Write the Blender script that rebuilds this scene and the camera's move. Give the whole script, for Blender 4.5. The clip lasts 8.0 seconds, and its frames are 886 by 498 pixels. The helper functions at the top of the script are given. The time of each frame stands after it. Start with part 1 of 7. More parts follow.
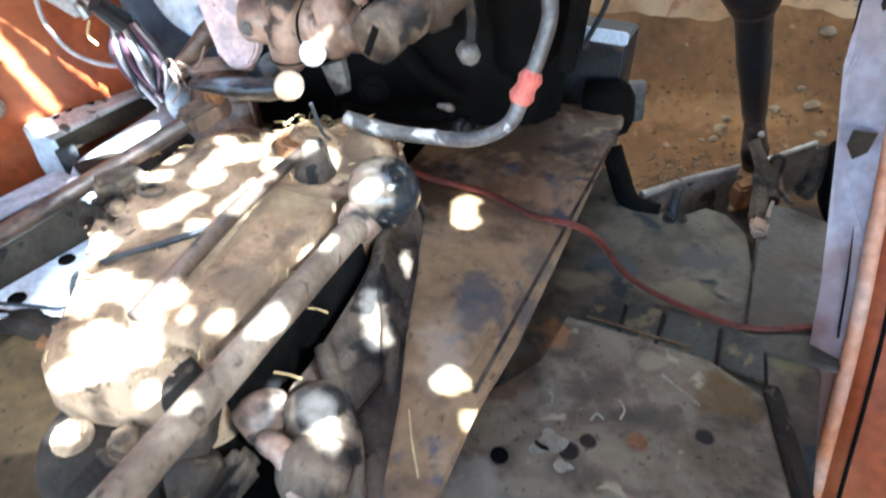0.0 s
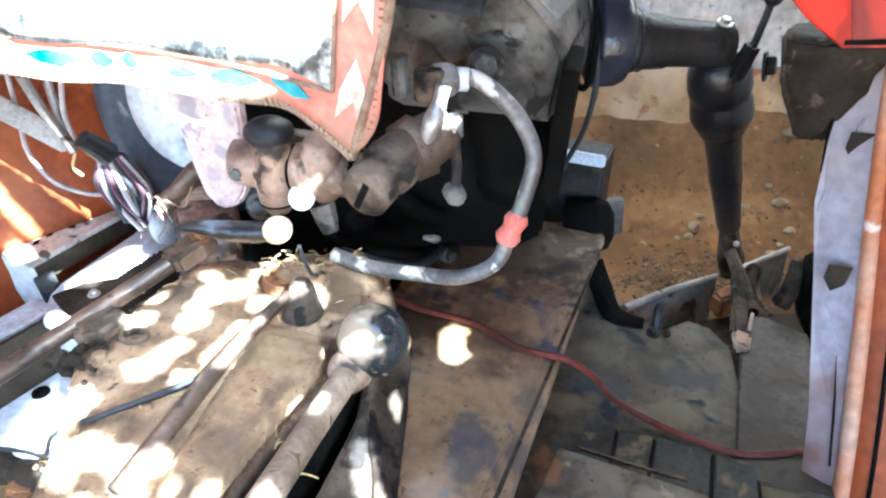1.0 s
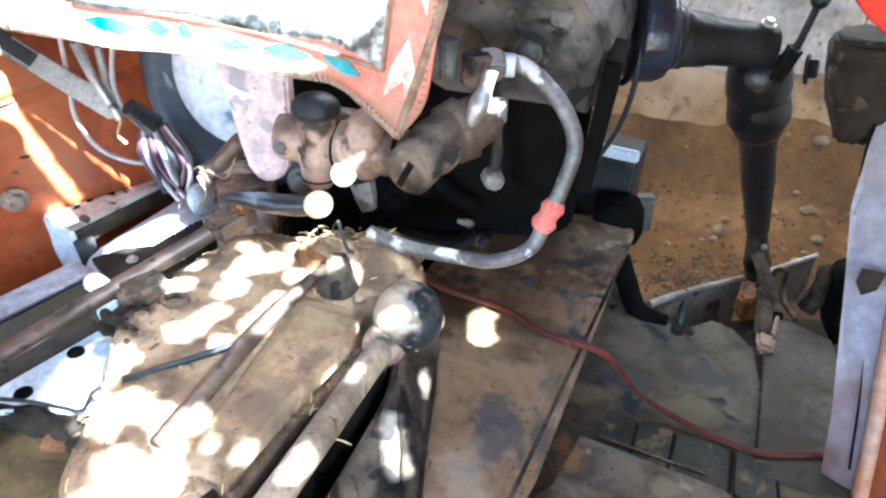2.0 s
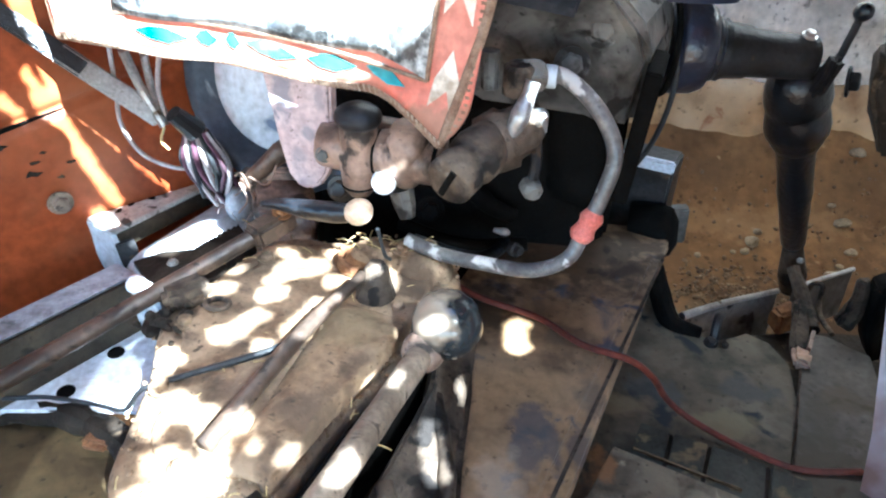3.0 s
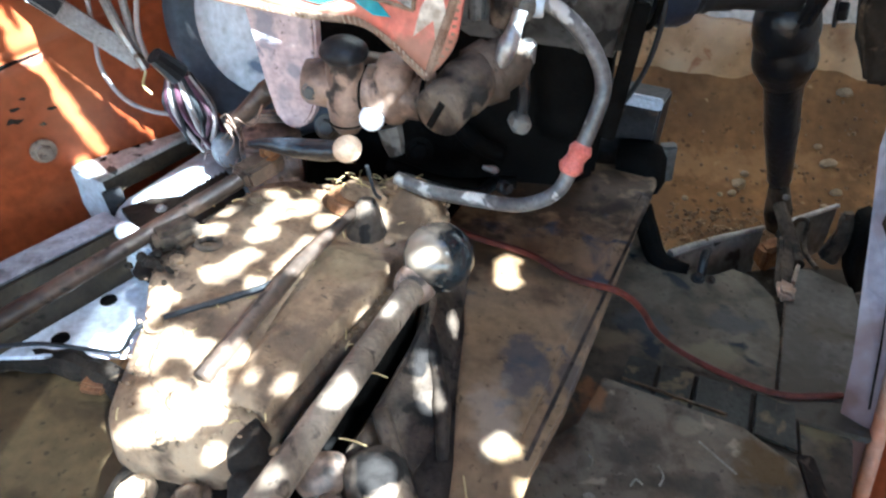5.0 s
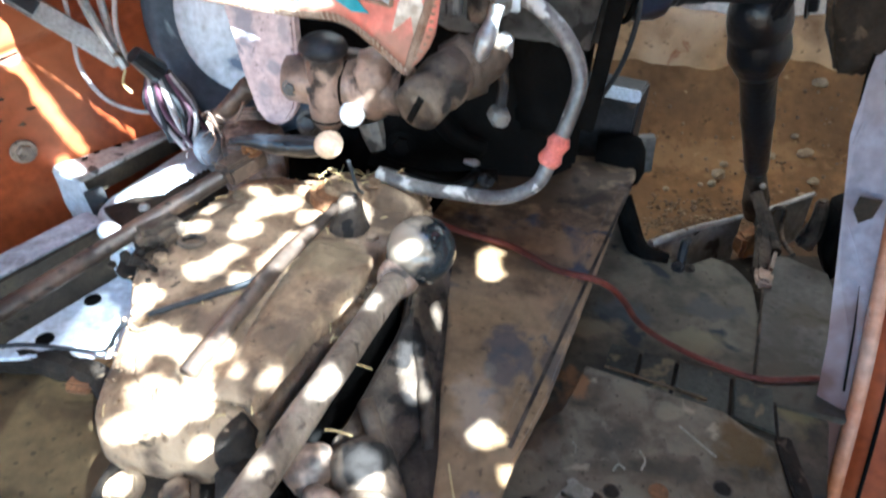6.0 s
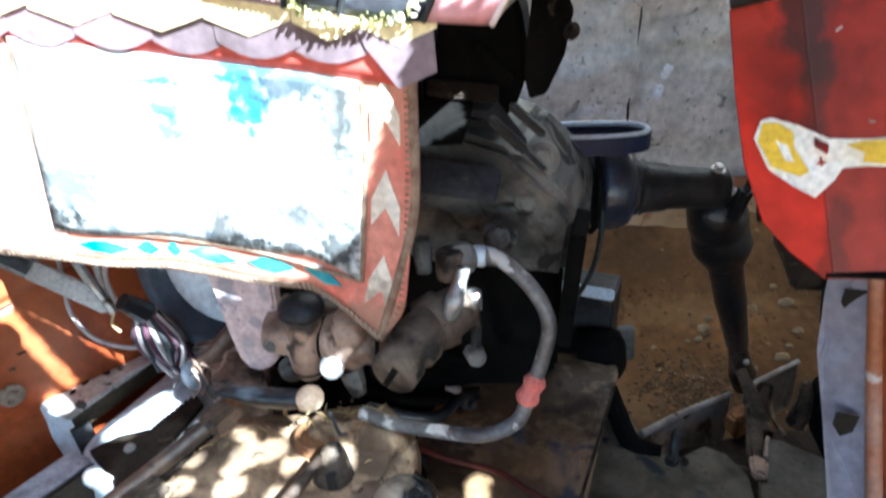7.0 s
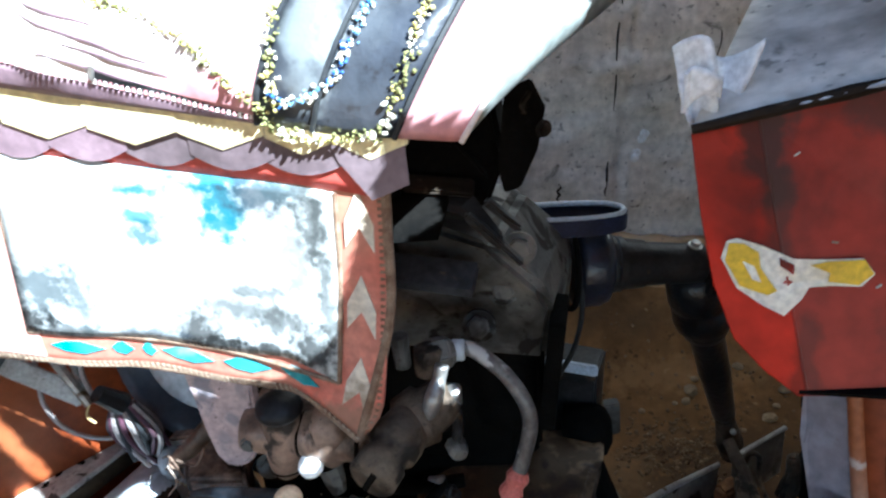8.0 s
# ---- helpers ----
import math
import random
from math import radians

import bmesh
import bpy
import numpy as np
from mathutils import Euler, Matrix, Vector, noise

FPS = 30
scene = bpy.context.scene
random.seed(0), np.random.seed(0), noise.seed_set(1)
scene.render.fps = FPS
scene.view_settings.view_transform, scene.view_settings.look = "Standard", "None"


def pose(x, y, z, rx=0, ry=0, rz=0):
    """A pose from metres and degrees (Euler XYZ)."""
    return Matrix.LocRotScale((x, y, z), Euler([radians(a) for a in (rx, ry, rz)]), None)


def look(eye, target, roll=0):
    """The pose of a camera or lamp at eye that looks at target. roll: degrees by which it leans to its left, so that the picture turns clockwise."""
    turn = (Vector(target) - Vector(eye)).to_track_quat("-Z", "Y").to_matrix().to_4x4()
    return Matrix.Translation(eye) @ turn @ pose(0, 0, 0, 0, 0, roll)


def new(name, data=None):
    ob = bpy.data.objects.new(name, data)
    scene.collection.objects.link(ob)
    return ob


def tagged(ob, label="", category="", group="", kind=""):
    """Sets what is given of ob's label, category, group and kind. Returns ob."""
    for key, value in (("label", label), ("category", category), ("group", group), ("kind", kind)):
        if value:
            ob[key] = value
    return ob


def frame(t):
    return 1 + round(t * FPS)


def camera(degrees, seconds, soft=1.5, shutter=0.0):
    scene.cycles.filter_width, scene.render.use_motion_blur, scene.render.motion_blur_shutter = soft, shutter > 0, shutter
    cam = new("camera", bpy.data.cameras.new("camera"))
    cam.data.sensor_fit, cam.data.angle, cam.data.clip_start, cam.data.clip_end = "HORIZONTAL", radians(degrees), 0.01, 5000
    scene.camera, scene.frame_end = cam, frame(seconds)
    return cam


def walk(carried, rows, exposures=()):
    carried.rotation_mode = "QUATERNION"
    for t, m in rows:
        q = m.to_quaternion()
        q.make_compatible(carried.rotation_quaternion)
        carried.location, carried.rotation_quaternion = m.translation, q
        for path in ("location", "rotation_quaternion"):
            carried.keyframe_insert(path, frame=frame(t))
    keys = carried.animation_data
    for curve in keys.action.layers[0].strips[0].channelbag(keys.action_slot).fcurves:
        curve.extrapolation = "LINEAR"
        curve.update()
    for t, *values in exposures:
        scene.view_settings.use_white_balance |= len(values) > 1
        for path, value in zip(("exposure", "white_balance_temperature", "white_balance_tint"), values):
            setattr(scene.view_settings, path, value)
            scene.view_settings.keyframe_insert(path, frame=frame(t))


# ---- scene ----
cam = camera(69.03, 8.0, soft=2.2, shutter=0.4)
PATH_ROWS = [
    # seconds, place in metres, turn in degrees
    (0.0, 0.0344, -0.1743, 0.8795, 49.90, 0.38, 1.21),
    (0.5, 0.0237, -0.1366, 0.9217, 52.99, 0.14, -0.29),
    (1.0, 0.0204, -0.1242, 0.9458, 55.96, -0.10, -1.02),
    (1.5, 0.0103, -0.1260, 0.9460, 57.07, -1.40, -0.54),
    (2.0, -0.0048, -0.1428, 0.9409, 55.36, -2.00, 1.80),
    (2.2, -0.0124, -0.1446, 0.9384, 55.11, -2.31, 2.60),
    (3.3, -0.0260, -0.1486, 0.9472, 56.11, -1.34, 4.05),
    (3.5, -0.0266, -0.1475, 0.9478, 55.65, -1.04, 3.79),
    (4.0, -0.0218, -0.1436, 0.9571, 56.42, -0.32, 3.16),
    (4.5, -0.0376, -0.1608, 0.9614, 56.19, -0.05, 4.89),
    (4.7, -0.0328, -0.1623, 0.9407, 54.35, -0.89, 3.80),
    (5.8, -0.0202, -0.1833, 0.9151, 50.99, -1.24, 0.75),
    (6.0, -0.0198, -0.1764, 0.9285, 51.92, -1.20, 0.79),
    (6.5, -0.0090, -0.1432, 0.9933, 56.30, -0.51, 0.23),
    (7.0, 0.0063, -0.1069, 1.0729, 61.99, 1.88, -1.43),
    (7.5, 0.0070, -0.0961, 1.1082, 64.55, 2.38, -1.41),
    (8.0, 0.0216, -0.0802, 1.1269, 65.73, 2.42, -2.86),
]
walk(cam, [(t, pose(x, y, z, rx, ry, rz)) for t, x, y, z, rx, ry, rz in PATH_ROWS], exposures=[(t, stops, 5100, -1) for t, stops in ((0.0, 4.65), (0.6, 4.8), (1.5, 4.85), (2.2, 4.6), (3.5, 4.1), (4.0, 4.1), (4.5, 3.9), (5.8, 4.0), (6.4, 4.4), (7.0, 3.4), (7.5, 2.6), (8.0, 2.6))])

# ---- sky, sun ----
SUN = Vector((0.88, -1.00, 1.30)).normalized()
world = bpy.data.worlds.new("sky")
scene.world = world
world.use_nodes = True
sky = world.node_tree.nodes.new("ShaderNodeTexSky")
sky.sky_type = "NISHITA"
sky.sun_disc = False
sky.sun_elevation = math.asin(SUN.z)
sky.sun_rotation = math.atan2(SUN.x, SUN.y)
backing = world.node_tree.nodes["Background"]
backing.inputs["Strength"].default_value = 0.072
world.node_tree.links.new(sky.outputs[0], backing.inputs[0])
sun_data = bpy.data.lights.new("sun", "SUN")
sun_data.energy, sun_data.angle, sun_data.color = 5.0, radians(0.4), (1.0, 0.95, 0.87)
sun = new("sun", sun_data)
sun.matrix_world = look(SUN * 8, (0, 0, 0))


# ---- materials ----
def material(name, base, dark, rough=0.7, metal=0.0, scale=14, bump=0.25, spot=None, limit=0.6, spot_scale=30, dust=None, dust_at=0.5, spot_rough=0.85, coat=0.0, spec=0.22, low=None, grime=None, grime_at=0.58, speck=None):
    """Base and dark mix over a broad noise, a fine grain over that; spot: chips or stains with hard edges; dust: a soft film."""
    m = bpy.data.materials.new(name)
    m.use_nodes = True
    t = m.node_tree
    n, link = t.nodes, t.links.new
    b = n["Principled BSDF"]
    b.inputs["Metallic"].default_value = metal
    b.inputs["Coat Weight"].default_value = coat
    b.inputs["Specular IOR Level"].default_value = spec
    co = n.new("ShaderNodeTexCoord").outputs["Object"]

    def noise_at(size, detail=5.0, distort=0.0):
        k = n.new("ShaderNodeTexNoise")
        k.inputs["Scale"].default_value, k.inputs["Detail"].default_value, k.inputs["Distortion"].default_value = size, detail, distort
        link(co, k.inputs["Vector"])
        return k.outputs["Fac"]

    def ramp(fac, lo, hi):
        k = n.new("ShaderNodeMapRange")
        k.inputs["From Min"].default_value, k.inputs["From Max"].default_value = lo, hi
        link(fac, k.inputs["Value"])
        return k.outputs["Result"]

    def mix(fac, a, c, kind="MIX"):
        k = n.new("ShaderNodeMix")
        k.data_type, k.blend_type = "RGBA", kind
        if isinstance(fac, float):
            k.inputs["Factor"].default_value = fac
        else:
            link(fac, k.inputs["Factor"])
        for socket, v in ((k.inputs["A"], a), (k.inputs["B"], c)):
            if isinstance(v, tuple):
                socket.default_value = (*v, 1)
            else:
                link(v, socket)
        return k.outputs["Result"]

    broad, fine = noise_at(scale, 6, 0.4), noise_at(scale * 9, 4)
    colour = mix(ramp(broad, 0.35, 0.65), base, dark)
    k = n.new("ShaderNodeMapRange")
    k.inputs["From Min"].default_value, k.inputs["From Max"].default_value = 0.3, 0.7
    k.inputs["To Min"].default_value, k.inputs["To Max"].default_value = 0.78, 1.18
    link(fine, k.inputs["Value"])
    gray = n.new("ShaderNodeCombineColor")
    for socket in ("Red", "Green", "Blue"):
        link(k.outputs["Result"], gray.inputs[socket])
    colour = mix(1.0, colour, gray.outputs[0], "MULTIPLY")
    rough_value = None
    if dust:
        colour = mix(ramp(noise_at(scale * 0.6, 7, 0.8), dust_at - 0.12, dust_at + 0.15), colour, dust)
    if speck is None:
        speck = 0.55 if bump >= 0.3 else 0.0
    if speck:
        colour = mix(ramp(noise_at(scale * 11, 4), 0.62, 0.70), colour, mix(speck, colour, (0.010, 0.008, 0.007)))
    if grime:
        colour = mix(ramp(noise_at(scale * 1.6, 10, 0.3), grime_at - 0.04, grime_at + 0.16), colour, grime)
    if spot:
        field = noise_at(spot_scale, 6, 0.6)
        if low:
            apart = n.new("ShaderNodeSeparateXYZ")
            link(co, apart.inputs[0])
            k = n.new("ShaderNodeMapRange")
            k.inputs["From Min"].default_value, k.inputs["From Max"].default_value = low
            k.inputs["To Min"].default_value, k.inputs["To Max"].default_value = 0.13, -0.12
            link(apart.outputs["Z"], k.inputs["Value"])
            total = n.new("ShaderNodeMath")
            link(field, total.inputs[0])
            link(k.outputs["Result"], total.inputs[1])
            field = total.outputs[0]
        mask = ramp(field, limit, limit + 0.06)
        colour = mix(mask, colour, spot)
        k = n.new("ShaderNodeMapRange")
        k.inputs["To Min"].default_value, k.inputs["To Max"].default_value = rough, spot_rough
        link(mask, k.inputs["Value"])
        rough_value = k.outputs["Result"]
    link(colour, b.inputs["Base Color"])
    if rough_value:
        link(rough_value, b.inputs["Roughness"])
    else:
        k = n.new("ShaderNodeMapRange")
        k.inputs["To Min"].default_value, k.inputs["To Max"].default_value = max(rough - 0.12, 0.03), min(rough + 0.15, 1)
        link(broad, k.inputs["Value"])
        link(k.outputs["Result"], b.inputs["Roughness"])
    if bump:
        k = n.new("ShaderNodeBump")
        k.inputs["Strength"].default_value, k.inputs["Distance"].default_value = bump, 0.004
        link(noise_at(scale * 5, 6), k.inputs["Height"])
        link(k.outputs["Normal"], b.inputs["Normal"])
    return m


EARTH = material("earth", (0.255, 0.132, 0.050), (0.13, 0.066, 0.026), 0.95, scale=4, bump=0.9, spot=(0.36, 0.23, 0.115), limit=0.65, spot_scale=18, grime=(0.12, 0.064, 0.028), grime_at=0.54)
MUD_WALL = material("mud_plaster", (0.76, 0.72, 0.67), (0.55, 0.52, 0.475), 0.95, scale=5, bump=1.0, spot=(0.20, 0.185, 0.17), limit=0.66, spot_scale=16, grime=(0.32, 0.30, 0.285), grime_at=0.57)
PLINTH = material("light_mud", (0.50, 0.31, 0.145), (0.32, 0.18, 0.078), 0.95, scale=4, bump=0.9, spot=(0.27, 0.10, 0.042), limit=0.63, spot_scale=8, dust=(0.60, 0.43, 0.26), dust_at=0.55, grime=(0.19, 0.10, 0.045), grime_at=0.56)
CRACK = material("dark_crack", (0.035, 0.03, 0.027), (0.02, 0.018, 0.016), 0.95, scale=30, bump=0.3)
STONE = material("stone", (0.31, 0.225, 0.135), (0.21, 0.145, 0.085), 0.9, scale=25, bump=0.5)
PEBBLE = material("brown_pebbles", (0.22, 0.14, 0.075), (0.11, 0.07, 0.04), 0.9, scale=30, bump=0.4)
GRIMY = material("grimy_casting", (0.090, 0.067, 0.049), (0.040, 0.030, 0.022), 0.7, scale=16, bump=0.9, spot=(0.012, 0.010, 0.009), limit=0.57, spot_scale=26, dust=(0.19, 0.14, 0.10), dust_at=0.60, grime=(0.016, 0.012, 0.010), grime_at=0.52)
ROOF_TAN = material("unseen_roof_tan", (0.30, 0.22, 0.12), (0.18, 0.13, 0.07), 0.9, scale=8, bump=0.3)
CASTING = material("dusty_casting", (0.26, 0.172, 0.102), (0.155, 0.098, 0.058), 0.9, scale=15, bump=0.9, spot=(0.06, 0.045, 0.03), limit=0.63, spot_scale=38, dust=(0.34, 0.25, 0.165), dust_at=0.55, grime=(0.075, 0.052, 0.036), grime_at=0.53)
CASTING_TAN = material("tan_casting", (0.37, 0.25, 0.185), (0.16, 0.105, 0.077), 0.42, spec=0.5, scale=13, bump=0.6, spot=(0.03, 0.022, 0.017), limit=0.585, spot_scale=22, grime=(0.022, 0.016, 0.013), grime_at=0.52)
# Near-black: oily iron in places, elsewhere the painted dark of gaps and hollows.
OIL_SHADE_BLACK = material("oil_shade_black", (0.006, 0.0055, 0.005), (0.0025, 0.0025, 0.0025), 0.85, spec=0.06, scale=20, bump=0.5, spot=(0.035, 0.029, 0.023), limit=0.70, spot_scale=35)
GREY_IRON = material("grey_painted_iron", (0.11, 0.11, 0.105), (0.04, 0.039, 0.038), 0.5, scale=10, bump=0.5, spot=(0.02, 0.018, 0.017), limit=0.57, spot_scale=18, dust=(0.27, 0.25, 0.22), dust_at=0.60, grime=(0.020, 0.018, 0.017), grime_at=0.54)
BROWN_PLATE = material("brown_worn_plate", (0.27, 0.175, 0.09), (0.18, 0.115, 0.06), 0.45, scale=9, bump=0.3, spot=(0.075, 0.082, 0.10), limit=0.60, spot_scale=11, dust=(0.34, 0.235, 0.14), dust_at=0.58, grime=(0.08, 0.052, 0.032), grime_at=0.56)
FLOOR_MAT = material("grey_floor_paint", (0.092, 0.077, 0.055), (0.044, 0.036, 0.025), 0.6, scale=9, bump=0.5, spot=(0.026, 0.032, 0.039), limit=0.59, spot_scale=12, dust=(0.15, 0.132, 0.095), dust_at=0.56, grime=(0.028, 0.024, 0.018), grime_at=0.52)
RUSTY_PLATE = material("rusty_plate", (0.176, 0.142, 0.098), (0.102, 0.077, 0.049), 0.8, scale=11, bump=0.9, spot=(0.30, 0.245, 0.17), limit=0.62, spot_scale=24, dust=(0.20, 0.165, 0.115), grime=(0.045, 0.036, 0.025), grime_at=0.52)
RUST = material("rust", (0.24, 0.12, 0.05), (0.13, 0.06, 0.03), 0.9, scale=22, bump=0.7)
ROD = material("brown_steel_rod", (0.29, 0.23, 0.175), (0.13, 0.098, 0.073), 0.5, metal=0.2, scale=17, bump=0.5, spot=(0.06, 0.045, 0.035), limit=0.62, spot_scale=45, grime=(0.05, 0.038, 0.03), grime_at=0.58)
ORANGE = material("orange_paint", (0.25, 0.055, 0.015), (0.165, 0.035, 0.010), 0.45, scale=7, bump=0.12, spot=(0.07, 0.03, 0.015), limit=0.71, spot_scale=22, dust=(0.31, 0.11, 0.045), dust_at=0.62, grime=(0.20, 0.05, 0.015), grime_at=0.62)
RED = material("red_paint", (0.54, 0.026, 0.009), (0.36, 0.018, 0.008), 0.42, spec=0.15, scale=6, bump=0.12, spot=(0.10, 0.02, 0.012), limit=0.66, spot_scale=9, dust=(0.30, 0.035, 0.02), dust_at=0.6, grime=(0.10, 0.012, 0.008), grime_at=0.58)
# Darker copy of the red, for the guard's face beyond the fold.
RED_DULL = material("darker_red_paint", (0.32, 0.026, 0.012), (0.20, 0.016, 0.009), 0.45, spec=0.3, scale=6, bump=0.12, spot=(0.07, 0.015, 0.01), limit=0.66, spot_scale=12, dust=(0.30, 0.05, 0.03), dust_at=0.58, grime=(0.08, 0.012, 0.008), grime_at=0.58)
LILAC = material("pale_lilac_paint", (0.275, 0.26, 0.315), (0.21, 0.188, 0.22), 0.5, scale=8, bump=0.2, spot=(0.18, 0.13, 0.115), limit=0.69, spot_scale=18, dust=(0.34, 0.28, 0.28), dust_at=0.60, grime=(0.21, 0.17, 0.19), grime_at=0.6)
TREAD = material("worn_blue_grey_tread", (0.062, 0.063, 0.053), (0.034, 0.034, 0.027), 0.65, scale=14, bump=0.5, spot=(0.16, 0.13, 0.075), limit=0.55, spot_scale=18)
SIDE_GREY = material("rubbed_grey_sheet", (0.112, 0.104, 0.093), (0.068, 0.061, 0.052), 0.6, scale=9, bump=0.4, spot=(0.055, 0.045, 0.034), limit=0.62, spot_scale=14)
SMEAR = material("dried_pale_smear", (0.30, 0.27, 0.215), (0.20, 0.175, 0.13), 0.8, scale=40, bump=0.4)
FADED = material("faded_orange_paint", (0.42, 0.25, 0.18), (0.36, 0.12, 0.045), 0.5, scale=9, bump=0.15, spot=(0.60, 0.50, 0.46), limit=0.6, spot_scale=15)
PINK_CHIP = material("chipped_pale_paint", (0.55, 0.53, 0.51), (0.38, 0.36, 0.34), 0.6, scale=13, bump=0.3, spot=(0.07, 0.065, 0.06), limit=0.60, spot_scale=26, grime=(0.15, 0.13, 0.115), grime_at=0.56)
IRON_BLUE = material("scuffed_blue_grey_iron", (0.44, 0.47, 0.52), (0.28, 0.30, 0.34), 0.45, scale=14, bump=0.3, spot=(0.08, 0.085, 0.09), limit=0.62, spot_scale=24, grime=(0.13, 0.13, 0.13), grime_at=0.55)
OLIVE_IRON = material("oily_olive_iron", (0.055, 0.042, 0.027), (0.026, 0.020, 0.014), 0.6, scale=14, bump=0.5, spot=(0.010, 0.008, 0.007), limit=0.58, spot_scale=18, dust=(0.09, 0.07, 0.045), dust_at=0.60)
# Oily dirt; the sheets in shaded gaps wear it as painted shade too.
OLIVE_DARK = material("dark_dirt_and_shade", (0.026, 0.019, 0.013), (0.011, 0.008, 0.006), 0.8, scale=20, bump=0.7, spot=(0.075, 0.055, 0.036), limit=0.62, spot_scale=34)
DARK_ROD = material("oily_brown_rod", (0.11, 0.075, 0.055), (0.045, 0.032, 0.024), 0.42, metal=0.2, scale=15, bump=0.5, spot=(0.025, 0.019, 0.015), limit=0.60, spot_scale=36, grime=(0.022, 0.016, 0.013), grime_at=0.54, spec=0.5)
ZINC = material("galvanised_plate", (0.80, 0.86, 0.92), (0.64, 0.69, 0.76), 0.4, scale=10, bump=0.2, spot=(0.28, 0.26, 0.24), limit=0.72, spot_scale=25, grime=(0.36, 0.37, 0.38), grime_at=0.62)
STEEL = material("bright_worn_steel", (0.42, 0.41, 0.40), (0.26, 0.25, 0.24), 0.42, metal=0.7, scale=20, bump=0.25, spot=(0.14, 0.10, 0.07), limit=0.64, spot_scale=35)
DARK_STEEL = material("dark_steel", (0.036, 0.036, 0.039), (0.015, 0.015, 0.017), 0.45, metal=0.3, scale=16, bump=0.35, spot=(0.10, 0.065, 0.04), limit=0.65, spot_scale=30, grime=(0.012, 0.011, 0.011), grime_at=0.56)
RUBBER = material("black_rubber", (0.010, 0.012, 0.016), (0.004, 0.005, 0.007), 0.30, spec=0.5, scale=22, bump=0.45, spot=(0.038, 0.035, 0.032), limit=0.68, spot_scale=30)
BOOT_BLUE = material("blue_black_rubber", (0.022, 0.028, 0.050), (0.008, 0.010, 0.018), 0.28, spec=0.55, scale=14, bump=0.6, spot=(0.07, 0.085, 0.13), limit=0.68, spot_scale=16)
BAKELITE = material("black_knob", (0.016, 0.019, 0.022), (0.010, 0.012, 0.014), 0.12, scale=18, bump=0.12, spot=(0.20, 0.165, 0.125), limit=0.63, spot_scale=28, spec=0.5)
BEIGE_KNOB = material("beige_knob", (0.62, 0.47, 0.33), (0.50, 0.36, 0.25), 0.5, scale=25, bump=0.15)
BEIGE_PAINT = material("beige_brown_paint", (0.125, 0.088, 0.042), (0.075, 0.052, 0.025), 0.7, scale=6, bump=0.3, spot=(0.05, 0.034, 0.017), limit=0.62, spot_scale=14, grime=(0.045, 0.03, 0.016), grime_at=0.56)
WHITE_DRUM = material("dull_white_paint", (0.60, 0.65, 0.70), (0.45, 0.50, 0.56), 0.5, scale=9, bump=0.2, spot=(0.14, 0.18, 0.25), limit=0.61, spot_scale=16, grime=(0.16, 0.155, 0.15), grime_at=0.59)
BLUE_GREY = material("blue_grey_paint", (0.085, 0.105, 0.135), (0.045, 0.055, 0.075), 0.5, scale=9, bump=0.2, spot=(0.40, 0.44, 0.48), limit=0.63, spot_scale=13)
PINK_PAINT = material("pinkish_primer", (0.60, 0.49, 0.50), (0.48, 0.37, 0.37), 0.7, scale=13, bump=0.35, spot=(0.23, 0.21, 0.25), limit=0.62, spot_scale=34, grime=(0.30, 0.24, 0.25), grime_at=0.60)
HOSE = material("cloudy_hose", (0.19, 0.175, 0.165), (0.085, 0.078, 0.075), 0.34, scale=18, bump=0.2, spot=(0.46, 0.44, 0.42), limit=0.58, spot_scale=34, coat=0.25, speck=0.4, grime=(0.05, 0.042, 0.045), grime_at=0.54)
TAPE = material("red_tape", (0.62, 0.20, 0.16), (0.52, 0.13, 0.10), 0.45, scale=30, bump=0.3)
RED_WIRE = material("red_wire", (0.115, 0.025, 0.016), (0.055, 0.016, 0.012), 0.55, scale=20, bump=0.1)
BLACK_WIRE = material("black_wire", (0.02, 0.022, 0.026), (0.035, 0.037, 0.04), 0.5, scale=20, bump=0.05)
PALE_WIRE = material("pale_wire", (0.42, 0.38, 0.38), (0.28, 0.25, 0.25), 0.5, scale=30, bump=0.05)
PURPLE_WIRE = material("purple_wire", (0.12, 0.05, 0.08), (0.05, 0.03, 0.04), 0.5, scale=30, bump=0.05)
VINYL_RED = material("faded_red_vinyl", (0.56, 0.155, 0.112), (0.58, 0.24, 0.18), 0.5, scale=10, bump=0.15, dust=(0.50, 0.27, 0.18), dust_at=0.6)
VINYL_SCARLET = material("scarlet_vinyl", (0.62, 0.085, 0.07), (0.58, 0.14, 0.11), 0.45, scale=9, bump=0.12)
VINYL_PINK = material("pink_vinyl", (0.66, 0.40, 0.42), (0.60, 0.28, 0.30), 0.5, scale=8, bump=0.12)
VINYL_BLUSH = material("bleached_blush_vinyl", (0.68, 0.38, 0.35), (0.62, 0.28, 0.25), 0.5, scale=7, bump=0.12)
VINYL_WHITE = material("white_vinyl", (0.80, 0.75, 0.73), (0.70, 0.62, 0.60), 0.5, scale=8, bump=0.12)
VINYL_MAUVE = material("mauve_fringe", (0.32, 0.225, 0.265), (0.20, 0.135, 0.165), 0.5, scale=9, bump=0.2, grime=(0.17, 0.12, 0.14), grime_at=0.60)
# Darker, greyer copy of the mauve, for the right-hand scallops.
VINYL_MAUVE_DULL = material("greyer_mauve_fringe", (0.21, 0.16, 0.178), (0.14, 0.105, 0.118), 0.55, scale=9, bump=0.2, grime=(0.09, 0.07, 0.075), grime_at=0.58)
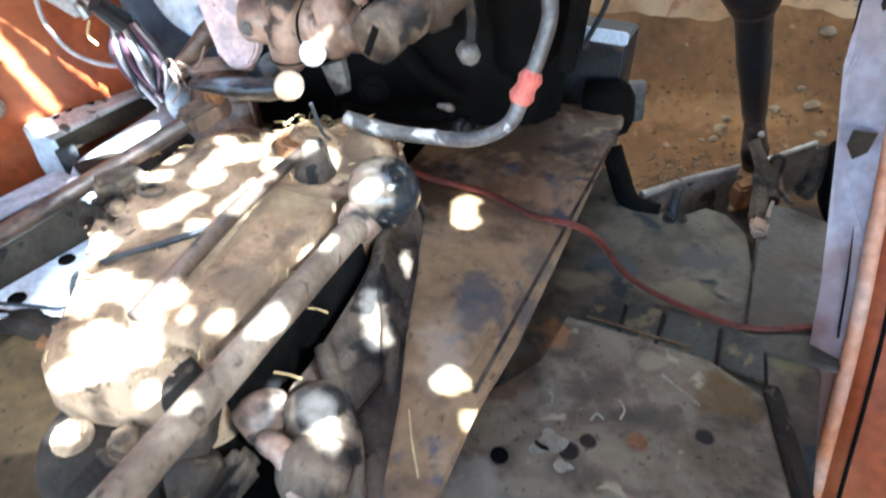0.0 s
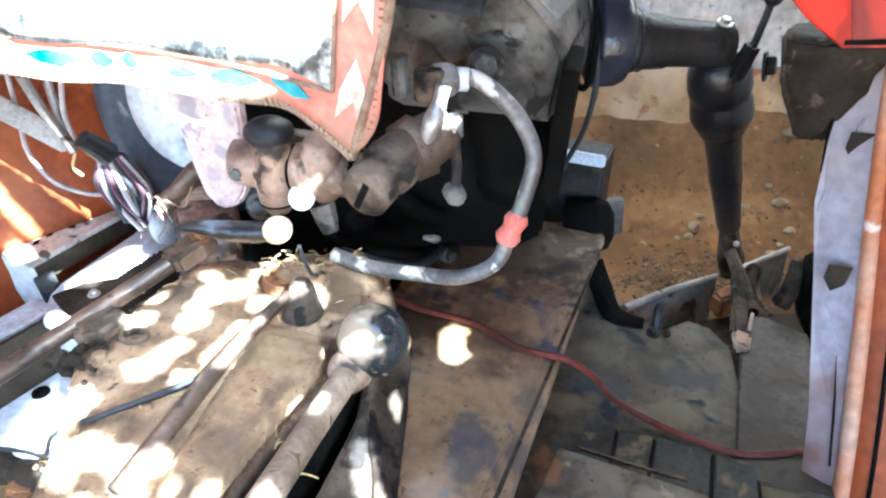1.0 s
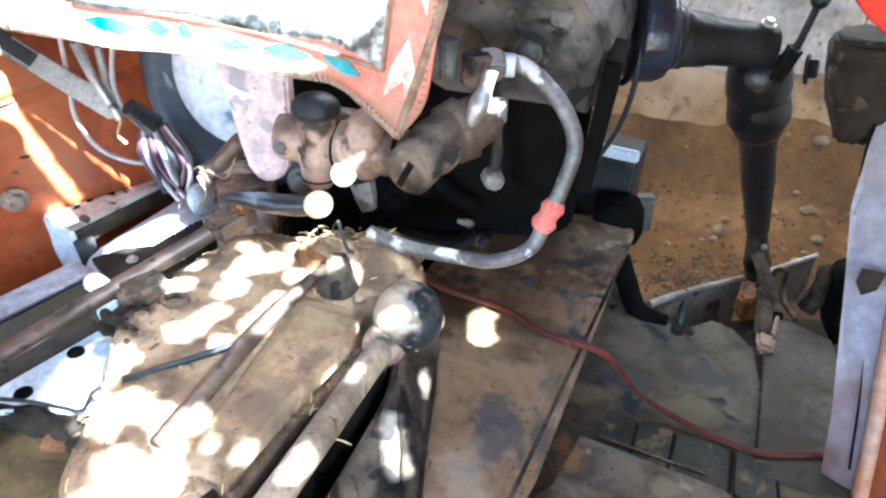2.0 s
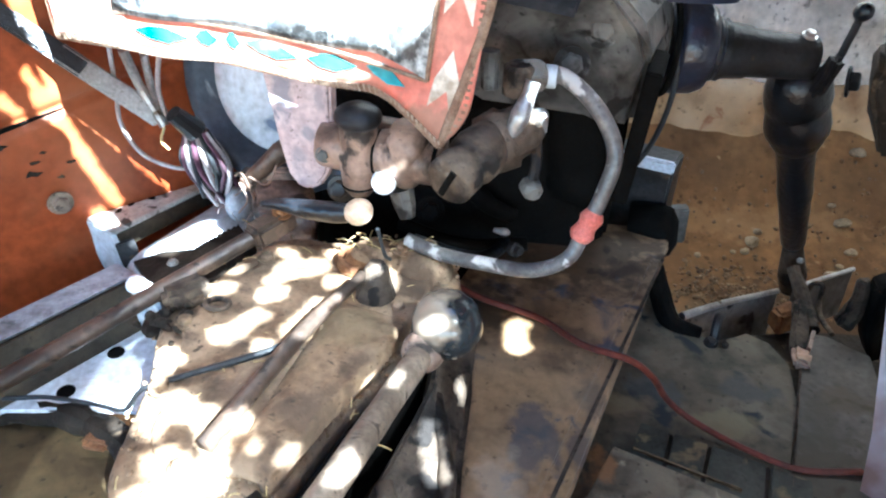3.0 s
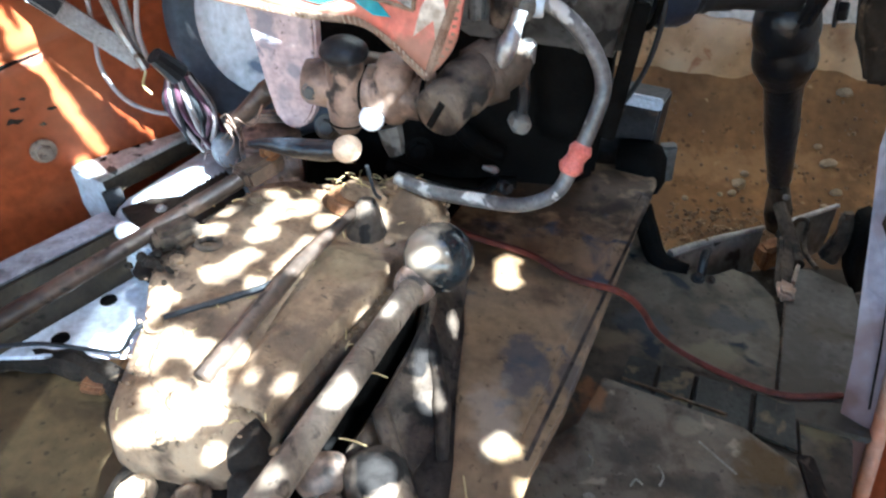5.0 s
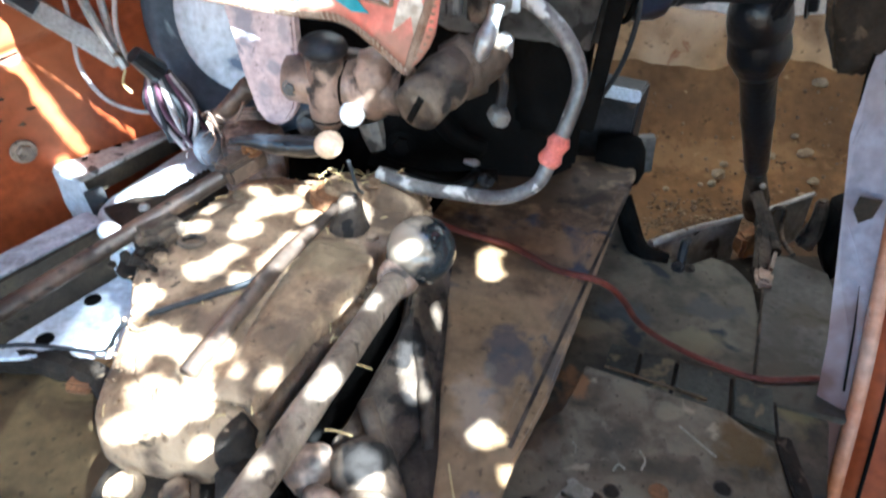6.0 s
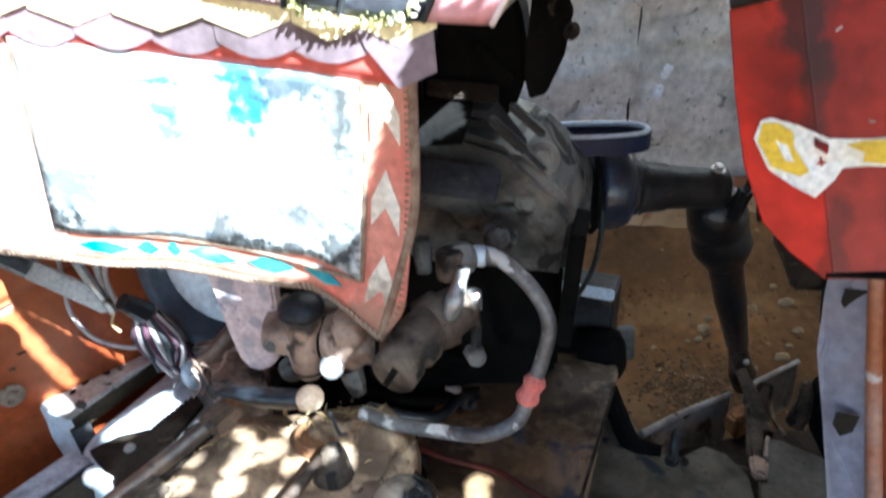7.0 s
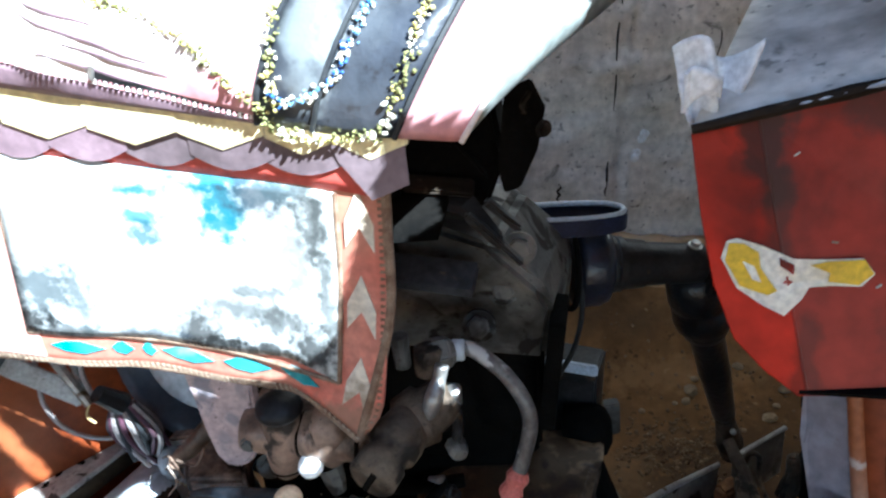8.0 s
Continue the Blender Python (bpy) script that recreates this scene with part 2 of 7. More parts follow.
VINYL_YELLOW = material("cream_yellow_vinyl", (0.82, 0.71, 0.40), (0.72, 0.62, 0.38), 0.5, scale=12, bump=0.15, grime=(0.45, 0.36, 0.20), grime_at=0.62)
VINYL_NAVY = material("dark_blue_grey_vinyl", (0.020, 0.023, 0.033), (0.045, 0.05, 0.062), 0.35, scale=6, bump=0.7, spec=0.5, spot=(0.12, 0.135, 0.145), limit=0.64, spot_scale=9, grime=(0.075, 0.082, 0.09), grime_at=0.58)
VINYL_GREY = material("grey_white_vinyl", (0.30, 0.32, 0.31), (0.20, 0.22, 0.215), 0.5, scale=10, bump=0.15)
CHEVRON = material("white_chevron_vinyl", (0.80, 0.76, 0.68), (0.62, 0.52, 0.40), 0.5, scale=14, bump=0.1)
TEAL = material("turquoise_vinyl", (0.035, 0.30, 0.36), (0.10, 0.32, 0.35), 0.45, scale=10, bump=0.1, grime=(0.40, 0.38, 0.33), grime_at=0.58)
TRIM_BROWN = material("brown_stitched_braid", (0.17, 0.10, 0.065), (0.30, 0.22, 0.16), 0.8, scale=60, bump=0.5)
STITCH = material("grubby_thread", (0.42, 0.34, 0.26), (0.27, 0.20, 0.15), 0.85, scale=60, bump=0.2)
WINDOW_FILM = material("clouded_clear_plastic", (0.66, 0.69, 0.70), (0.50, 0.53, 0.55), 0.2, scale=5, bump=0.25, grime=(0.22, 0.235, 0.24), grime_at=0.60)
BEAD_YELLOW = material("yellow_beads", (0.55, 0.47, 0.17), (0.40, 0.34, 0.12), 0.6, scale=60, bump=0.1)
BEAD_GREEN = material("olive_beads", (0.26, 0.26, 0.10), (0.17, 0.17, 0.07), 0.6, scale=60, bump=0.1)
BEAD_BLUE = material("blue_beads", (0.05, 0.14, 0.42), (0.04, 0.09, 0.30), 0.5, scale=60, bump=0.1)
BEAD_PALE = material("pale_blue_beads", (0.22, 0.40, 0.62), (0.14, 0.28, 0.48), 0.5, scale=60, bump=0.1)
BEAD_WHITE = material("white_beads", (0.72, 0.70, 0.62), (0.60, 0.58, 0.50), 0.6, scale=60, bump=0.1)
STICKER_YELLOW = material("yellow_sticker", (0.80, 0.55, 0.03), (0.66, 0.44, 0.04), 0.4, scale=22, bump=0.1)
STICKER_WHITE = material("torn_white_sticker", (0.88, 0.86, 0.80), (0.82, 0.77, 0.62), 0.55, scale=22, bump=0.15)
GREY_LID = material("grey_lid", (0.74, 0.70, 0.66), (0.60, 0.565, 0.53), 0.6, scale=6, bump=0.4, spot=(0.16, 0.145, 0.13), limit=0.64, spot_scale=12, grime=(0.26, 0.235, 0.21), grime_at=0.57)
RAG = material("white_rag", (0.88, 0.89, 0.90), (0.80, 0.81, 0.83), 0.8, scale=18, bump=0.15)
STRAW = material("straw", (0.52, 0.40, 0.20), (0.38, 0.28, 0.13), 0.8, scale=30, bump=0.1)
BLUE_STRAP = material("dark_blue_band", (0.014, 0.02, 0.05), (0.01, 0.014, 0.035), 0.4, scale=20, bump=0.1)
PALE_EDGE = material("pale_blue_edge", (0.48, 0.54, 0.64), (0.36, 0.42, 0.52), 0.45, scale=20, bump=0.1)


def stain_shade(m, spots, grain=38, lo=2.15, hi=1.65):
    """Lays stains and painted shade with a soft ragged edge over a material: centre, reach along x, y, z, colour,
    strength.
    """
    t = m.node_tree
    n, link = t.nodes, t.links.new
    end = n["Principled BSDF"].inputs["Base Color"]
    where = n.new("ShaderNodeNewGeometry").outputs["Position"]
    ragged = n.new("ShaderNodeTexNoise")
    ragged.inputs["Scale"].default_value, ragged.inputs["Detail"].default_value = grain, 9
    link(where, ragged.inputs["Vector"])
    for centre, reach, colour, strength in spots:
        off = n.new("ShaderNodeVectorMath")
        off.operation = "SUBTRACT"
        link(where, off.inputs[0])
        off.inputs[1].default_value = centre
        scaled = n.new("ShaderNodeVectorMath")
        scaled.operation = "DIVIDE"
        link(off.outputs[0], scaled.inputs[0])
        scaled.inputs[1].default_value = reach
        far = n.new("ShaderNodeVectorMath")
        far.operation = "LENGTH"
        link(scaled.outputs[0], far.inputs[0])
        add = n.new("ShaderNodeMath")
        add.operation = "MULTIPLY_ADD"
        link(ragged.outputs["Fac"], add.inputs[0])
        add.inputs[1].default_value = 2.2
        link(far.outputs["Value"], add.inputs[2])
        edge = n.new("ShaderNodeMapRange")
        edge.inputs["From Min"].default_value, edge.inputs["From Max"].default_value = lo, hi
        edge.inputs["To Max"].default_value = strength
        link(add.outputs[0], edge.inputs["Value"])
        k = n.new("ShaderNodeMix")
        k.data_type = "RGBA"
        link(edge.outputs["Result"], k.inputs["Factor"])
        link(end.links[0].from_socket, k.inputs["A"])
        k.inputs["B"].default_value = (*colour, 1)
        link(k.outputs["Result"], end)


stain_shade(BAKELITE, [((-0.066, 0.372, 0.506), (0.042, 0.046, 0.040), (0.27, 0.215, 0.16), 0.85)])
# Lower spots: pinkish paint, with the dimmer light near the foot put into colour.
stain_shade(LILAC, [((0.50, 0.40, 0.20), (0.6, 0.5, 0.22), (0.17, 0.108, 0.10), 0.8), ((0.50, 0.34, 0.06), (0.6, 0.5, 0.24), (0.10, 0.050, 0.038), 0.85), ((0.49, 0.47, 0.40), (0.02, 0.05, 0.07), (0.24, 0.20, 0.21), 0.6)], 16)
for paint in (RED, RED_DULL):
    stain_shade(paint, [((0.272, 0.365, 0.995), (0.022, 0.06, 0.055), (0.035, 0.022, 0.018), 0.85), ((0.280, 0.345, 0.945), (0.012, 0.05, 0.06), (0.06, 0.02, 0.014), 0.7), ((0.35, 0.33, 1.02), (0.07, 0.06, 0.022), (0.05, 0.025, 0.02), 0.7), ((0.30, 0.30, 0.835), (0.012, 0.05, 0.05), (0.07, 0.014, 0.009), 0.6), ((0.40, 0.28, 0.86), (0.06, 0.06, 0.03), (0.09, 0.02, 0.012), 0.6)])
# Worn and dusty spots; the last two paint shade under hose and engine.
stain_shade(BROWN_PLATE, [((0.062, 0.352, 0.378), (0.030, 0.030, 0.05), (0.05, 0.055, 0.066), 0.75), ((0.052, 0.305, 0.378), (0.022, 0.038, 0.05), (0.055, 0.06, 0.07), 0.7), ((0.080, 0.325, 0.378), (0.014, 0.050, 0.05), (0.06, 0.062, 0.07), 0.7), ((0.108, 0.318, 0.378), (0.018, 0.045, 0.05), (0.055, 0.054, 0.058), 0.7), ((0.13, 0.40, 0.378), (0.02, 0.05, 0.05), (0.09, 0.075, 0.06), 0.6), ((0.02, 0.262, 0.378), (0.03, 0.05, 0.05), (0.40, 0.32, 0.24), 0.5), ((0.12, 0.50, 0.378), (0.04, 0.03, 0.05), (0.10, 0.07, 0.045), 0.7), ((0.14, 0.71, 0.378), (0.20, 0.13, 0.06), (0.040, 0.025, 0.015), 0.85), ((0.00, 0.56, 0.378), (0.05, 0.08, 0.06), (0.030, 0.020, 0.013), 0.85)])
stain_shade(FLOOR_MAT, [((0.265, 0.565, 0.23), (0.05, 0.04, 0.2), (0.055, 0.06, 0.062), 0.85), ((0.41, 0.575, 0.23), (0.05, 0.035, 0.2), (0.06, 0.06, 0.06), 0.8), ((0.365, 0.505, 0.23), (0.05, 0.03, 0.2), (0.18, 0.155, 0.09), 0.6), ((0.46, 0.385, 0.23), (0.03, 0.05, 0.2), (0.17, 0.145, 0.07), 0.7), ((0.58, 0.655, 0.23), (0.03, 0.04, 0.2), (0.09, 0.10, 0.105), 0.7), ((0.22, 0.53, 0.23), (0.05, 0.03, 0.2), (0.19, 0.15, 0.085), 0.6), ((0.168, 0.392, 0.23), (0.026, 0.055, 0.2), (0.24, 0.115, 0.045), 0.9), ((0.13, 0.36, 0.23), (0.03, 0.04, 0.2), (0.07, 0.04, 0.02), 0.8)])
stain_shade(PINK_PAINT, [((-0.262, 0.588, 0.66), (0.014, 0.03, 0.04), (0.20, 0.205, 0.25), 0.7), ((-0.232, 0.58, 0.612), (0.010, 0.03, 0.012), (0.22, 0.22, 0.25), 0.7), ((-0.250, 0.585, 0.575), (0.012, 0.03, 0.018), (0.24, 0.23, 0.25), 0.6), ((-0.214, 0.578, 0.66), (0.008, 0.03, 0.016), (0.25, 0.23, 0.25), 0.6)], 70)
stain_shade(SIDE_GREY, [((0.46, 0.42, 0.235), (0.09, 0.10, 0.2), (0.050, 0.040, 0.026), 0.8), ((0.55, 0.56, 0.235), (0.05, 0.03, 0.2), (0.075, 0.062, 0.045), 0.7), ((0.50, 0.52, 0.235), (0.03, 0.08, 0.2), (0.06, 0.052, 0.04), 0.6)])
stain_shade(CHEVRON, [((-0.05, 0.482, 0.685), (0.07, 0.06, 0.042), (0.27, 0.20, 0.13), 0.75)], 60)
stain_shade(VINYL_RED, [((-0.055, 0.485, 0.672), (0.075, 0.06, 0.030), (0.27, 0.17, 0.115), 0.7), ((-0.155, 0.525, 0.69), (0.05, 0.05, 0.014), (0.30, 0.17, 0.12), 0.5)], 60)
stain_shade(RUSTY_PLATE, [((0.355, 0.300, 0.258), (0.045, 0.04, 0.1), (0.10, 0.062, 0.022), 0.85), ((0.10, 0.300, 0.258), (0.04, 0.025, 0.1), (0.25, 0.20, 0.15), 0.6), ((0.20, 0.31, 0.258), (0.05, 0.03, 0.1), (0.055, 0.045, 0.035), 0.7), ((0.275, 0.352, 0.258), (0.03, 0.015, 0.1), (0.26, 0.22, 0.15), 0.6), ((0.26, 0.27, 0.258), (0.05, 0.02, 0.1), (0.06, 0.05, 0.036), 0.7), ((0.09, 0.315, 0.258), (0.05, 0.035, 0.1), (0.075, 0.045, 0.026), 0.85), ((0.05, 0.17, 0.258), (0.05, 0.05, 0.1), (0.30, 0.27, 0.22), 0.6), ((0.165, 0.40, 0.258), (0.02, 0.03, 0.1), (0.24, 0.12, 0.05), 0.85)])
# The darkest spots paint the tractor's shade onto the earth; the pale ones are soil.
stain_shade(EARTH, [((0.82, 1.06, 0.0), (0.30, 0.17, 0.3), (0.055, 0.032, 0.017), 0.8), ((0.55, 1.00, 0.0), (0.45, 0.14, 0.3), (0.055, 0.032, 0.017), 0.8), ((0.42, 1.10, 0.0), (0.12, 0.10, 0.3), (0.16, 0.095, 0.045), 0.6), ((0.95, 1.20, 0.05), (0.22, 0.10, 0.3), (0.10, 0.052, 0.022), 0.7), ((0.70, 1.36, 0.15), (0.35, 0.05, 0.3), (0.28, 0.16, 0.07), 0.6)])
stain_shade(CASTING, [((-0.362, 0.42, 0.45), (0.035, 0.04, 0.05), (0.05, 0.035, 0.024), 0.9), ((-0.29, 0.52, 0.45), (0.03, 0.03, 0.05), (0.09, 0.066, 0.045), 0.7), ((-0.15, 0.40, 0.45), (0.05, 0.05, 0.05), (0.20, 0.15, 0.085), 0.6), ((-0.24, 0.30, 0.45), (0.03, 0.05, 0.05), (0.14, 0.095, 0.065), 0.7), ((-0.085, 0.50, 0.45), (0.04, 0.05, 0.06), (0.10, 0.07, 0.048), 0.8), ((-0.16, 0.27, 0.45), (0.04, 0.06, 0.05), (0.10, 0.07, 0.048), 0.7)])


# ---- mesh helpers ----
def V(*a):
    return Vector(a)


def part(name, bm, mat, parent, label="", smooth=False):
    """Links a bmesh, given in world coordinates, as one mesh object under a thing or a part."""
    me = bpy.data.meshes.new(name)
    bmesh.ops.recalc_face_normals(bm, faces=bm.faces)
    if smooth:
        for f in bm.faces:
            f.smooth = True
    bm.to_mesh(me)
    bm.free()
    me.materials.append(mat)
    ob = new(name, me)
    if parent:
        place(ob, parent)
    if label:
        ob["label"] = label
    return ob


WORLD = {}


def place(ob, parent):
    """Parents ob, whose mesh is in world coordinates."""
    ob.parent = parent
    ob.matrix_parent_inverse = WORLD.get(parent.name, Matrix()).inverted()
    WORLD[ob.name] = Matrix()


def thing(name, at, label, category, group="", kind=""):
    ob = new(name)
    ob.empty_display_size = 0.05
    ob.location = at
    WORLD[ob.name] = Matrix.Translation(at)
    return tagged(ob, label, category, group, kind)


def curve(points, steps=6):
    """A smooth line through a few points."""
    p = [Vector(q) for q in points]
    if len(p) < 3:
        return p
    p = [2 * p[0] - p[1], *p, 2 * p[-1] - p[-2]]
    out = []
    for a, b, c, d in zip(p, p[1:], p[2:], p[3:]):
        for i in range(steps):
            t = i / steps
            out.append(0.5 * (2 * b + (c - a) * t + (2 * a - 5 * b + 4 * c - d) * t * t + (3 * b - a - 3 * c + d) * t ** 3))
    return out + [p[-2]]


def tube(points, radius, sides=10, steps=6, bm=None, wobble=0.0):
    """A round bar along a smooth line; radius: a number, or one for each point."""
    bm = bm or bmesh.new()
    line = curve(points, steps)
    radii = radius if isinstance(radius, (list, tuple)) else [radius] * len(points)
    rings = []
    side = None
    for i, p in enumerate(line):
        along = (line[min(i + 1, len(line) - 1)] - line[max(i - 1, 0)]).normalized()
        if side is None:
            side = along.orthogonal().normalized()
        side = (side - along * side.dot(along)).normalized()
        up = along.cross(side)
        k = i / (len(line) - 1) * (len(radii) - 1)
        a = min(int(k), len(radii) - 2)
        r = radii[a] + (radii[a + 1] - radii[a]) * (k - a)
        r *= 1 + wobble * noise.noise(p * 40)
        rings.append([bm.verts.new(p + (side * math.cos(w) + up * math.sin(w)) * r) for w in (2 * math.pi * j / sides for j in range(sides))])
    for a, b in zip(rings, rings[1:]):
        for j in range(sides):
            bm.faces.new((a[j], a[(j + 1) % sides], b[(j + 1) % sides], b[j]))
    bm.faces.new(rings[0])
    bm.faces.new(rings[-1])
    return bm


def lathe(base, axis, profile, sides=20, bm=None, flat=1.0):
    """A turned body: profile of (distance along the axis, radius)."""
    bm = bm or bmesh.new()
    base, axis = Vector(base), Vector(axis).normalized()
    side = axis.orthogonal().normalized()
    up = axis.cross(side)
    rings = [[bm.verts.new(base + axis * s + (side * math.cos(w) + up * math.sin(w) * flat) * max(r, 1e-4)) for w in (2 * math.pi * j / sides for j in range(sides))] for s, r in profile]
    for a, b in zip(rings, rings[1:]):
        for j in range(sides):
            bm.faces.new((a[j], a[(j + 1) % sides], b[(j + 1) % sides], b[j]))
    bm.faces.new(rings[0])
    bm.faces.new(rings[-1])
    return bm


def ball(centre, r, axis=(0, 0, 1), stretch=1.0, bm=None, sides=18):
    n = 9
    return lathe(Vector(centre) - Vector(axis).normalized() * r * stretch, axis, [(r * stretch * (1 - math.cos(math.pi * k / n)), r * math.sin(math.pi * k / n)) for k in range(n + 1)], sides, bm)


def bevel(bm, width, segments=2):
    bmesh.ops.remove_doubles(bm, verts=bm.verts, dist=1e-5)
    bmesh.ops.recalc_face_normals(bm, faces=bm.faces)
    edges = [e for e in bm.edges if len(e.link_faces) == 2 and e.calc_face_angle(0) > 0.5]
    bmesh.ops.bevel(bm, geom=edges, offset=width, segments=segments, affect="EDGES", clamp_overlap=True)
    return bm


def prism(poly, away, edge=0.002, bm=None):
    """A plate: a flat outline given a thickness along the vector away."""
    own = bmesh.new()
    away = Vector(away)
    a = [own.verts.new(p) for p in poly]
    b = [own.verts.new(Vector(p) + away) for p in poly]
    own.faces.new(a)
    own.faces.new(b[::-1])
    for i in range(len(a)):
        j = (i + 1) % len(a)
        own.faces.new((a[j], a[i], b[i], b[j]))
    if edge:
        bevel(own, edge)
    return merge(bm, own) if bm else own


def merge(bm, other):
    me = bpy.data.meshes.new("joined")
    other.to_mesh(me)
    other.free()
    bm.from_mesh(me)
    bpy.data.meshes.remove(me)
    return bm


def bar(a, b, width, height, up=(0, 0, 1), edge=0.003, bm=None):
    """A straight bar with a rectangular section, from a to b; up: the way of its height."""
    a, b, up = Vector(a), Vector(b), Vector(up)
    along = (b - a).normalized()
    side = along.cross(up).normalized()
    up = side.cross(along)
    o = side * width / 2
    h = up * height / 2
    return prism([a - o - h, a + o - h, a + o + h, a - o + h], b - a, edge, bm)


def roughen(bm, amount, size=30, cuts=0):
    if cuts:
        bmesh.ops.triangulate(bm, faces=[f for f in bm.faces if len(f.verts) > 4])
        bmesh.ops.subdivide_edges(bm, edges=bm.edges, cuts=cuts, use_grid_fill=True)
    for v in bm.verts:
        v.co += noise.noise_vector(v.co * size) * amount
    return bm


def sheet(f, nu, nv, thick, bm=None):
    """A curved sheet with thickness; f(u, v) gives a place for u and v from 0 to 1."""
    own = bmesh.new()
    g = [[f(i / nu, j / nv) for j in range(nv + 1)] for i in range(nu + 1)]
    rows = []
    for layer in (0, 1):
        rows.append([])
        for i in range(nu + 1):
            rows[layer].append([])
            for j in range(nv + 1):
                du = g[min(i + 1, nu)][j] - g[max(i - 1, 0)][j]
                dv = g[i][min(j + 1, nv)] - g[i][max(j - 1, 0)]
                rows[layer][i].append(own.verts.new(g[i][j] - du.cross(dv).normalized() * thick * layer))
    for i in range(nu):
        for j in range(nv):
            for layer in (0, 1):
                r = rows[layer]
                own.faces.new((r[i][j], r[i + 1][j], r[i + 1][j + 1], r[i][j + 1]))
    border = [(i, 0) for i in range(nu)] + [(nu, j) for j in range(nv)] + [(i, nv) for i in range(nu, 0, -1)] + [(0, j) for j in range(nv, 0, -1)]
    for (i, j), (k, l) in zip(border, border[1:] + border[:1]):
        own.faces.new((rows[0][i][j], rows[0][k][l], rows[1][k][l], rows[1][i][j]))
    return merge(bm, own) if bm else own


def bolt(at, out, r, parent, mat=None, name="bolt"):
    """A hexagonal head on a washer."""
    out = Vector(out).normalized()
    bm = lathe(at, out, [(0, r * 1.5), (r * 0.25, r * 1.45), (r * 0.26, r * 0.2)], 16)
    lathe(Vector(at) + out * r * 0.24, out, [(0, r), (r * 0.7, r), (r * 0.85, r * 0.8)], 6, bm)
    return part(name, bm, mat or STEEL, parent)


# ---- ground and walls ----
def wall_line(x):
    return 1.62 - 0.03 * x


def ground_height(x, y):
    d = wall_line(x) - y
    bank = 0.36 * max(0.0, 1 - abs(d) / 0.60) ** 3 if abs(d) < 0.60 else 0.0
    near = max(0.0, 1 - (x * x + (y - 0.8) ** 2) / 9)
    return bank + near * (0.018 * noise.noise(V(x * 2.6, y * 2.6, 0)) + 0.012 * noise.noise(V(x * 9, y * 9, 1)) + 0.006 * noise.noise(V(x * 30, y * 30, 2))) - 0.01


def build_ground():
    bm = bmesh.new()
    fine = [k * 0.035 for k in range(-46, 60)]
    xs = [-400, -120, -40, -14, -6, -3, *[k - 0.0 for k in fine], 3.5, 6, 14, 40, 120, 400]
    ys = [-400, -120, -40, -14, -6, -3, -1.6, -0.9, *[0.2 + k * 0.035 for k in range(50)], 3, 6, 14, 40, 120, 400]
    xs, ys = sorted(xs), sorted(ys)
    grid = [[bm.verts.new((x, y, ground_height(x, y))) for y in ys] for x in xs]
    for i in range(len(xs) - 1):
        for j in range(len(ys) - 1):
            bm.faces.new((grid[i][j], grid[i + 1][j], grid[i + 1][j + 1], grid[i][j + 1]))
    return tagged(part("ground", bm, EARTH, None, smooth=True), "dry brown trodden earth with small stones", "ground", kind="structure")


def build_wall():
    """Mud-plastered wall with an uneven face and cracks."""
    def face(u, v):
        x, z = -3.2 + 6.4 * u, -0.1 + 2.36 * v
        y = wall_line(x) + 0.02 * noise.noise(V(x * 1.6, z * 1.6, 3)) + 0.004 * noise.noise(V(x * 9, z * 9, 5)) + 0.0022 * noise.noise(V(x * 26, z * 26, 7)) + 0.010 * noise.noise(V(x * 5, z * 13, 11)) + 0.007 * noise.noise(V(x * 13, z * 30, 15)) + 0.003 * noise.noise(V(x * 40, z * 55, 19))
        for cx, slant in ((0.57, 0.035), (1.15, -0.06), (0.16, 0.02)):
            away = abs(x - cx - slant * (z - 0.8) - 0.012 * noise.noise(V(z * 14, cx, 0)))
            if away < 0.012:
                y += 0.016 * (1 - away / 0.012)
        return V(x, y, z)
    bm = sheet(face, 420, 150, 0.16)
    wall = tagged(part("wall_north", bm, MUD_WALL, None, smooth=True), "unseen wall added to keep light off the right side with cracks", "wall", kind="structure")
    rng = random.Random(12)
    for x, z, length, r in ((0.544, 1.16, 0.42, 0.0035), (0.535, 0.60, 0.10, 0.004), (0.405, 0.545, 0.07, 0.004), (0.80, 0.95, 0.25, 0.002), (0.36, 0.45, 0.10, 0.004), (1.05, 0.8, 0.4, 0.004)):
        pts = []
        for k in range(7):
            q = V(x + rng.uniform(-0.005, 0.005), 0, z - length * k / 6)
            pts.append(face((q.x + 3.2) / 6.4, (q.z + 0.1) / 2.36) + V(0, 0.0005, 0))
        part("crack", tube(pts, [r * 0.3, r, r * 0.8, r, r * 0.6, r, r * 0.2], 6, 3, wobble=0.5), CRACK, wall)
    for x, z in ((0.629, 0.677), (0.624, 0.66), (0.611, 0.623), (0.607, 0.61), (0.56, 0.34), (0.74, 0.36)):
        part("chip", roughen(ball(face((x + 3.2) / 6.4, (z + 0.1) / 2.36), 0.013 if z > 0.5 else 0.011, (0.2, 1, 0.1), 0.4 if z > 0.5 else 0.25, sides=10), 0.004, 60), RAG if z > 0.5 else CRACK, wall)
    return wall


